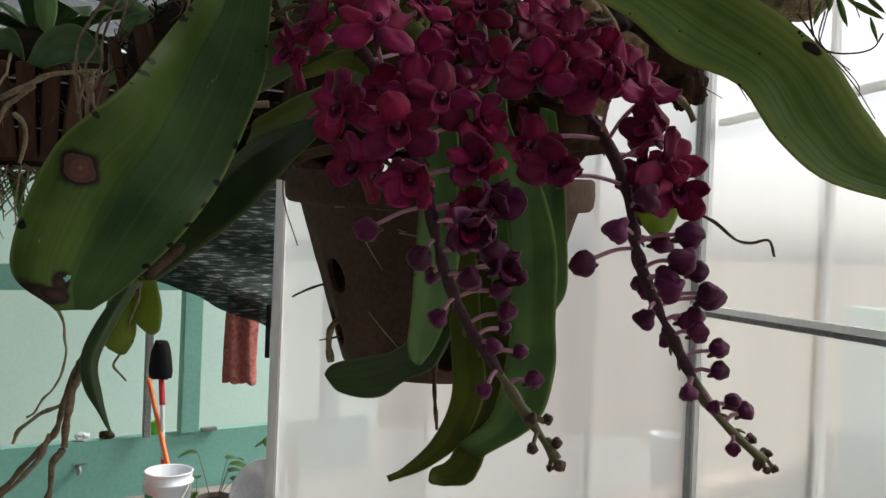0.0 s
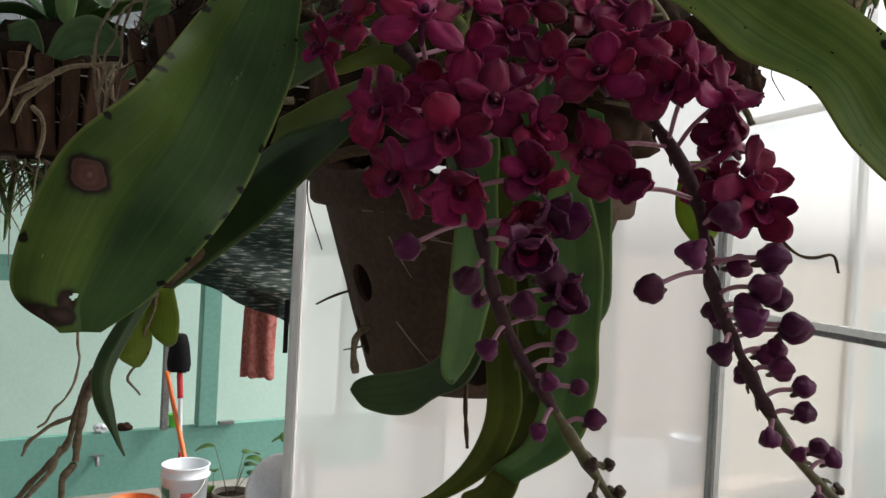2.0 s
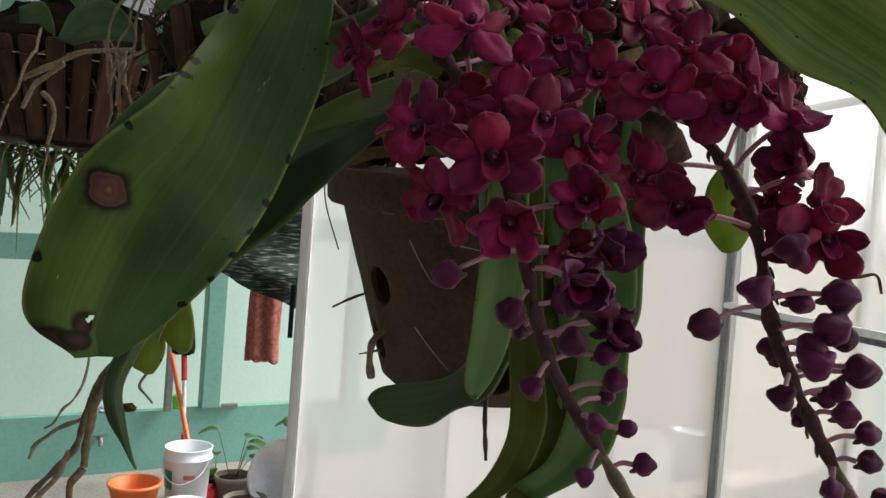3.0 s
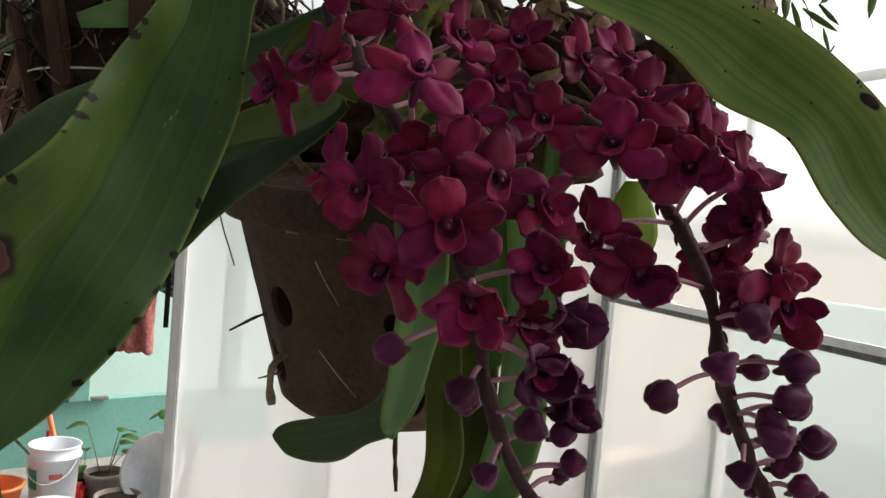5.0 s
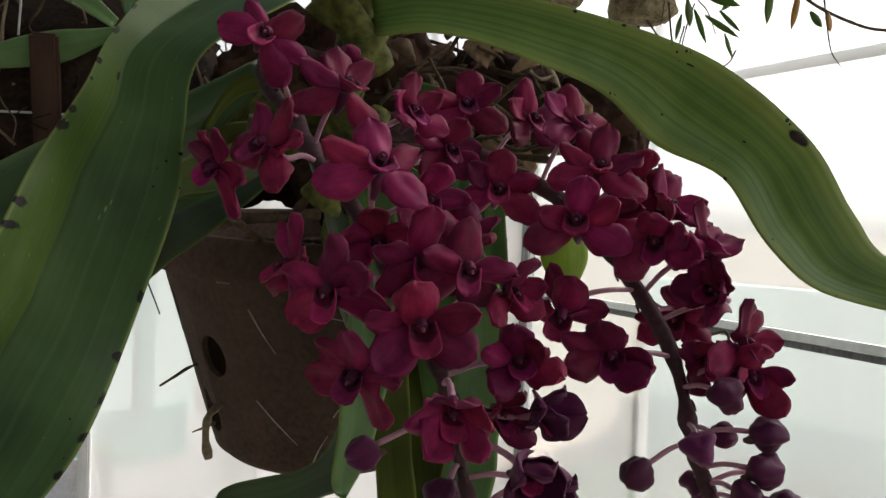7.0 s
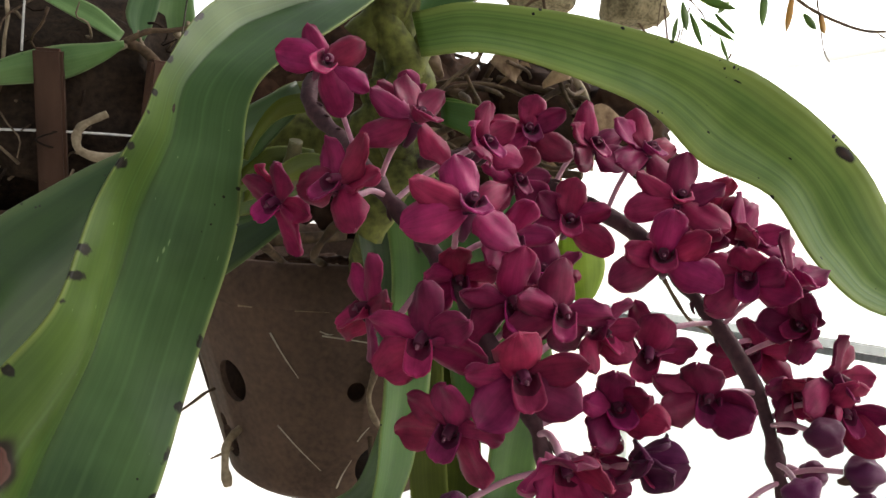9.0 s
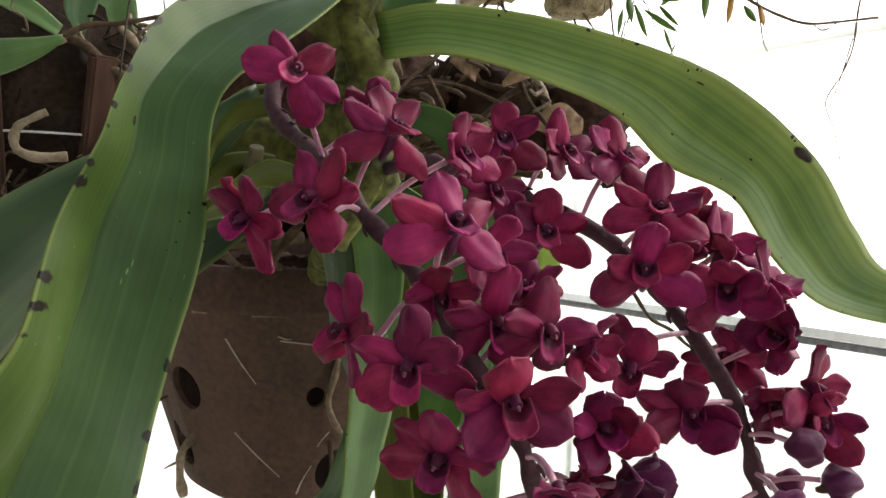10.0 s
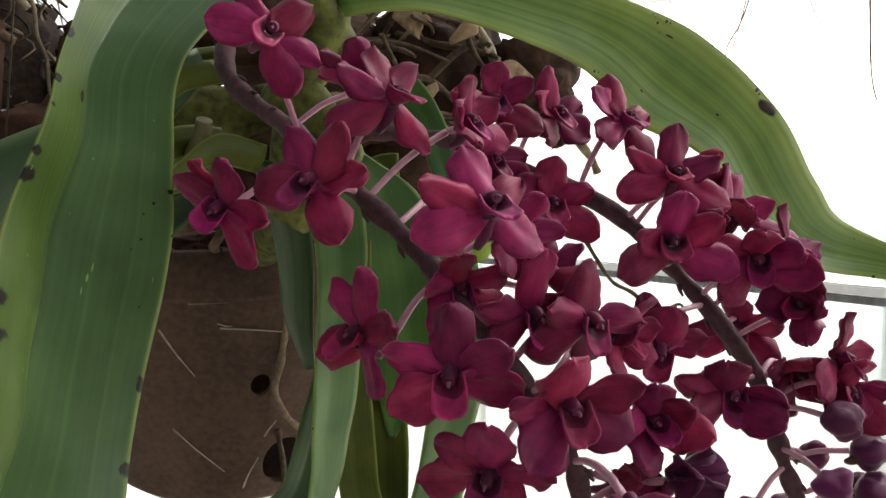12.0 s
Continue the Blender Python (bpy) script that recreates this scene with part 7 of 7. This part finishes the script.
part("body", tube([(0, 0.036, 0), (0, -0.02, 0), (0, -0.035, -0.035)], 0.012, 10, 10), STEEL, tap)
part("handle", box((-0.04, -0.01, 0.014), (0.04, 0.01, 0.022), 0.003), STEEL, tap)

pail = tagged(empty("white_pail", (1.38, 5.0 - 0.2, 0.0)), "white pail standing outside the film wall", "bucket")
part("body", lathe([(0.001, 0), (0.065, 0), (0.082, 0.48), (0.088, 0.485), (0.088, 0.50), (0.078, 0.50), (0.06, 0.01), (0.001, 0.01)], 32), WHITE_PLASTIC, pail)
pier = tagged(empty("block_pier", (2.50, 5.20, 0)), "pale block pier outside the film wall", "pier")
part("shaft", box((-0.10, -0.10, 0), (0.10, 0.10, 0.29), 0.01), BLOCKS, pier)
part("cap", box((-0.06, -0.06, 0.293), (0.06, 0.06, 0.45), 0.01), BLOCKS, pier)

shrubs = tagged(empty("garden_plants"), "pale grey-green low plants outside the film", "plants", kind="stuff")
bm = bmesh.new()
r = random.Random(77)
for k in range(1500):
    p = Vector((r.uniform(1.4, 3.3), r.uniform(3.4, 5.0), r.uniform(0.0, 0.16)))
    if (p.y - 4.13) * 0.81 - (p.x - 0.98) * 0.59 > -0.12:  # up to the block wall
        continue
    a, ln = r.uniform(0, math.tau), r.uniform(0.05, 0.13)
    d = Vector((math.cos(a), math.sin(a), r.uniform(0.2, 1.0))) * ln
    s = Vector((-math.sin(a), math.cos(a), 0)) * 0.016
    vs = [bm.verts.new(q) for q in (p, p + d * 0.5 + s, p + d, p + d * 0.5 - s)]
    bm.faces.new(vs)
part("leaves", bm, GREEN_LEAF, shrubs)

# blocks of the low outside wall
block_me = None
for row in range(3):
    for k in range(12 - row % 2):
        if block_me is None:
            ob = part("block", box((0.004, -0.004, 0.004), (0.146, 0.10, 0.081), 0.010), BLOCKS, blocks)
            block_me = ob.data
        else:
            ob = under("block", block_me, blocks, Matrix.Identity(4))
        ob.location = (0.15 * k + (0.075 if row % 2 else 0), 0.004 * math.sin(5.1 * k + row), 0.085 * row)
